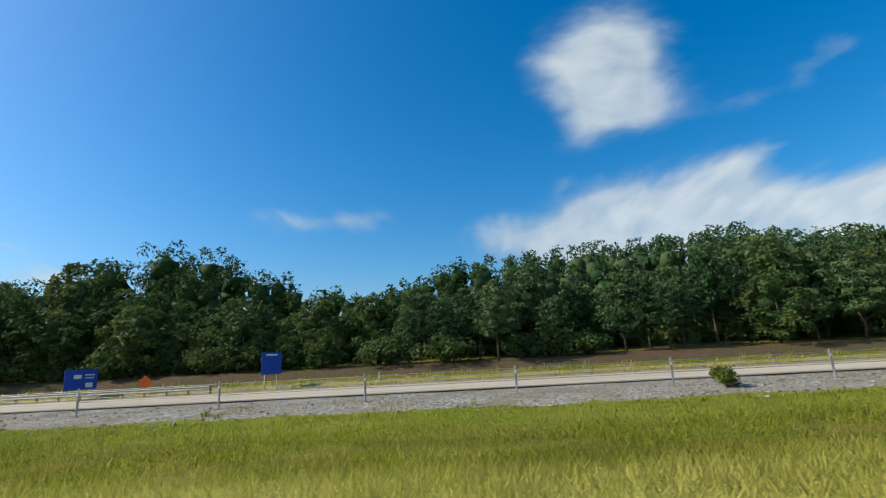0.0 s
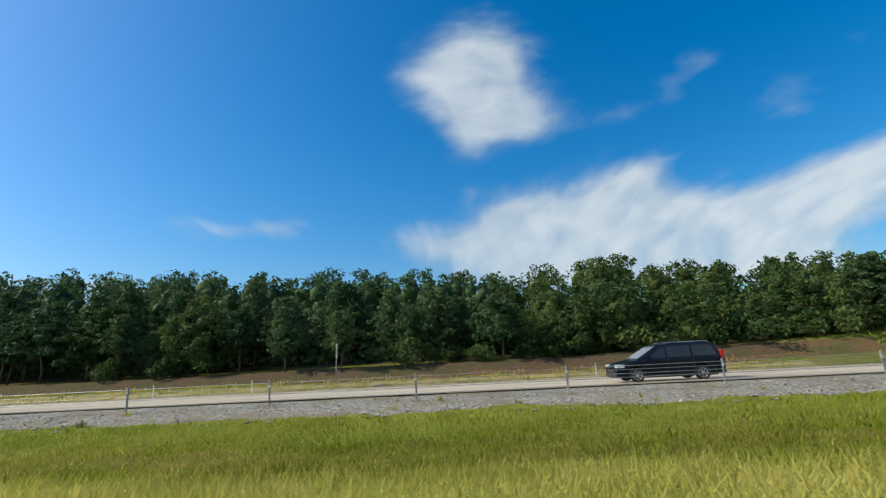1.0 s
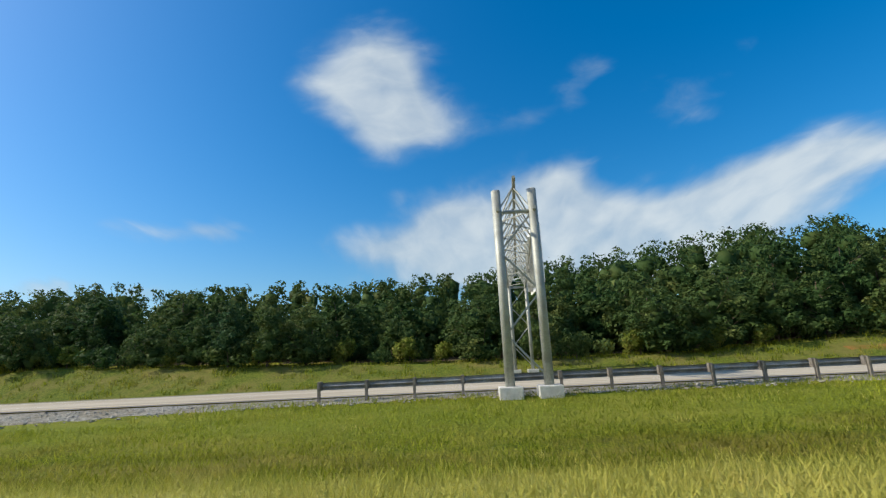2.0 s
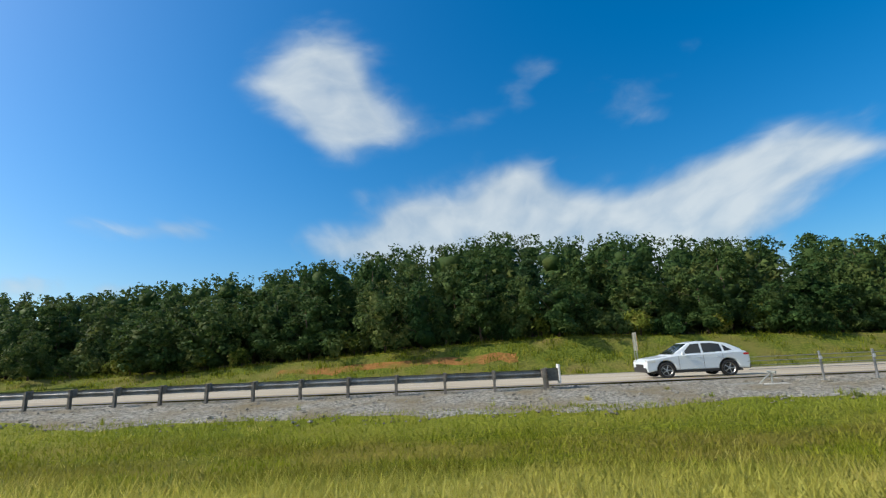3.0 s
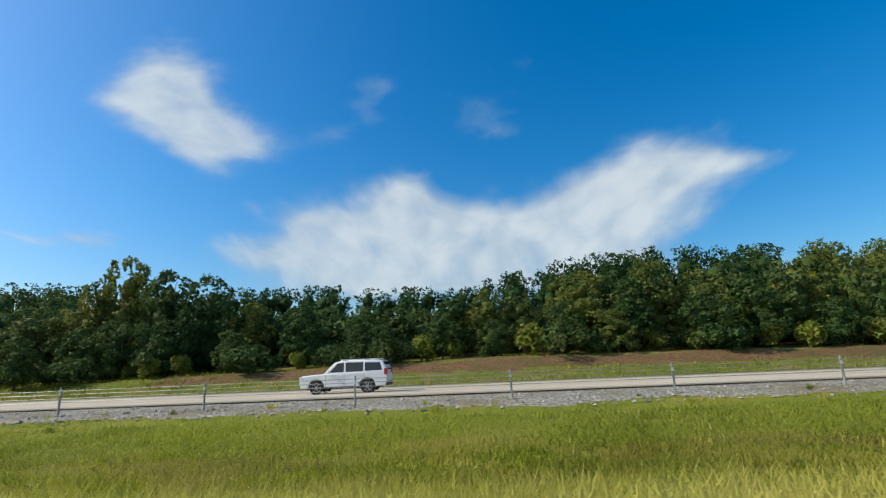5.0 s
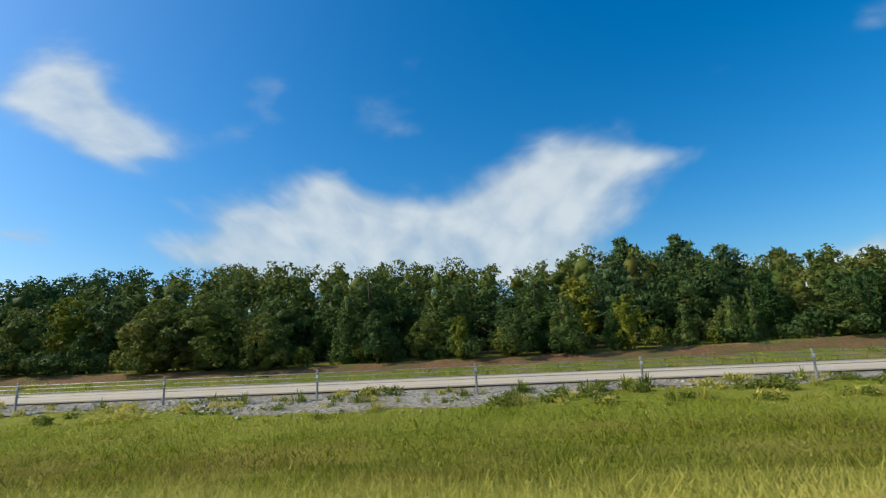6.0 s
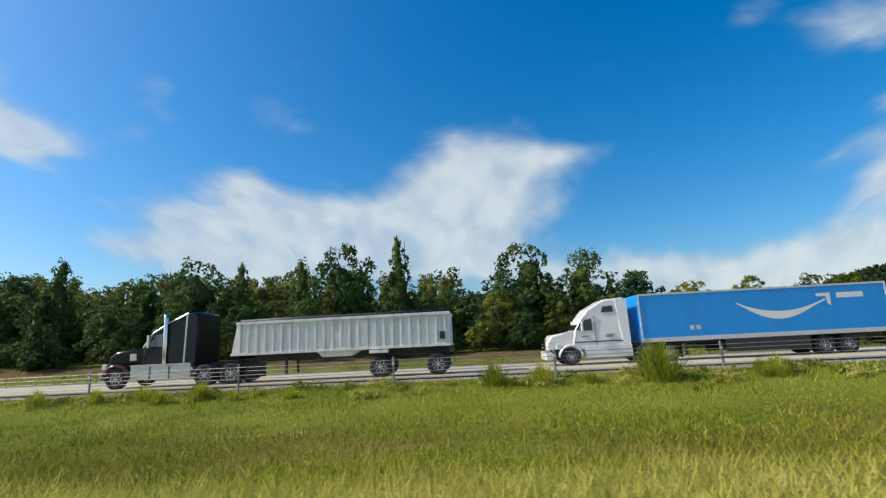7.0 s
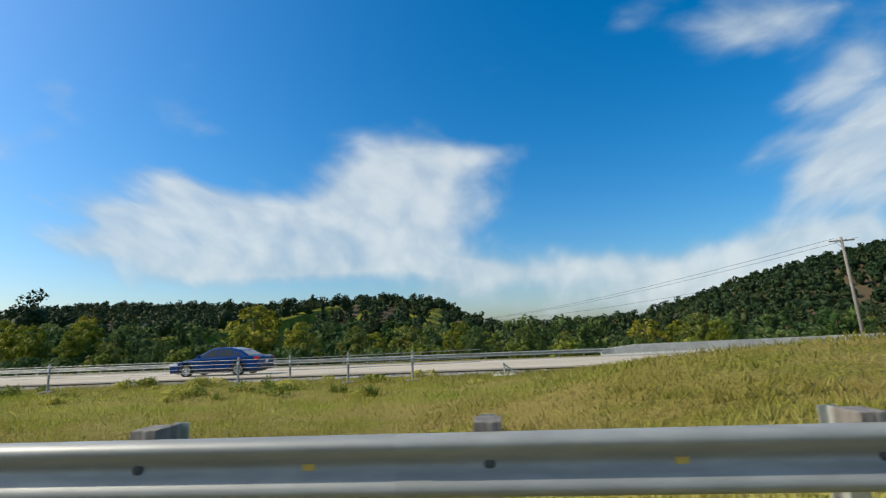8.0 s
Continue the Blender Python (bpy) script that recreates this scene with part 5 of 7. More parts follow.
    for cx, num in ((-1.55, "321"), (0.55, "95")):
        part("route_marker", plate(1.15, 0.85, 0.14, 0.004, WHITE, "route_marker"), b, "white route marker", Matrix.Translation((cx, 1.12, 0.012)))
        legend(b, num, 0.55, cx, 1.10, BLACK, 0.020)
    part("arrow", arrow_mesh(1.0, WHITE), b, m=Matrix.Translation((2.25, 0.15, 0.012)))
    e = part("exit_panel", plate(2.9, 0.62, 0.06, 0.05, WHITE, "exit_panel"), g, "small green exit number panel", Matrix.Translation((px, yc + 1.5, zt + 0.32)) @ FACE_RIGHT)
    part("exit_field", plate(2.82, 0.54, 0.05, 0.004, GREEN, "exit_field"), e, m=Matrix.Translation((0, 0, 0.006)))
    legend(e, "EXIT 364", 0.42, 0, 0, WHITE, 0.014)
    return g


sign_bridge(205.6, 19.0, 42.5, 7.4, 8.3)


# ---- utility pole beyond the bridge ----
def utility_pole(x, y, zg, h, lean):
    p = empty("utility_pole", "weathered wooden utility pole with a crossarm", "utility pole", m=Matrix.Translation((x, y, zg)) @ Matrix.Rotation(radians(lean), 4, "Y"))
    part("pole", mesh("pole", *tube([(0, 0, -1), (0, 0, h * 0.5), (0, 0, h)], [0.19, 0.16, 0.12], 9), TIMBER, True), p)
    part("crossarm", box("crossarm", (-1.25, 1.25, -0.06, 0.06, h - 0.45, h - 0.32), TIMBER, 0.01), p)
    for dx in (-1.15, -0.45, 0.45, 1.15):
        part("insulator", mesh("insulator", *tube([(dx, 0, h - 0.32), (dx, 0, h - 0.22), (dx, 0, h - 0.12)], [0.03, 0.06, 0.03], 7), CONCRETE), p, "small pale insulator")
    part("brace", mesh("brace", *tube([(-0.7, 0.02, h - 0.40), (0, 0.1, h - 1.1)], 0.02, 5), DULL_STEEL), p)
    return p


utility_pole(735.0, 52.0, -3.0, 13.0, -2.0)
utility_pole(690.0, 150.0, -8.0, 14.0, 0.0)
for k, (dx, zz) in enumerate(((-1.15, 9.85), (1.15, 9.85), (0.1, 7.2))):
    pts = [(735 + dx + (690 - 735) * f, 52 + 98 * f, zz + (6.0 - zz) * f - 4 * 1.5 * f * (1 - f)) for f in [i / 12 for i in range(13)]]
    tagged(link(new("power_line", mesh("power_line", *tube(pts, 0.02, 4), BLACK))), "thin dark overhead power line between poles", "power line", "power lines")

# pale rock lying in the median ditch
rk = np.random.default_rng(3)
for i, (rx, ry, w, d) in enumerate(((27.4, 11.4, 1.9, 0.9), (25.2, 10.6, 1.0, 0.6), (28.7, 10.5, 0.9, 0.5))):
    bm = bmesh.new()
    bmesh.ops.create_icosphere(bm, subdivisions=3, radius=1.0)
    for v in bm.verts:
        f = 1 + 0.28 * noise.noise(v.co * 1.7 + Vector((i * 5, 0, 0))) + 0.12 * noise.noise(v.co * 5)
        v.co = Vector((v.co.x * w * f, v.co.y * d * f, v.co.z * 0.13 * f))
    tagged(link(new("rock_slab", from_bm("rock_slab", bm, PALE_ROCK, True)), Matrix.Translation((rx, ry, ground_z(rx, ry) + 0.04))), "pale flat limestone slab lying in the grass", "rock")

# ---- vehicles on the far carriageway, all heading towards -x ----
def car_paint(name, c, flake=0.08):
    m = surface(name, c, tuple(min(1, v * (1 + flake)) for v in c), None, 40, 1, 0.16, 0.0, coat=0.06)
    m.node_tree.nodes["Principled BSDF"].inputs["Specular IOR Level"].default_value = 0.3
    return m


GLASS = plain("tinted_car_glass", (0.012, 0.016, 0.018), 0.06, 0.0, 0.5)
CLEAR_GLASS = plain("pale_car_glass", (0.10, 0.13, 0.14), 0.06, 0.0, 0.5)
RUBBER = surface("tyre_rubber", (0.014, 0.014, 0.014), (0.028, 0.027, 0.026), None, 30, 1, 0.85)
ALLOY = surface("silver_alloy", (0.52, 0.53, 0.54), (0.62, 0.63, 0.64), None, 30, 1, 0.35, 0.8)
CHROME = plain("chrome", (0.72, 0.73, 0.74), 0.15, 1.0)
DARK_TRIM = surface("dark_plastic", (0.018, 0.018, 0.019), (0.030, 0.030, 0.031), None, 30, 1, 0.6)
HEADLAMP = plain("headlamp_lens", (0.75, 0.78, 0.80), 0.08, 0.2, 0.6)
TAILLAMP = plain("red_lamp_lens", (0.45, 0.012, 0.012), 0.12, 0.0, 0.6)


def lathe(prof, sides, axis_y=0.0):
    """Turned round the y axis: prof is (y, radius)."""
    verts, faces = [], []
    for y, r in prof:
        for k in range(sides):
            a = 2 * math.pi * k / sides
            verts.append((r * math.cos(a), y, r * math.sin(a)))
    n = len(prof)
    for i in range(n - 1):
        for k in range(sides):
            k2 = (k + 1) % sides
            faces.append((i * sides + k, i * sides + k2, (i + 1) * sides + k2, (i + 1) * sides + k))
    return verts, faces


def wheel_meshes(r, w, rim_r, spokes, rim_mat):
    h = w / 2
    tyre = mesh("tyre", *lathe([(-h * 0.7, rim_r), (-h, rim_r + 0.02), (-h, r * 0.93), (-h * 0.75, r), (h * 0.75, r), (h, r * 0.93), (h, rim_r + 0.02), (h * 0.7, rim_r)], 28), RUBBER, True)
    pieces = [lathe([(-h * 0.72, rim_r), (-h * 0.80, rim_r - 0.012), (-h * 0.55, rim_r - 0.03), (h * 0.6, rim_r - 0.04)], 28)]
    for k in range(spokes):
        a = 2 * math.pi * k / spokes
        c, s = math.cos(a), math.sin(a)
        bw = rim_r * 0.16
        q = []
        for rr, ww, yy in ((0.03, bw, -h * 0.66), (rim_r * 0.55, bw * 0.75, -h * 0.72), (rim_r - 0.015, bw * 0.9, -h * 0.62)):
            for side in (-1, 1):
                for dy in (0.0, 0.03):
                    q.append((rr * c - side * ww / 2 * s, yy + dy, rr * s + side * ww / 2 * c))
        f = []
        for i in (0, 4):
            f += [(i, i + 2, i + 6, i + 4), (i + 1, i + 5, i + 7, i + 3), (i, i + 4, i + 5, i + 1), (i + 2, i + 3, i + 7, i + 6)]
        pieces.append((q, f))
    pieces.append(lathe([(-h * 0.80, 0.001), (-h * 0.80, rim_r * 0.17), (-h * 0.60, rim_r * 0.20)], 14))
    rim = mesh("rim", *merge(pieces), rim_mat)
    disc = mesh("brake_disc", *lathe([(-h * 0.35, 0.001), (-h * 0.35, rim_r * 0.86), (-h * 0.25, rim_r * 0.86), (-h * 0.25, 0.001)], 20), DARK_TRIM)
    return tyre, rim, disc


def add_wheel(parent, meshes, x, y, r):
    """One wheel, its face outwards."""
    w = part("wheel", meshes[0], parent, m=Matrix.Translation((x, y, r)) @ (Matrix() if y < 0 else Matrix.Rotation(math.pi, 4, "Z")))
    w.name = "wheel"
    part("rim", meshes[1], w, "silver rim")
    part("brake_disc", meshes[2], w)
    return w


def prism(pts, half, name, mat, bevel=0.05, smooth=True):
    """A side outline (x, z), counted anticlockwise seen from -y, given width; half may be a function of z."""
    bm = bmesh.new()
    hw = half if callable(half) else (lambda z: half)
    a = [bm.verts.new((x, -hw(z), z)) for x, z in pts]
    b = [bm.verts.new((x, hw(z), z)) for x, z in pts]
    bm.faces.new(a)
    bm.faces.new(b[::-1])
    k = len(pts)
    for i in range(k):
        bm.faces.new((a[i], b[i], b[(i + 1) % k], a[(i + 1) % k]))
    bmesh.ops.recalc_face_normals(bm, faces=bm.faces)
    if bevel:
        rim = [e for e in bm.edges if abs(e.verts[0].co.y) > 1e-4 and e.verts[0].co.y * e.verts[1].co.y > 0]
        bmesh.ops.bevel(bm, geom=rim, offset=bevel, segments=3, affect="EDGES", profile=0.5, clamp_overlap=True)
    me = from_bm(name, bm, mat)
    if smooth:
        me.polygons.foreach_set("use_smooth", [p.area < 0.35 for p in me.polygons])
    return me


def arch(cx, cz, r, n=9):
    return [(cx + r * math.cos(math.pi * (1 - i / n)), cz + r * math.sin(math.pi * (1 - i / n))) for i in range(n + 1)]


def side_panel(pts, half, mat, name, lift=0.006, side=-1):
    """A pane lying on the sloping side of the cabin."""
    v = [(x, side * (half(z) + lift), z) for x, z in pts] + [(x, side * (half(z) - 0.02), z) for x, z in pts]
    k = len(pts)
    f = [tuple(range(k)) if side < 0 else tuple(range(k - 1, -1, -1))]
    f += [(i, k + i, k + (i + 1) % k, (i + 1) % k) for i in range(k)]
    return mesh(name, v, f, mat)


def car(name, label, x, y, spec, paint):
    """spec: length, width, wheel radius, axle positions, lower outline from nose to tail along the top, cabin outline, panes."""
    L, W, r, ax = spec["length"], spec["width"], spec["wheel"], spec["axles"]
    sill = spec.get("sill", 0.26)
    c = empty(name, label, spec.get("category", "car"), m=Matrix.Translation((x, y, road_z(y))))
    top = spec["top"]
    out = [(0.06, sill)] + arch(ax[0], r, r + 0.075) + arch(ax[1], r, r + 0.085) + [(L - 0.08, sill + 0.04)]
    pts = out + [(px, pz) for px, pz in reversed(top)]
    pts = [p for i, p in enumerate(pts) if p[1] >= sill - 0.001 or i == 0]
    body = part("body", prism(pts, W / 2, "body", paint, 0.06), c)
    cab = spec["cabin"]
    zb, zt = min(z for _, z in cab), max(z for _, z in cab)
    half = lambda z: W / 2 - 0.045 - spec.get("lean", 0.16) * max(0.0, (z - zb) / (zt - zb))
    part("cabin", prism(cab, half, "cabin", paint, 0.07), c)
    glass = spec.get("glass", GLASS)
    for side in (-1, 1):
        for pane in spec["panes"]:
            part("side_window", side_panel(pane, half, glass, "side_window", 0.006, side), c, "dark side window")
        for hx in spec.get("handles", ()):
            part("door_handle", box("door_handle", (hx - 0.09, hx + 0.09, side * (W / 2 + 0.012) - 0.012, side * (W / 2 + 0.012) + 0.012, spec["belt"] - 0.13, spec["belt"] - 0.10), paint, 0.006), c)
        for sx in spec.get("seams", ()):
            part("door_seam", box("door_seam", (sx - 0.006, sx + 0.006, side * W / 2 - 0.002, side * W / 2 + 0.002, sill + 0.10, spec["belt"] - 0.02), DARK_TRIM), c)
        mx = spec["mirror"]
        part("wing_mirror", box("wing_mirror", (mx, mx + 0.14, side * (W / 2 + 0.02), side * (W / 2 + 0.17), spec["belt"] + 0.02, spec["belt"] + 0.17), paint, 0.035), c)
        hx0, hx1, hz0, hz1 = spec["lamp"]
        part("headlight", box("headlight", (hx0, hx1, side * (W / 2 - 0.32), side * (W / 2 + 0.006), hz0, hz1), HEADLAMP, 0.03), c, "clear headlight")
        tx0, tx1, tz0, tz1 = spec["tail"]
        part("taillight", box("taillight", (tx0, tx1, side * (W / 2 - 0.22), side * (W / 2 + 0.008), tz0, tz1), TAILLAMP, 0.03), c, "red taillight")
        part("sill_trim", box("sill_trim", (ax[0] + r + 0.12, ax[1] - r - 0.12, side * W / 2 - 0.012, side * W / 2 + 0.012, sill - 0.03, sill + 0.07), spec.get("trim", DARK_TRIM), 0.01), c)
    ws, rs = spec["windscreen"], spec["rear_glass"]
    for nm, (p, q), lift in (("windscreen", ws, (-0.012, 0.012)), ("rear_window", rs, (0.012, 0.012))):
        v = []
        for px, pz in (p, q):
            hw = half(pz) - 0.07
            v += [(px + lift[0], -hw, pz + lift[1]), (px + lift[0], hw, pz + lift[1])]
        part(nm, mesh(nm, v + [(a - lift[0] * 2, b, d - 0.03) for a, b, d in v], [(0, 1, 3, 2), (4, 6, 7, 5), (0, 4, 5, 1), (1, 5, 7, 3), (3, 7, 6, 2), (2, 6, 4, 0)], glass), c, "sloping glass")
    part("front_bumper", box("front_bumper", (-0.02, 0.30, -W / 2 + 0.10, W / 2 - 0.10, sill - 0.02, sill + 0.22), spec.get("bumper", DARK_TRIM), 0.05), c)
    part("rear_bumper", box("rear_bumper", (L - 0.28, L + 0.02, -W / 2 + 0.08, W / 2 - 0.08, sill + 0.02, sill + 0.26), spec.get("bumper", DARK_TRIM), 0.05), c)
    part("grille", box("grille", (top[0][0] - 0.012, top[0][0] + 0.05, -W * 0.28, W * 0.28, top[0][1] - 0.02, top[1][1] - 0.08), DARK_TRIM, 0.02), c)
    part("number_plate", box("number_plate", (L + 0.012, L + 0.024, -0.15, 0.15, 0.62, 0.77), WHITE), c, "plain pale number plate")
    ux = box("underbody", (0.35, L - 0.35, -W / 2 + 0.12, W / 2 - 0.12, sill - 0.06, sill + 0.35), DARK_TRIM)
    part("underbody", ux, c)
    ms = wheel_meshes(r, 0.23, r * 0.70, spec.get("spokes", 5), ALLOY)
    for a in ax:
        for side in (-1, 1):
            add_wheel(c, ms, a, side * (W / 2 - 0.115), r)
    if "rails" in spec:
        x0, x1, z = spec["rails"]
        for side in (-1, 1):
            part("roof_rail", mesh("roof_rail", *tube([(x0, side * (W / 2 - 0.27), z - 0.02), (x0 + 0.12, side * (W / 2 - 0.27), z + 0.05), (x1 - 0.12, side * (W / 2 - 0.27), z + 0.05), (x1, side * (W / 2 - 0.27), z - 0.02)], 0.018, 6), ALLOY), c)
    return c


MINIVAN = dict(length=5.15, width=1.98, wheel=0.335, axles=(0.98, 4.05), belt=1.05, lean=0.20,
               top=[(0.0, 0.50), (0.02, 0.72), (0.22, 0.88), (1.15, 1.06), (5.08, 1.10), (5.15, 0.95), (5.14, 0.55)],
               cabin=[(0.95, 0.98), (5.08, 1.02), (5.02, 1.30), (4.80, 1.68), (4.3, 1.76), (3.2, 1.78), (2.35, 1.74), (2.05, 1.66)],
               panes=[[(1.62, 1.09), (2.42, 1.10), (2.42, 1.60), (2.22, 1.57)], [(2.52, 1.10), (3.62, 1.11), (3.62, 1.64), (2.52, 1.61)], [(3.74, 1.11), (4.86, 1.13), (4.66, 1.60), (3.74, 1.64)]],
               windscreen=((1.12, 1.10), (2.02, 1.62)), rear_glass=((5.04, 1.15), (4.84, 1.62)), mirror=1.55, lamp=(0.03, 0.42, 0.70, 0.86), tail=(4.98, 5.13, 0.95, 1.35),
               handles=(2.3, 2.75), seams=(1.35, 2.47, 3.68), rails=(2.5, 4.6, 1.76), spokes=7)
CROSSOVER = dict(length=4.72, width=1.93, wheel=0.37, axles=(0.92, 3.74), belt=1.02, lean=0.24, sill=0.30,
                 top=[(0.0, 0.50), (0.01, 0.74), (0.25, 0.90), (1.35, 1.04), (4.50, 1.12), (4.70, 1.0), (4.70, 0.60)],
                 cabin=[(1.15, 0.98), (4.55, 1.06), (4.40, 1.22), (3.85, 1.50), (3.2, 1.61), (2.5, 1.63), (2.1, 1.57)],
                 panes=[[(1.72, 1.08), (2.58, 1.10), (2.58, 1.53), (2.18, 1.50)], [(2.68, 1.10), (3.55, 1.13), (3.50, 1.47), (3.1, 1.53), (2.68, 1.53)], [(3.64, 1.14), (4.0, 1.17), (3.62, 1.43)]],
                 windscreen=((1.30, 1.06), (2.06, 1.53)), rear_glass=((4.42, 1.20), (3.90, 1.47)), mirror=1.62, lamp=(0.04, 0.45, 0.72, 0.86), tail=(4.42, 4.69, 0.93, 1.03),
                 handles=(2.4, 3.3), seams=(1.5, 2.63, 3.5), spokes=5)
VAN = dict(length=4.82, width=1.96, wheel=0.35, axles=(0.86, 3.68), belt=1.10, lean=0.17, sill=0.36, bumper=ALLOY, category="van",
           top=[(0.0, 0.52), (0.0, 0.84), (0.12, 0.95), (0.95, 1.12), (4.78, 1.14), (4.82, 1.0), (4.82, 0.62)],
           cabin=[(0.80, 1.04), (4.80, 1.08), (4.78, 1.40), (4.70, 1.84), (4.2, 1.90), (2.6, 1.92), (2.0, 1.88), (1.75, 1.80)],
           panes=[[(1.32, 1.16), (2.12, 1.17), (2.12, 1.76), (1.88, 1.73)], [(2.24, 1.18), (4.55, 1.20), (4.50, 1.76), (2.24, 1.77)]], glass=GLASS,
           windscreen=((0.98, 1.16), (1.72, 1.76)), rear_glass=((4.79, 1.22), (4.72, 1.74)), mirror=1.30, lamp=(-0.005, 0.14, 0.66, 0.84), tail=(4.72, 4.83, 0.95, 1.45),
           handles=(2.0, 2.4), seams=(1.15, 2.18), trim=surface("beige_lower_trim", (0.42, 0.38, 0.32), (0.48, 0.44, 0.38), None, 20, 1, 0.5), spokes=5)
SEDAN = dict(length=4.85, width=1.84, wheel=0.325, axles=(0.92, 3.72), belt=0.93, lean=0.26, sill=0.22,
             top=[(0.0, 0.44), (0.02, 0.62), (0.25, 0.74), (1.35, 0.92), (4.10, 0.98), (4.70, 0.98), (4.85, 0.86), (4.83, 0.50)],
             cabin=[(1.20, 0.88), (4.35, 0.94), (3.75, 1.30), (3.2, 1.43), (2.6, 1.46), (2.15, 1.42)],
             panes=[[(1.68, 0.97), (2.55, 0.98), (2.55, 1.37), (2.20, 1.35)], [(2.64, 0.98), (3.48, 1.0), (3.25, 1.34), (2.64, 1.38)], [(3.56, 1.01), (3.86, 1.02), (3.40, 1.30)]],
             windscreen=((1.34, 0.95), (2.10, 1.38)), rear_glass=((4.20, 1.02), (3.68, 1.32)), mirror=1.60, lamp=(0.04, 0.48, 0.58, 0.72), tail=(4.58, 4.84, 0.78, 0.94),
             handles=(2.4, 3.25), seams=(1.5, 2.6, 3.5), spokes=10)

car("minivan", "dark blue minivan driving with shiny alloy wheels", 120.6, 24.3, MINIVAN, car_paint("dark_blue_paint", (0.004, 0.008, 0.018)))
car("crossover", "silver white crossover car with dark tail", 262.2, 24.4, CROSSOVER, car_paint("silver_white_paint", (0.62, 0.68, 0.72)))
car("passenger_van", "red passenger van with beige lower trim", 276.1, 24.5, VAN, car_paint("red_paint", (0.34, 0.022, 0.026)))
car("sedan", "black sedan on the far carriageway", 298.3, 31.0, SEDAN, car_paint("black_paint", (0.005, 0.006, 0.010)))
car("sedan", "metallic blue sedan on the far carriageway", 681.2, 26.0, SEDAN, car_paint("blue_paint", (0.003, 0.032, 0.14)))


def pickup(x, y, paint, label):
    spec = dict(length=5.85, width=2.02, wheel=0.40, axles=(0.98, 4.62), belt=1.24, lean=0.18, sill=0.44, category="pickup truck", bumper=CHROME,
                top=[(0.0, 0.66), (0.0, 1.08), (0.10, 1.18), (1.45, 1.24), (3.95, 1.26), (5.80, 1.28), (5.85, 1.20), (5.84, 0.75)],
                cabin=[(1.30, 1.16), (3.98, 1.20), (3.92, 1.52), (3.72, 1.88), (3.2, 1.93), (2.5, 1.94), (2.15, 1.88)],
                panes=[[(1.78, 1.30), (2.68, 1.30), (2.68, 1.82), (2.25, 1.80)], [(2.78, 1.30), (3.66, 1.31), (3.60, 1.78), (2.78, 1.82)]],
                windscreen=((1.45, 1.28), (2.10, 1.83)), rear_glass=((3.96, 1.32), (3.76, 1.80)), mirror=1.70, lamp=(-0.004, 0.20, 0.86, 1.10), tail=(5.68, 5.86, 0.95, 1.22),
                handles=(2.5, 3.45), seams=(1.55, 2.73, 3.82), spokes=6)
    c = car("pickup_truck", label, x, y, spec, paint)
    part("bed_well", box("bed_well", (4.12, 5.72, -0.82, 0.82, 1.262, 1.284), DARK_TRIM), c, "dark open truck bed")
    part("tailgate", box("tailgate", (5.70, 5.83, -0.90, 0.90, 0.80, 1.30), paint, 0.02), c)
    return c


pickup(322.5, 33.1, car_paint("white_truck_paint", (0.70, 0.72, 0.74)), "white crew-cab pickup truck on the far lane")

SUV = dict(length=4.95, width=1.95, wheel=0.38, axles=(0.95, 3.85), belt=1.10, lean=0.14, sill=0.34,
           top=[(0.0, 0.55), (0.0, 0.90), (0.15, 1.04), (1.40, 1.12), (4.88, 1.16), (4.95, 1.02), (4.94, 0.62)],
           cabin=[(1.25, 1.04), (4.90, 1.08), (4.86, 1.38), (4.70, 1.74), (4.2, 1.80), (2.8, 1.82), (2.2, 1.78), (1.95, 1.70)],
           panes=[[(1.66, 1.17), (2.50, 1.18), (2.50, 1.68), (2.12, 1.66)], [(2.60, 1.18), (3.60, 1.19), (3.60, 1.68), (2.60, 1.69)], [(3.70, 1.20), (4.68, 1.22), (4.56, 1.64), (3.70, 1.67)]],
           windscreen=((1.36, 1.16), (1.96, 1.66)), rear_glass=((4.88, 1.22), (4.74, 1.66)), mirror=1.60, lamp=(-0.004, 0.24, 0.84, 1.00), tail=(4.80, 4.96, 0.95, 1.30),
           handles=(2.35, 3.40), seams=(1.5, 2.55, 3.65), rails=(2.3, 4.5, 1.80), spokes=6)
car("suv", "white boxy estate car with dark windows", 385.5, 28.2, SUV, car_paint("pure_white_paint", (0.72, 0.73, 0.74)))


# ---- lorries ----
FENDER = car_paint("dark_maroon_paint", (0.09, 0.030, 0.026))
EXTENDER = car_paint("dark_navy_paint", (0.004, 0.007, 0.022))


def big_wheel(parent, meshes, x, W, r, dual):
    for side in (-1, 1):
        add_wheel(parent, meshes, x, side * (W / 2 - 0.15), r)
        if dual:
            t = part("wheel", meshes[0], parent, m=Matrix.Translation((x, side * (W / 2 - 0.50), r)))
            t.name = "inner_wheel"


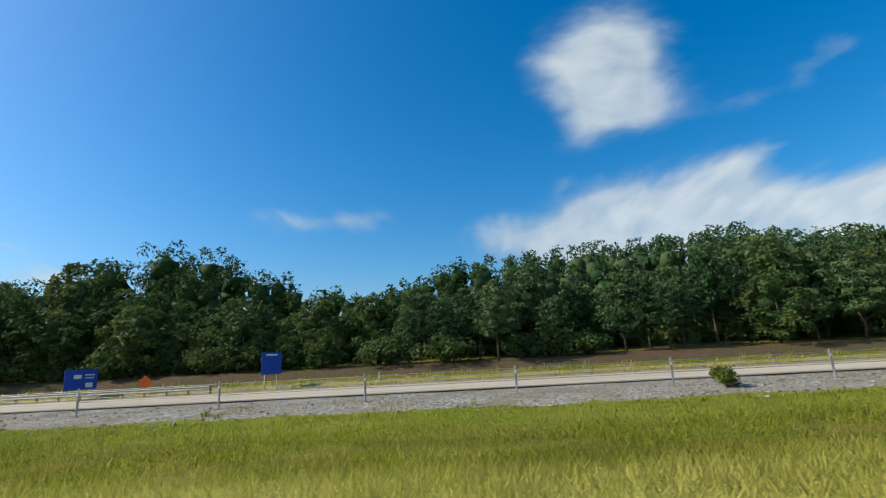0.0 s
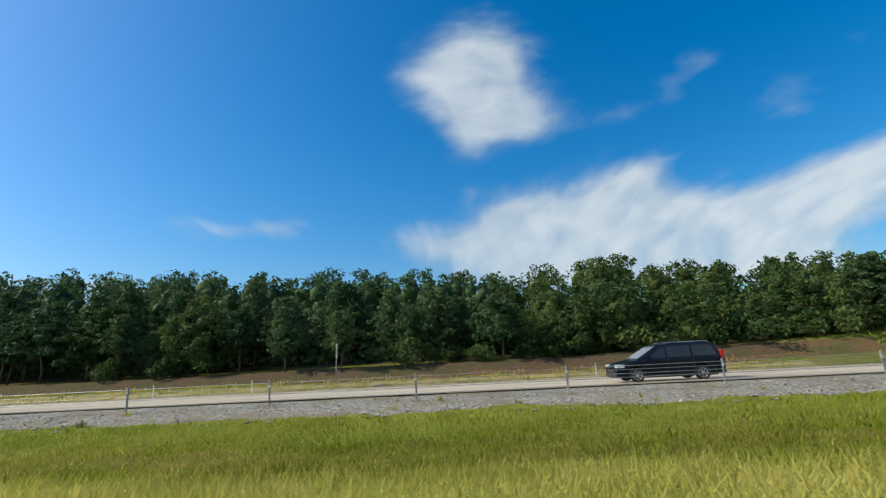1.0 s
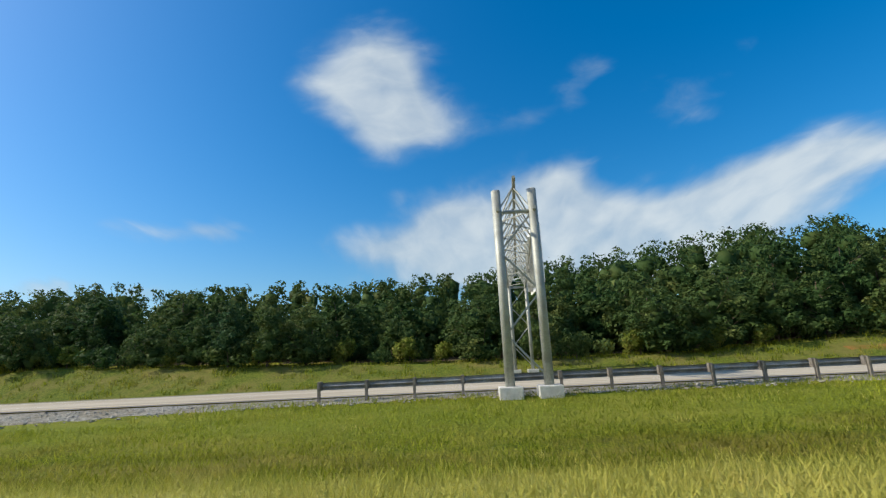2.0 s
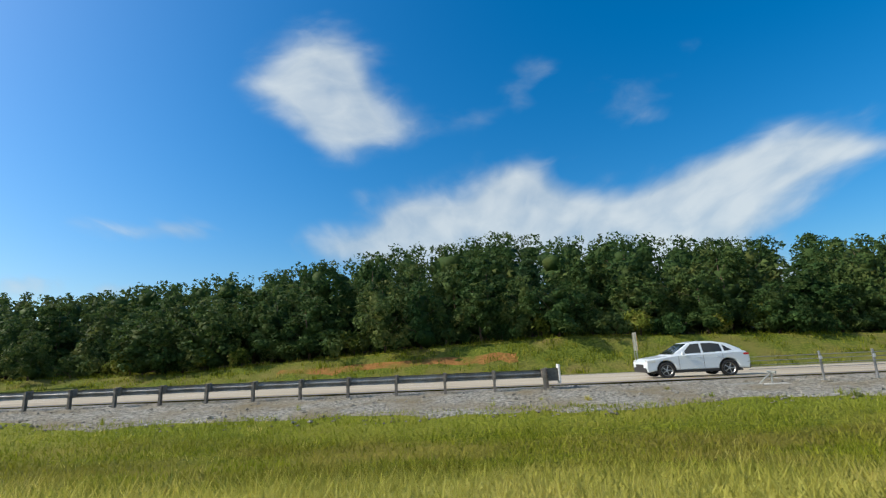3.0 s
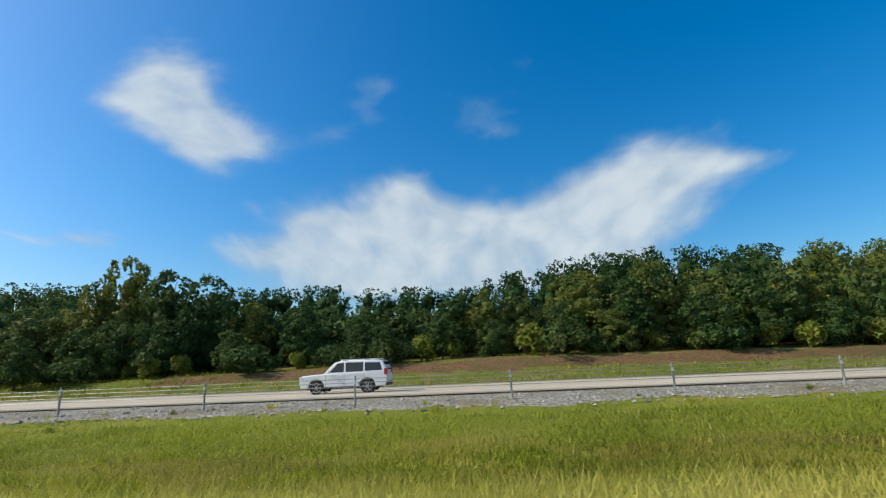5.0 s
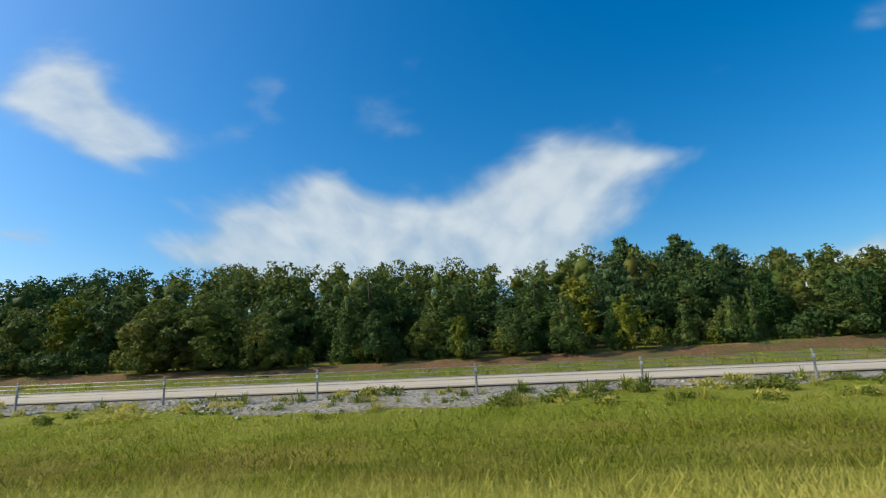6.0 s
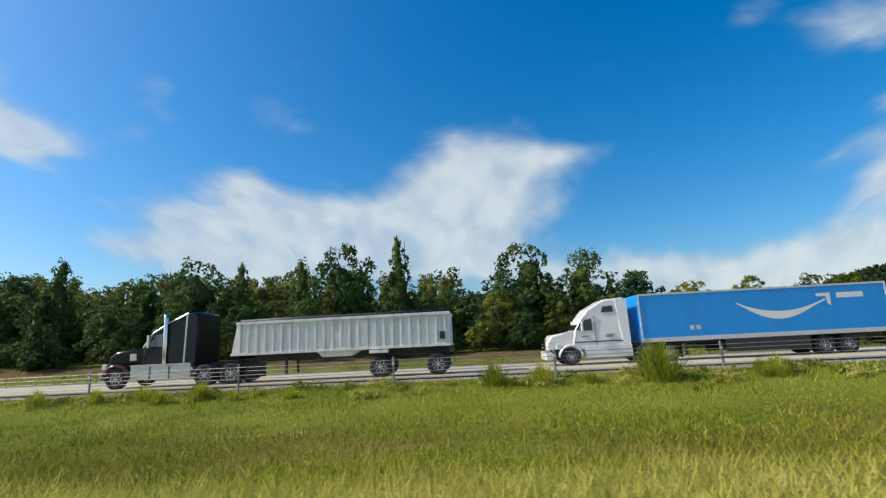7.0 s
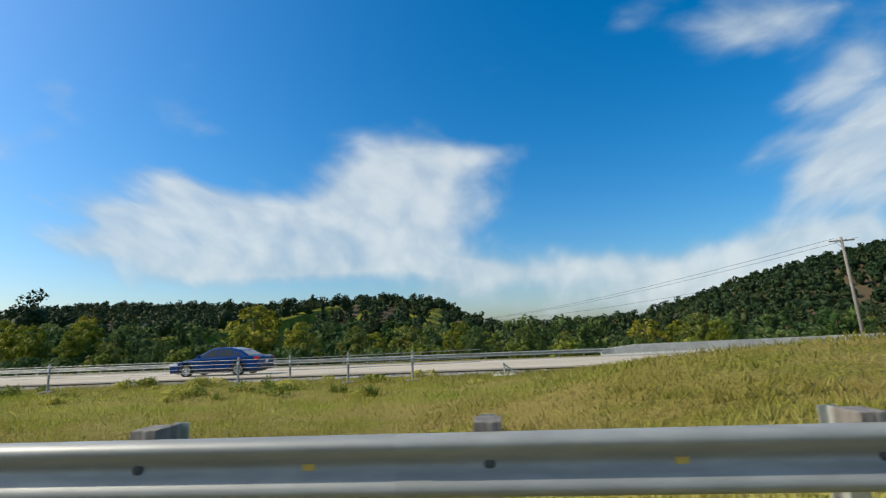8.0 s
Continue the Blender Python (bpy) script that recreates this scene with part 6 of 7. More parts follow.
def tractor(name, label, x, y, paint, tank_mat, long_hood, W=2.5):
    t = empty(name, label, "lorry", m=Matrix.Translation((x, y, road_z(y))) @ Matrix.Scale(1.0 if long_hood else 0.94, 4))
    r = 0.52
    ms = wheel_meshes(r, 0.30, 0.30, 8, ALLOY)
    hw = W / 2
    if long_hood:
        hood = [(0.18, 1.15), (0.22, 1.62), (0.60, 1.86), (2.35, 2.02), (2.35, 1.15)]
        cab = [(2.20, 1.10), (2.35, 2.0), (2.80, 2.72), (3.6, 3.20), (4.55, 3.62), (4.95, 3.66), (5.05, 3.55), (5.05, 1.10)]
        win, wind, fend = [(2.62, 2.02), (3.35, 2.02), (3.35, 2.66), (2.92, 2.60)], ((2.40, 2.06), (2.80, 2.70)), 1.0
        axles = (0.98, 5.55, 6.90)
        back = 5.05
    else:
        hood = [(0.10, 0.95), (0.12, 1.40), (0.45, 1.78), (1.75, 1.98), (1.75, 0.95)]
        cab = [(1.55, 0.90), (1.75, 1.95), (2.20, 2.70), (2.65, 3.22), (3.60, 3.72), (4.75, 3.82), (4.85, 3.70), (4.85, 0.90)]
        win, wind, fend = [(2.05, 1.98), (2.80, 1.98), (2.80, 2.66), (2.38, 2.60)], ((1.80, 2.00), (2.22, 2.68)), 1.0
        axles = (1.45, 5.65, 7.0)
        back = 4.85
    part("hood", prism(hood[::-1], lambda z: hw * (0.62 if long_hood else 0.86), "hood", paint, 0.12), t)
    half = lambda z: hw * 0.94 - 0.10 * max(0.0, (z - 2.4) / 1.2)
    part("cab", prism(cab[::-1], half, "cab", paint, 0.10), t)
    for side in (-1, 1):
        part("side_window", side_panel(win, half, CLEAR_GLASS if long_hood else GLASS, "side_window", 0.012, side), t, "grey side window" if long_hood else "dark side window")
        if not long_hood:
            part("sleeper_window", side_panel([(3.40, 2.98), (4.12, 3.00), (4.08, 3.36), (3.52, 3.32)], half, GLASS, "sleeper_window", 0.012, side), t, "small dark sleeper window")
        fa = [(axles[0] + 0.72 * math.cos(math.pi * (1 - i / 10)), r + 0.70 * math.sin(math.pi * (1 - i / 10))) for i in range(11)]
        fi = [(axles[0] + 0.62 * math.cos(math.pi * i / 10), r + 0.60 * math.sin(math.pi * i / 10)) for i in range(11)]
        fender = prism(fa + fi, 0.20, "fender", FENDER if long_hood else paint, 0.0)
        part("fender", fender, t, m=Matrix.Translation((0, side * (hw - 0.16), 0)))
        part("headlight", box("headlight", (axles[0] - 0.80, axles[0] - 0.55, side * (hw - 0.40), side * (hw - 0.08), 1.0, 1.28), HEADLAMP, 0.05), t, "clear headlight")
        part("wing_mirror", box("wing_mirror", (wind[0][0] + 0.30, wind[0][0] + 0.42, side * (hw + 0.10), side * (hw + 0.28), 1.95, 2.60), paint if not long_hood else CHROME, 0.03), t, "tall wing mirror")
        part("fuel_tank", mesh("fuel_tank", *tube([(2.6, side * (hw - 0.36), 0.80), (2.62, side * (hw - 0.36), 0.80), (axles[1] - 0.75, side * (hw - 0.36), 0.80)], [0.30, 0.33, 0.33], 16), tank_mat, True), t, "round fuel tank")
        part("step_skirt", box("step_skirt", (1.75 if long_hood else 2.25, axles[1] - 0.70, side * (hw - 0.06), side * (hw - 0.02), 0.42, 1.08), tank_mat, 0.015), t, "pale side skirt")
        if long_hood:
            part("fairing_edge", side_panel([(4.42, 1.15), (4.50, 1.15), (4.52, 3.56), (4.44, 3.52)], half, tank_mat, "fairing_edge", 0.02, side), t, "pale vertical fairing edge")
            part("sleeper_extender", side_panel([(4.56, 1.12), (5.02, 1.12), (5.02, 3.50), (4.58, 3.54)], half, EXTENDER, "sleeper_extender", 0.015, side), t, "dark navy sleeper extender")
            part("roof_trim", mesh("roof_trim", *tube([(2.30, side * half(2.0), 1.98), (2.80, side * half(2.7), 2.72), (3.6, side * half(3.2), 3.20), (4.55, side * half(3.6), 3.62)], 0.035, 6), tank_mat), t, "bright roof edge trim")
            part("running_board", box("running_board", (1.75, axles[1] - 0.7, side * (hw - 0.10), side * (hw + 0.01), 1.08, 1.16), tank_mat, 0.01), t)
            part("hood_vent", box("hood_vent", (1.35, 1.70, side * (hw * 0.62) - 0.02, side * (hw * 0.62) + 0.02, 1.38, 1.72), tank_mat, 0.015), t, "pale hood vent")
            part("door_line", side_panel([(3.38, 1.2), (3.40, 1.2), (3.40, 2.75), (3.38, 2.75)], half, DARK_TRIM, "door_line", 0.008, side), t)
            for k in range(2):
                part("tank_gap", box("tank_gap", (2.72 + 1.0 * k, 2.80 + 1.0 * k, side * (hw - 0.03), side * (hw - 0.012), 0.44, 1.06), DARK_TRIM), t)
        else:
            part("door_line", side_panel([(2.96, 1.0), (2.98, 1.0), (2.98, 2.78), (2.96, 2.78)], half, DARK_TRIM, "door_line", 0.008, side), t)
            part("trim_line", side_panel([(1.70, 1.30), (4.80, 1.30), (4.80, 1.36), (1.70, 1.36)], half, DARK_TRIM, "trim_line", 0.010, side), t, "dark trim line")
            part("cab_extender", side_panel([(4.50, 0.95), (4.92, 0.95), (4.92, 3.72), (4.28, 3.72)], half, paint, "cab_extender", 0.05, side), t, "white fairing at the cab's rear edge")
            part("windscreen_corner", side_panel([(1.86, 2.02), (2.00, 2.02), (2.30, 2.62), (2.24, 2.66)], half, GLASS, "windscreen_corner", 0.012, side), t, "dark windscreen corner")
            for bx, bz, bw in ((2.15, 1.62, 0.42), (3.55, 1.66, 0.5), (3.55, 1.56, 0.4)):
                part("text_bar", side_panel([(bx, bz), (bx + bw, bz), (bx + bw, bz + 0.06), (bx, bz + 0.06)], half, DULL_STEEL, "text_bar", 0.012, side), t)
        if long_hood:
            part("exhaust_stack", mesh("exhaust_stack", *tube([(3.48, side * (hw - 0.02), 1.0), (3.48, side * (hw - 0.02), 1.6), (3.48, side * (hw - 0.02), 3.35), (3.40, side * (hw - 0.02), 3.60)], [0.07, 0.11, 0.11, 0.07], 12), CHROME, True), t, "chrome exhaust stack")
    v = []
    for px, pz in wind:
        v += [(px - 0.02, -half(pz) + 0.12, pz + 0.01), (px - 0.02, half(pz) - 0.12, pz + 0.01)]
    part("windscreen", mesh("windscreen", v + [(a + 0.06, b, c - 0.03) for a, b, c in v], [(0, 1, 3, 2), (4, 6, 7, 5), (0, 4, 5, 1), (1, 5, 7, 3), (3, 7, 6, 2), (2, 6, 4, 0)], GLASS), t, "sloping glass")
    part("bumper", box("bumper", (0.0, 0.40, -hw + 0.05, hw - 0.05, 0.38, 0.85), CHROME if long_hood else paint, 0.06), t)
    part("grille", box("grille", (0.12 if long_hood else 0.06, 0.22, -0.55, 0.55, 0.90, 1.60), CHROME, 0.04), t, "upright chrome grille")
    part("frame_rail", box("frame_rail", (0.5, axles[2] + 0.75, -0.45, 0.45, 0.80, 1.02), DARK_TRIM), t)
    part("fifth_wheel", box("fifth_wheel", (axles[1] + 0.2, axles[2] + 0.1, -0.5, 0.5, 1.03, 1.14), DARK_TRIM, 0.02), t)
    big_wheel(t, ms, axles[0], W, r, False)
    for a in axles[1:]:
        big_wheel(t, ms, a, W, r, True)
    part("mudflap", box("mudflap", (axles[2] + 0.72, axles[2] + 0.74, -hw + 0.05, hw - 0.05, 0.22, 0.95), DARK_TRIM), t)
    return t


def dump_trailer(x, y):
    """Ribbed pale aluminium tub with sloping ends and a rolled tarpaulin on top."""
    t = empty("dump_trailer", "pale ribbed aluminium dump trailer with a dark rolled tarpaulin", "trailer", m=Matrix.Translation((x, y, road_z(y))))
    alu = surface("pale_aluminium", (0.72, 0.72, 0.69), (0.82, 0.82, 0.79), (0.58, 0.57, 0.53), 10, 1.2, 0.5, 0.1, stretch=(3, 1, 0.5))
    hw, L, z0, z1 = 1.24, 10.9, 1.42, 2.98
    part("tub", prism([(0.0, z0 + 0.05), (0.28, z1), (L, z1), (L, z0 - 0.02), (0.0, z0 - 0.02)][::-1], hw - 0.06, "tub", alu, 0.02, False), t)
    rib = box("rib", (-0.05, 0.05, -0.035, 0.035, z0 + 0.02, z1 - 0.12), alu, 0.012)
    for side in (-1, 1):
        for i in range(25):
            part("rib", rib, t, m=Matrix.Translation((0.42 + i * 0.427, side * (hw - 0.03), 0)))
        part("top_rail", box("top_rail", (0.25, L + 0.03, side * hw - 0.05, side * hw + 0.05, z1 - 0.12, z1 + 0.02), alu, 0.015), t)
        part("bottom_rail", box("bottom_rail", (0.0, L + 0.03, side * hw - 0.05, side * hw + 0.05, z0 - 0.06, z0 + 0.06), alu, 0.015), t)
        part("mudguard", box("mudguard", (7.0, 7.9, side * hw - 0.30, side * hw + 0.02, z0 - 0.25, z0 - 0.10), alu, 0.02), t)
    part("tarpaulin", mesh("tarpaulin", *tube([(0.3, -0.9, z1 + 0.06), (3.5, -0.92, z1 + 0.08), (7, -0.88, z1 + 0.07), (L - 0.1, -0.92, z1 + 0.07)], 0.10, 8), DARK_TRIM, True), t, "dark rolled tarpaulin")
    part("cover", box("cover", (0.3, L - 0.05, -1.1, 1.1, z1 - 0.02, z1 + 0.05), DARK_TRIM, 0.02), t)
    part("frame_rail", box("frame_rail", (0.9, L - 0.1, -0.5, 0.5, 1.02, z0 - 0.03), DARK_TRIM), t)
    part("keel", prism([(4.2, z0), (4.6, z0 - 0.32), (6.0, z0 - 0.32), (6.6, z0)][::-1], 1.1, "keel", alu, 0.02, False), t)
    for side in (-1, 1):
        part("landing_leg", box("landing_leg", (2.6, 2.72, side * 0.8 - 0.06, side * 0.8 + 0.06, 0.35, z0 - 0.02), DARK_TRIM, 0.01), t)
        part("taillight", box("taillight", (L + 0.02, L + 0.05, side * 0.95 - 0.1, side * 0.95 + 0.1, 1.1, 1.22), TAILLAMP, 0.01), t, "red taillight")
    part("text_bar", box("text_bar", (5.2, 5.55, -hw + 0.02, -hw + 0.028, 1.95, 2.25), WHITE), t)
    part("toolbox", box("toolbox", (L - 0.5, L - 0.25, -hw - 0.07, -hw + 0.05, 1.7, 2.05), DARK_TRIM, 0.02), t)
    ms = wheel_meshes(0.52, 0.30, 0.30, 8, ALLOY)
    for a in (7.45, 10.25):
        big_wheel(t, ms, a, 2.5, 0.52, True)
    return t


def box_trailer(x, y):
    """Long blue van trailer with white fittings and a plain white curved band."""
    t = empty("box_trailer", "long bright blue box trailer with a white curved band", "trailer", m=Matrix.Translation((x, y, road_z(y))) @ Matrix.Scale(0.94, 4))
    blue = surface("bright_blue_trailer_paint", (0.003, 0.270, 0.720), (0.004, 0.290, 0.770), (0.004, 0.250, 0.690), 3, 0.6, 0.5, coat=0.3)
    pale = surface("pale_aluminium_rail", (0.55, 0.56, 0.57), (0.66, 0.67, 0.68), None, 10, 1, 0.4, 0.4)
    hw, L, z0, z1 = 1.29, 13.8, 1.12, 3.90
    part("box", box("box", (0, L, -hw, hw, z0 + 0.12, z1), blue, 0.03), t)
    for side in (-1, 1):
        part("top_rail", box("top_rail", (0, L, side * hw - 0.02, side * hw + 0.02, z1 - 0.10, z1 + 0.01), pale, 0.008), t)
        part("bottom_rail", box("bottom_rail", (0, L, side * hw - 0.02, side * hw + 0.03, z0, z0 + 0.24), pale, 0.008), t, "pale lower rail")
        part("side_skirt", box("side_skirt", (4.6, 9.2, side * (hw - 0.03), side * hw, 0.40, z0), DARK_TRIM), t, "dark aerodynamic side skirt")
        for xx in (0.03, L - 0.06):
            part("corner_post", box("corner_post", (xx - 0.03, xx + 0.05, side * hw - 0.04, side * hw + 0.025, z0, z1), pale, 0.01), t)
        part("landing_leg", box("landing_leg", (2.5, 2.62, side * 0.85 - 0.06, side * 0.85 + 0.06, 0.30, z0), DARK_TRIM, 0.01), t)
        # curved white band
        n, y = 24, side * (hw + 0.006)
        up, lo = [], []
        for i in range(n + 1):
            f = i / n
            px, sag = 5.5 + 4.9 * f, -4 * 0.70 * f * (1 - f)
            th = 0.06 + 0.36 * math.sin(math.pi * min(1, f * 1.12)) ** 1.2 + 0.05 * f
            up.append((px, y, 3.12 + sag * 0.85))
            lo.append((px, y, 3.12 + sag * 0.85 - th))
        part("curved_band", mesh("curved_band", up + lo, [(i, i + 1, n + 2 + i, n + 1 + i) if side > 0 else (i, n + 1 + i, n + 2 + i, i + 1) for i in range(n)], WHITE), t, "white curved band")
        hook = [(9.95, 3.40), (10.72, 3.42), (10.68, 2.70), (10.50, 2.82), (10.46, 3.22), (9.95, 3.24)]
        part("band_tip", mesh("band_tip", [(px, y, pz) for px, pz in hook], [tuple(range(len(hook)))], WHITE), t, "white hooked band tip")
        part("text_bar", mesh("text_bar", [(11.05, y, 3.10), (12.5, y, 3.10), (12.5, y, 3.40), (11.05, y, 3.40)], [(0, 1, 2, 3)], WHITE), t)
        for k in range(2):
            part("placard", box("placard", (2.75 + k * 0.36, 3.0 + k * 0.36, y - 0.004 * side, y + 0.004 * side, 1.72, 1.97), pale), t, "small grey placard")
    part("front_wall", box("front_wall", (-0.03, 0.0, -hw + 0.06, hw - 0.06, z0, z1 - 0.05), blue), t)
    part("frame_rail", box("frame_rail", (0.5, L - 0.2, -0.55, 0.55, 0.95, z0 + 0.12), DARK_TRIM), t)
    part("underride_bar", box("underride_bar", (L - 0.10, L, -1.0, 1.0, 0.45, 0.55), DARK_TRIM, 0.01), t)
    ms = wheel_meshes(0.52, 0.30, 0.30, 8, ALLOY)
    for a in (10.0, 11.3):
        big_wheel(t, ms, a, 2.5, 0.52, True)
    return t


LORRY_Y = 25.3
tractor("semi_tractor", "black long-nosed semi tractor with chrome stacks", 572.7, LORRY_Y, car_paint("black_lorry_paint", (0.004, 0.008, 0.011)), surface("polished_tank", (0.55, 0.57, 0.58), (0.68, 0.70, 0.71), None, 8, 1, 0.3, 0.7), True)
dump_trailer(579.6, LORRY_Y)
tractor("semi_tractor", "white aerodynamic semi tractor with a high sleeper cab", 595.5, 28.9, car_paint("white_lorry_paint", (0.70, 0.71, 0.70)), surface("white_skirt", (0.66, 0.67, 0.66), (0.72, 0.73, 0.72), None, 8, 1, 0.4), False)
box_trailer(600.7, 28.9)

# ---- stones on the gravel ----
def gravel_stones(x0, x1, n, seed):
    """Loose broken stones, each a flattened eight-sided lump."""
    r = np.random.default_rng(seed)
    unit = np.array([(1, 0, 0), (0, 1, 0), (-1, 0, 0), (0, -1, 0), (0, 0, 1), (0, 0, -1)], float)
    tri = np.array([(0, 1, 4), (1, 2, 4), (2, 3, 4), (3, 0, 4), (1, 0, 5), (2, 1, 5), (3, 2, 5), (0, 3, 5)])
    x = x0 + (x1 - x0) * r.random(n)
    lo = np.interp(x, [a for a, b in GRAVEL_EDGE], [b for a, b in GRAVEL_EDGE])
    y = lo - 0.5 + (21.2 - lo) * r.random(n)
    size = 0.022 + 0.075 * r.random(n) ** 3
    v = unit[None] * (1 + 0.35 * r.normal(size=(n, 6, 1))) * size[:, None, None] * np.array([1.3, 1.0, 0.6])
    a = r.random(n) * 6.283
    c, q = np.cos(a)[:, None], np.sin(a)[:, None]
    v = np.stack([v[..., 0] * c - v[..., 1] * q, v[..., 0] * q + v[..., 1] * c, v[..., 2]], -1)
    z = np.array([bumpy_z(p, w) for p, w in zip(x, y)]) + 0.035
    v += np.stack([x, y, z], 1)[:, None, :]
    me = quads("gravel_stones", v[:, tri].reshape(-1, 3, 3), STONE)
    tagged(link(new("gravel_stones", me)), "loose pale broken stones on the gravel verge", "stones", kind="stuff")


STONE = foliage("broken_limestone", (0.12, 0.112, 0.092), (0.40, 0.38, 0.33), (0.28, 0.235, 0.155), 0.0, 0.8, 0.0)
for i in range(6):
    gravel_stones(-40 + 90 * i, 50 + 90 * i, 2600, 950 + i)

# ---- grass and weeds ----
def blades(r, x0, x1, y0, y1, n, h0, h1, zf, lean=0.5, width=0.016, clump=0.0):
    x, y = x0 + (x1 - x0) * r.random(n), y0 + (y1 - y0) * r.random(n)
    if clump:
        k = max(1, n // 14)
        cx, cy = x[:k], y[:k]
        j = r.integers(k, size=n)
        x, y = cx[j] + r.normal(size=n) * clump, np.clip(cy[j] + r.normal(size=n) * clump, y0, y1)
    z = np.array([zf(a, b) for a, b in zip(x, y)]) - 0.02
    h = h0 + (h1 - h0) * r.random(n) ** 1.6
    a = r.random(n) * 6.283
    w = width * (0.7 + 0.8 * r.random(n))
    base = np.stack([x, y, z], 1)
    side = np.stack([np.cos(a) * w, np.sin(a) * w, np.zeros(n)], 1)
    b = r.random(n) * 6.283
    tip = base + np.stack([np.cos(b) * h * lean * r.random(n), np.sin(b) * h * lean * r.random(n), h], 1)
    return np.stack([base - side, base + side, tip], 1)


def grass_meshes(seed, x0, x1, wide, zf):
    r = np.random.default_rng(seed)
    far = 20.4 if wide else 16.4
    k = (x1 - x0) / 12.0
    green = np.concatenate([blades(r, x0, x1, 3.1, 9.0, int(15000 * k), 0.07, 0.27, zf, 1.15, 0.012, 0.30),
                            blades(r, x0, x1, 9.0, far, int((10000 if not wide else 14000) * k), 0.06, 0.22, zf, 1.1, 0.015, 0.40)])
    dry = np.concatenate([blades(r, x0, x1, 3.0, 5.2, int(1200 * k), 0.08, 0.28, zf, 0.8, 0.009, 0.22), blades(r, x0, x1, 5.0, 8.0, int(5200 * k), 0.08, 0.34, zf, 1.1, 0.009, 0.38),
                          blades(r, x0, x1, 7.6, far, int(340 * k), 0.08, 0.22, zf, 0.8, 0.014, 0.2)])
    return quads("grass", green, BLADE), quads("dry_grass", dry, DRY_BLADE)


flat_zf = lambda x, y: ground_z(100.0, y)
tiles = {w: [grass_meshes(400 + i + (50 if w else 0), 0.0, 12.0, w, flat_zf) for i in range(3)] for w in (False, True)}
for i in range(-4, 62):
    x = i * 12.0
    if x >= 684:
        pair, m = grass_meshes(500 + i, x, x + 12.0, True, ground_z), Matrix()
    else:
        pair, m = tiles[x >= 505 or 190 < x < 225][int(rng.integers(3))], Matrix.Translation((x, 0, 0))
    tagged(link(new("grass", pair[0]), m), "mown green grass of the median", "grass", kind="stuff")
    tagged(link(new("dry_grass", pair[1]), m), "straw-coloured seeding grass along the shoulder", "grass", kind="stuff")


def verge_grass(x0, x1, y0, y1, n, seed, mat=BLADE):
    r = np.random.default_rng(seed)
    me = quads("verge_grass", blades(r, x0, x1, y0, y1, n, 0.15, 0.55, ground_z, 0.6, 0.045, 0.3), mat)
    tagged(link(new("verge_grass", me)), "rough green grass on the far bank", "grass", kind="stuff")


verge_grass(150, 265, 41.0, 48.5, 9000, 601)
verge_grass(255, 372, 40.0, 48.5, 9000, 602)
verge_grass(-80, 140, 39.4, 43.5, 7000, 603, DRY_BLADE)
verge_grass(372, 640, 39.4, 43.5, 8000, 604)


def reed_clump(seed, h, w, n):
    """Arching blades from one crown, the middle ones tallest."""
    r = np.random.default_rng(seed)
    a, d = r.random(n) * 6.283, r.random(n) ** 0.7
    base = np.stack([np.cos(a) * d * w * 0.30, np.sin(a) * d * w * 0.30, np.full(n, -0.05)], 1)
    b = a + r.normal(size=n) * 0.7
    out, hh = w * (0.06 + 0.36 * r.random(n) * (0.4 + d)), h * (1.0 - 0.45 * d) * (0.45 + 0.6 * r.random(n))
    way = np.stack([np.cos(b), np.sin(b), np.zeros(n)], 1)
    up = np.array([0, 0, 1.0])
    p1 = base + way * (out * 0.25)[:, None] + up * (hh * 0.55)[:, None]
    p2 = base + way * (out * 0.65)[:, None] + up * (hh * 0.92)[:, None]
    tip = base + way * (out * 1.25)[:, None] + up * (hh * (0.85 + 0.2 * r.random(n)))[:, None]
    s = np.stack([-np.sin(b), np.cos(b), np.zeros(n)], 1) * (0.006 + 0.007 * r.random(n))[:, None]
    return np.stack([base - s, base + s, p1 + s, p1 - s], 1), np.stack([p1 - s, p1 + s, p2 + s * 0.8, p2 - s * 0.8], 1), np.stack([p2 - s * 0.8, p2 + s * 0.8, tip + s * 0.1, tip - s * 0.1], 1)


def clump_thing(name, seed, h, w, n, mat, label):
    q = reed_clump(seed, h, w, n)
    return tagged(link(new(name, quads(name, np.concatenate(q), mat))), label, "grass clump", "clumps on the verge")


def put_clump(base, x, y, k):
    t = copy_thing(base, at(x, y, ground_z(x, y), float(rng.random() * 360)))
    t.scale = (S * k, S * k, S * k)


tall = clump_thing("reed_clump", 701, 1.0, 1.25, 330, REED, "tall bright green reed clump by the barrier")
tuft = clump_thing("weed_tuft", 702, 0.45, 0.6, 60, WEED_LEAF, "small green weed tuft in the gravel")
straw = clump_thing("weed_tuft", 703, 0.40, 0.65, 60, DRY_BLADE, "dry straw-coloured weed tuft in the gravel")
for o, x in ((tall, -50), (tuft, -52), (straw, -54)):
    o.matrix_basis = WORLD @ Matrix.Translation((x, 18.5, ground_z(x, 18.5)))
for x, y, k in ((598.0, 18.3, 1.75), (594.0, 18.4, 1.0), (592.3, 18.5, 1.1), (547.8, 18.4, 1.25), (555.5, 18.7, 0.6), (508.6, 18.5, 1.1), (506.0, 19.4, 0.5), (616.0, 18.4, 0.9), (575, 18.4, 0.8), (529.5, 18.6, 0.7), (537, 18.3, 0.6)):
    put_clump(tall, x, y, k)
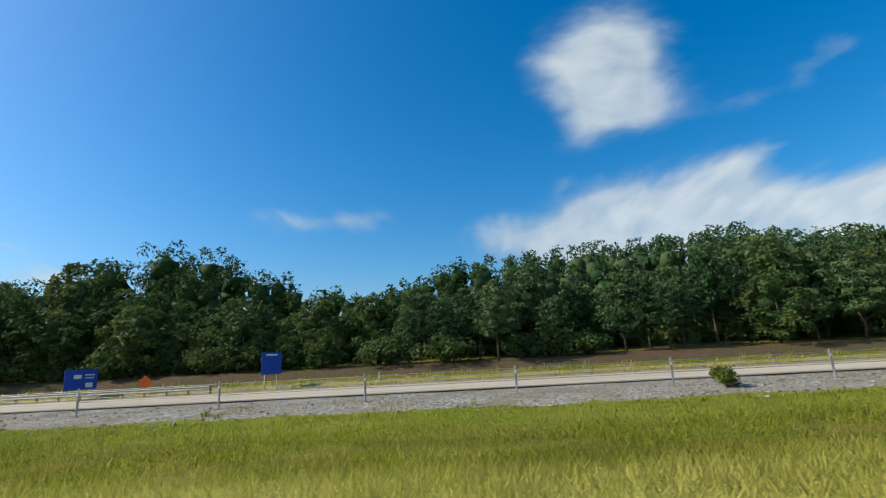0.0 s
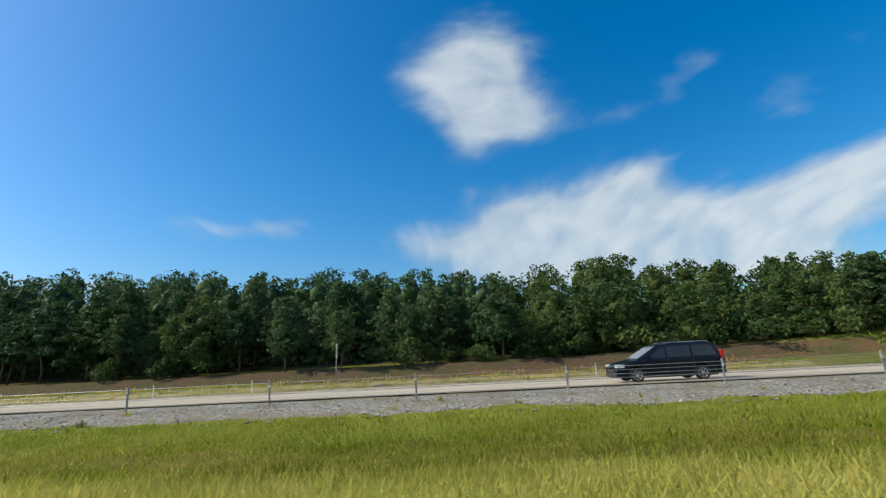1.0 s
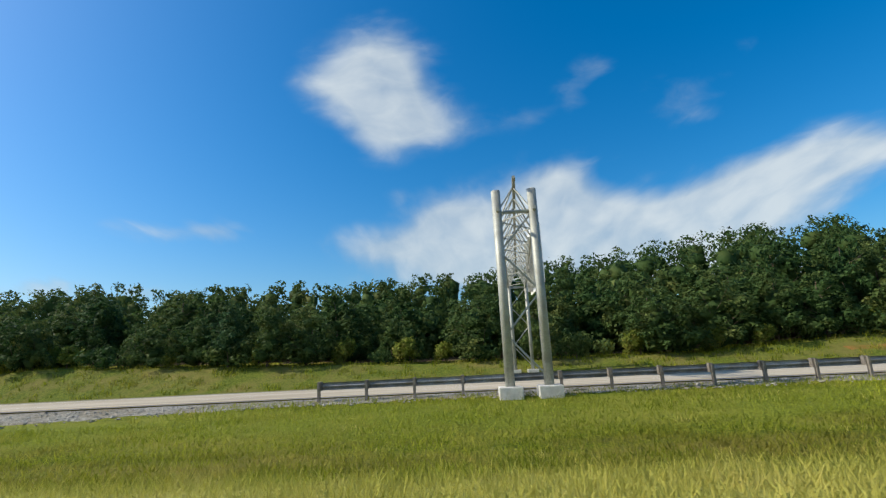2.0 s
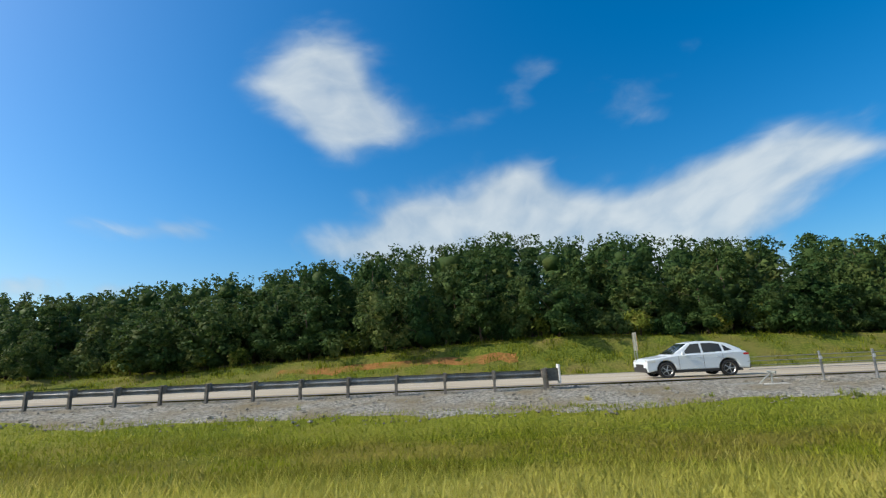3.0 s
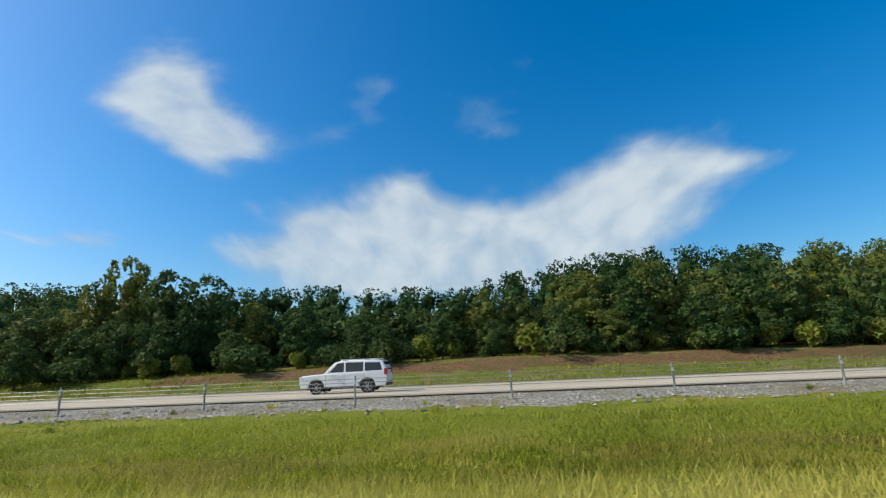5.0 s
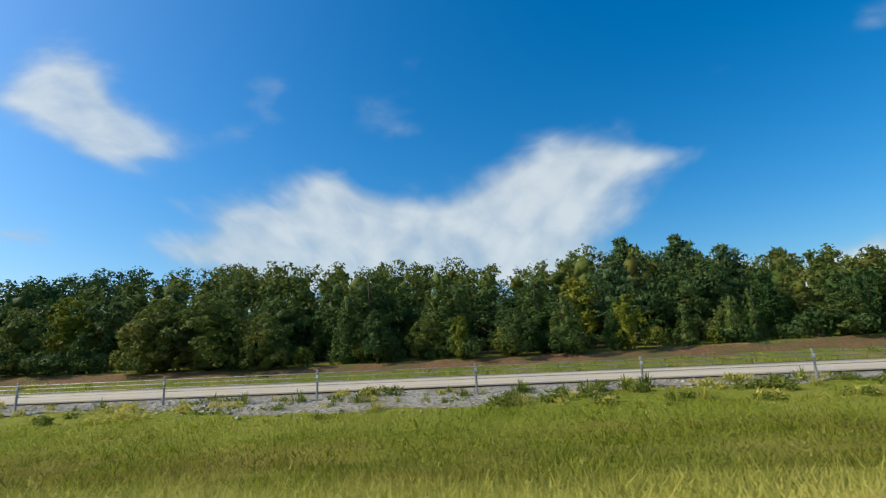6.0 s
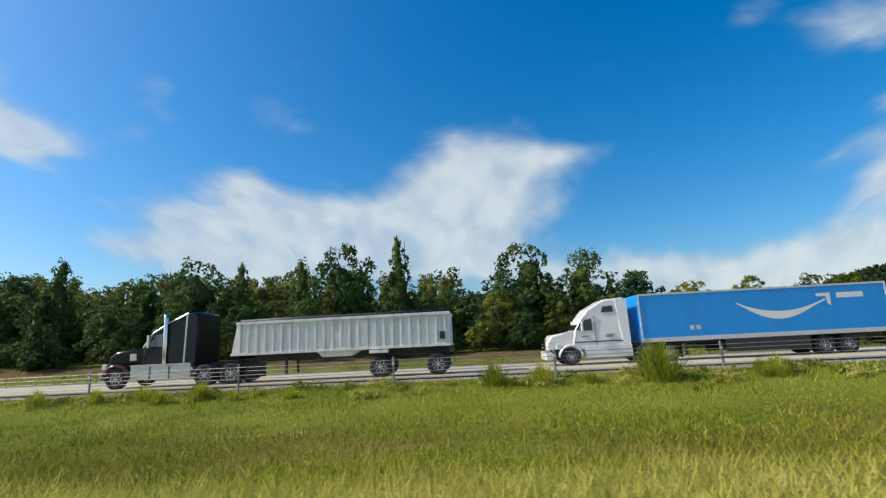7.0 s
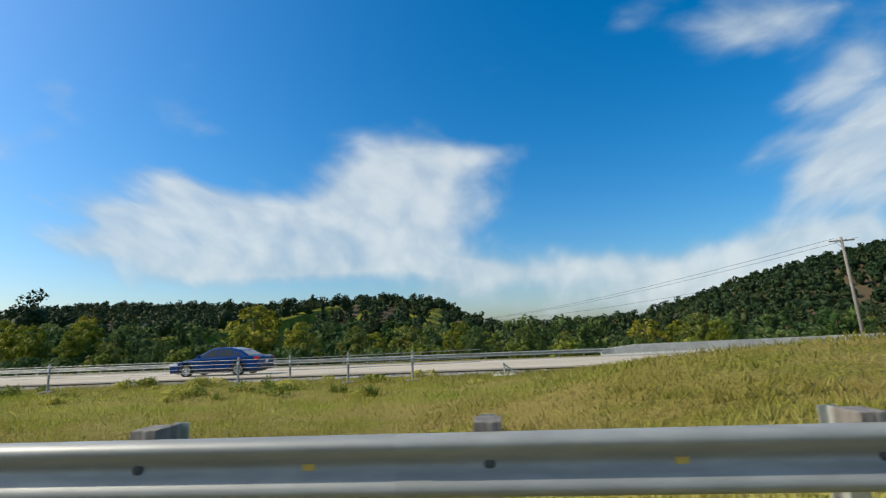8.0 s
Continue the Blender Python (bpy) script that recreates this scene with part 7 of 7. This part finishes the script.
# the ragged edge where the grass creeps into the gravel
edge = []
for i in range(680):
    x = -40 + 560 * float(rng.random())
    y = (18.8 if 192 < x < 232 else 16.3 if x < 330 else (17.4 if x < 430 else 18.3)) + 0.8 * float(rng.normal())
    k = (0.25 if x < 315 else 0.40) + 0.6 * float(rng.random()) ** 2
    edge.append(np.concatenate(reed_clump(800 + i, 0.45, 0.6, 20)) * k + np.array([x, y, ground_z(x, y) + 0.03]))
tagged(link(new("edge_weeds", quads("edge_weeds", np.concatenate(edge), BLADE))), "low green weeds along the edge of the gravel", "weeds", kind="stuff")
for i in range(120):
    x = -30 + 730 * float(rng.random())
    if 197 < x < 262 and rng.random() < 0.4:
        continue
    y = 15.8 + 4.6 * float(rng.random())
    put_clump(tuft if rng.random() < 0.62 else straw, x, y, 0.35 + 0.7 * float(rng.random()))
for i in range(80):
    x = 540 + 110 * float(rng.random())
    put_clump((tall, tuft, straw)[i % 3], x, 17.6 + 1.6 * float(rng.random()), (0.35 if i % 3 == 0 else 0.8) + 0.5 * float(rng.random()))
for i in range(90):
    x = 430 + 80 * float(rng.random()) if i < 55 else 600 + 95 * float(rng.random())
    put_clump(tuft if rng.random() < 0.6 else straw, x, 16.6 + 3.6 * float(rng.random()), 0.7 + 0.9 * float(rng.random()))
for x, y, w, h in ((9.2, 18.3, 1.3, 0.8), (508.6, 18.2, 1.2, 0.9), (222.0, 19.6, 0.6, 0.7), (225.0, 19.5, 0.5, 0.6)):
    plant("shrub", x, y, h, wide=w / h * 0.75, pick=1)


def weed_mounds(name, label, x0, x1, y0, y1, n, seed, mat):
    """Low bushy weeds, each a mound of small leaves and stalks."""
    r = np.random.default_rng(seed)
    lobes = []
    for i in range(n):
        x, y, w = x0 + (x1 - x0) * r.random(), y0 + (y1 - y0) * r.random(), 0.22 + 0.4 * r.random() ** 1.5
        for j in range(3):
            lobes.append((x + r.normal() * w * 0.7, y + r.normal() * w * 0.4, ground_z(x, y) + w * 0.22, w * 0.7, w * 0.55, w * 0.42))
    me = quads(name, leaf_quads(r, lobes, n * 150, 0.075, 0.4, -0.5, 0.5), mat)
    tagged(link(new(name, me)), label, "weeds", kind="stuff")


weed_mounds("green_weeds", "low olive green weeds overgrowing the gravel", 432, 520, 16.2, 20.4, 110, 901, WEED_LEAF)
weed_mounds("dry_weeds", "low straw-brown weeds overgrowing the gravel", 432, 520, 16.2, 20.4, 80, 902, DRY_BLADE)
weed_mounds("green_weeds", "low green weeds below the cable barrier", 520, 700, 17.2, 20.6, 110, 903, WEED_LEAF)
weed_mounds("dry_weeds", "brown dry weeds below the cable barrier", 560, 700, 16.6, 20.6, 100, 904, DRY_BLADE)
weed_mounds("red_weeds", "reddish dry weeds at the edge of the gravel", 330, 350, 15.9, 16.7, 9, 905, RUST_WEED)
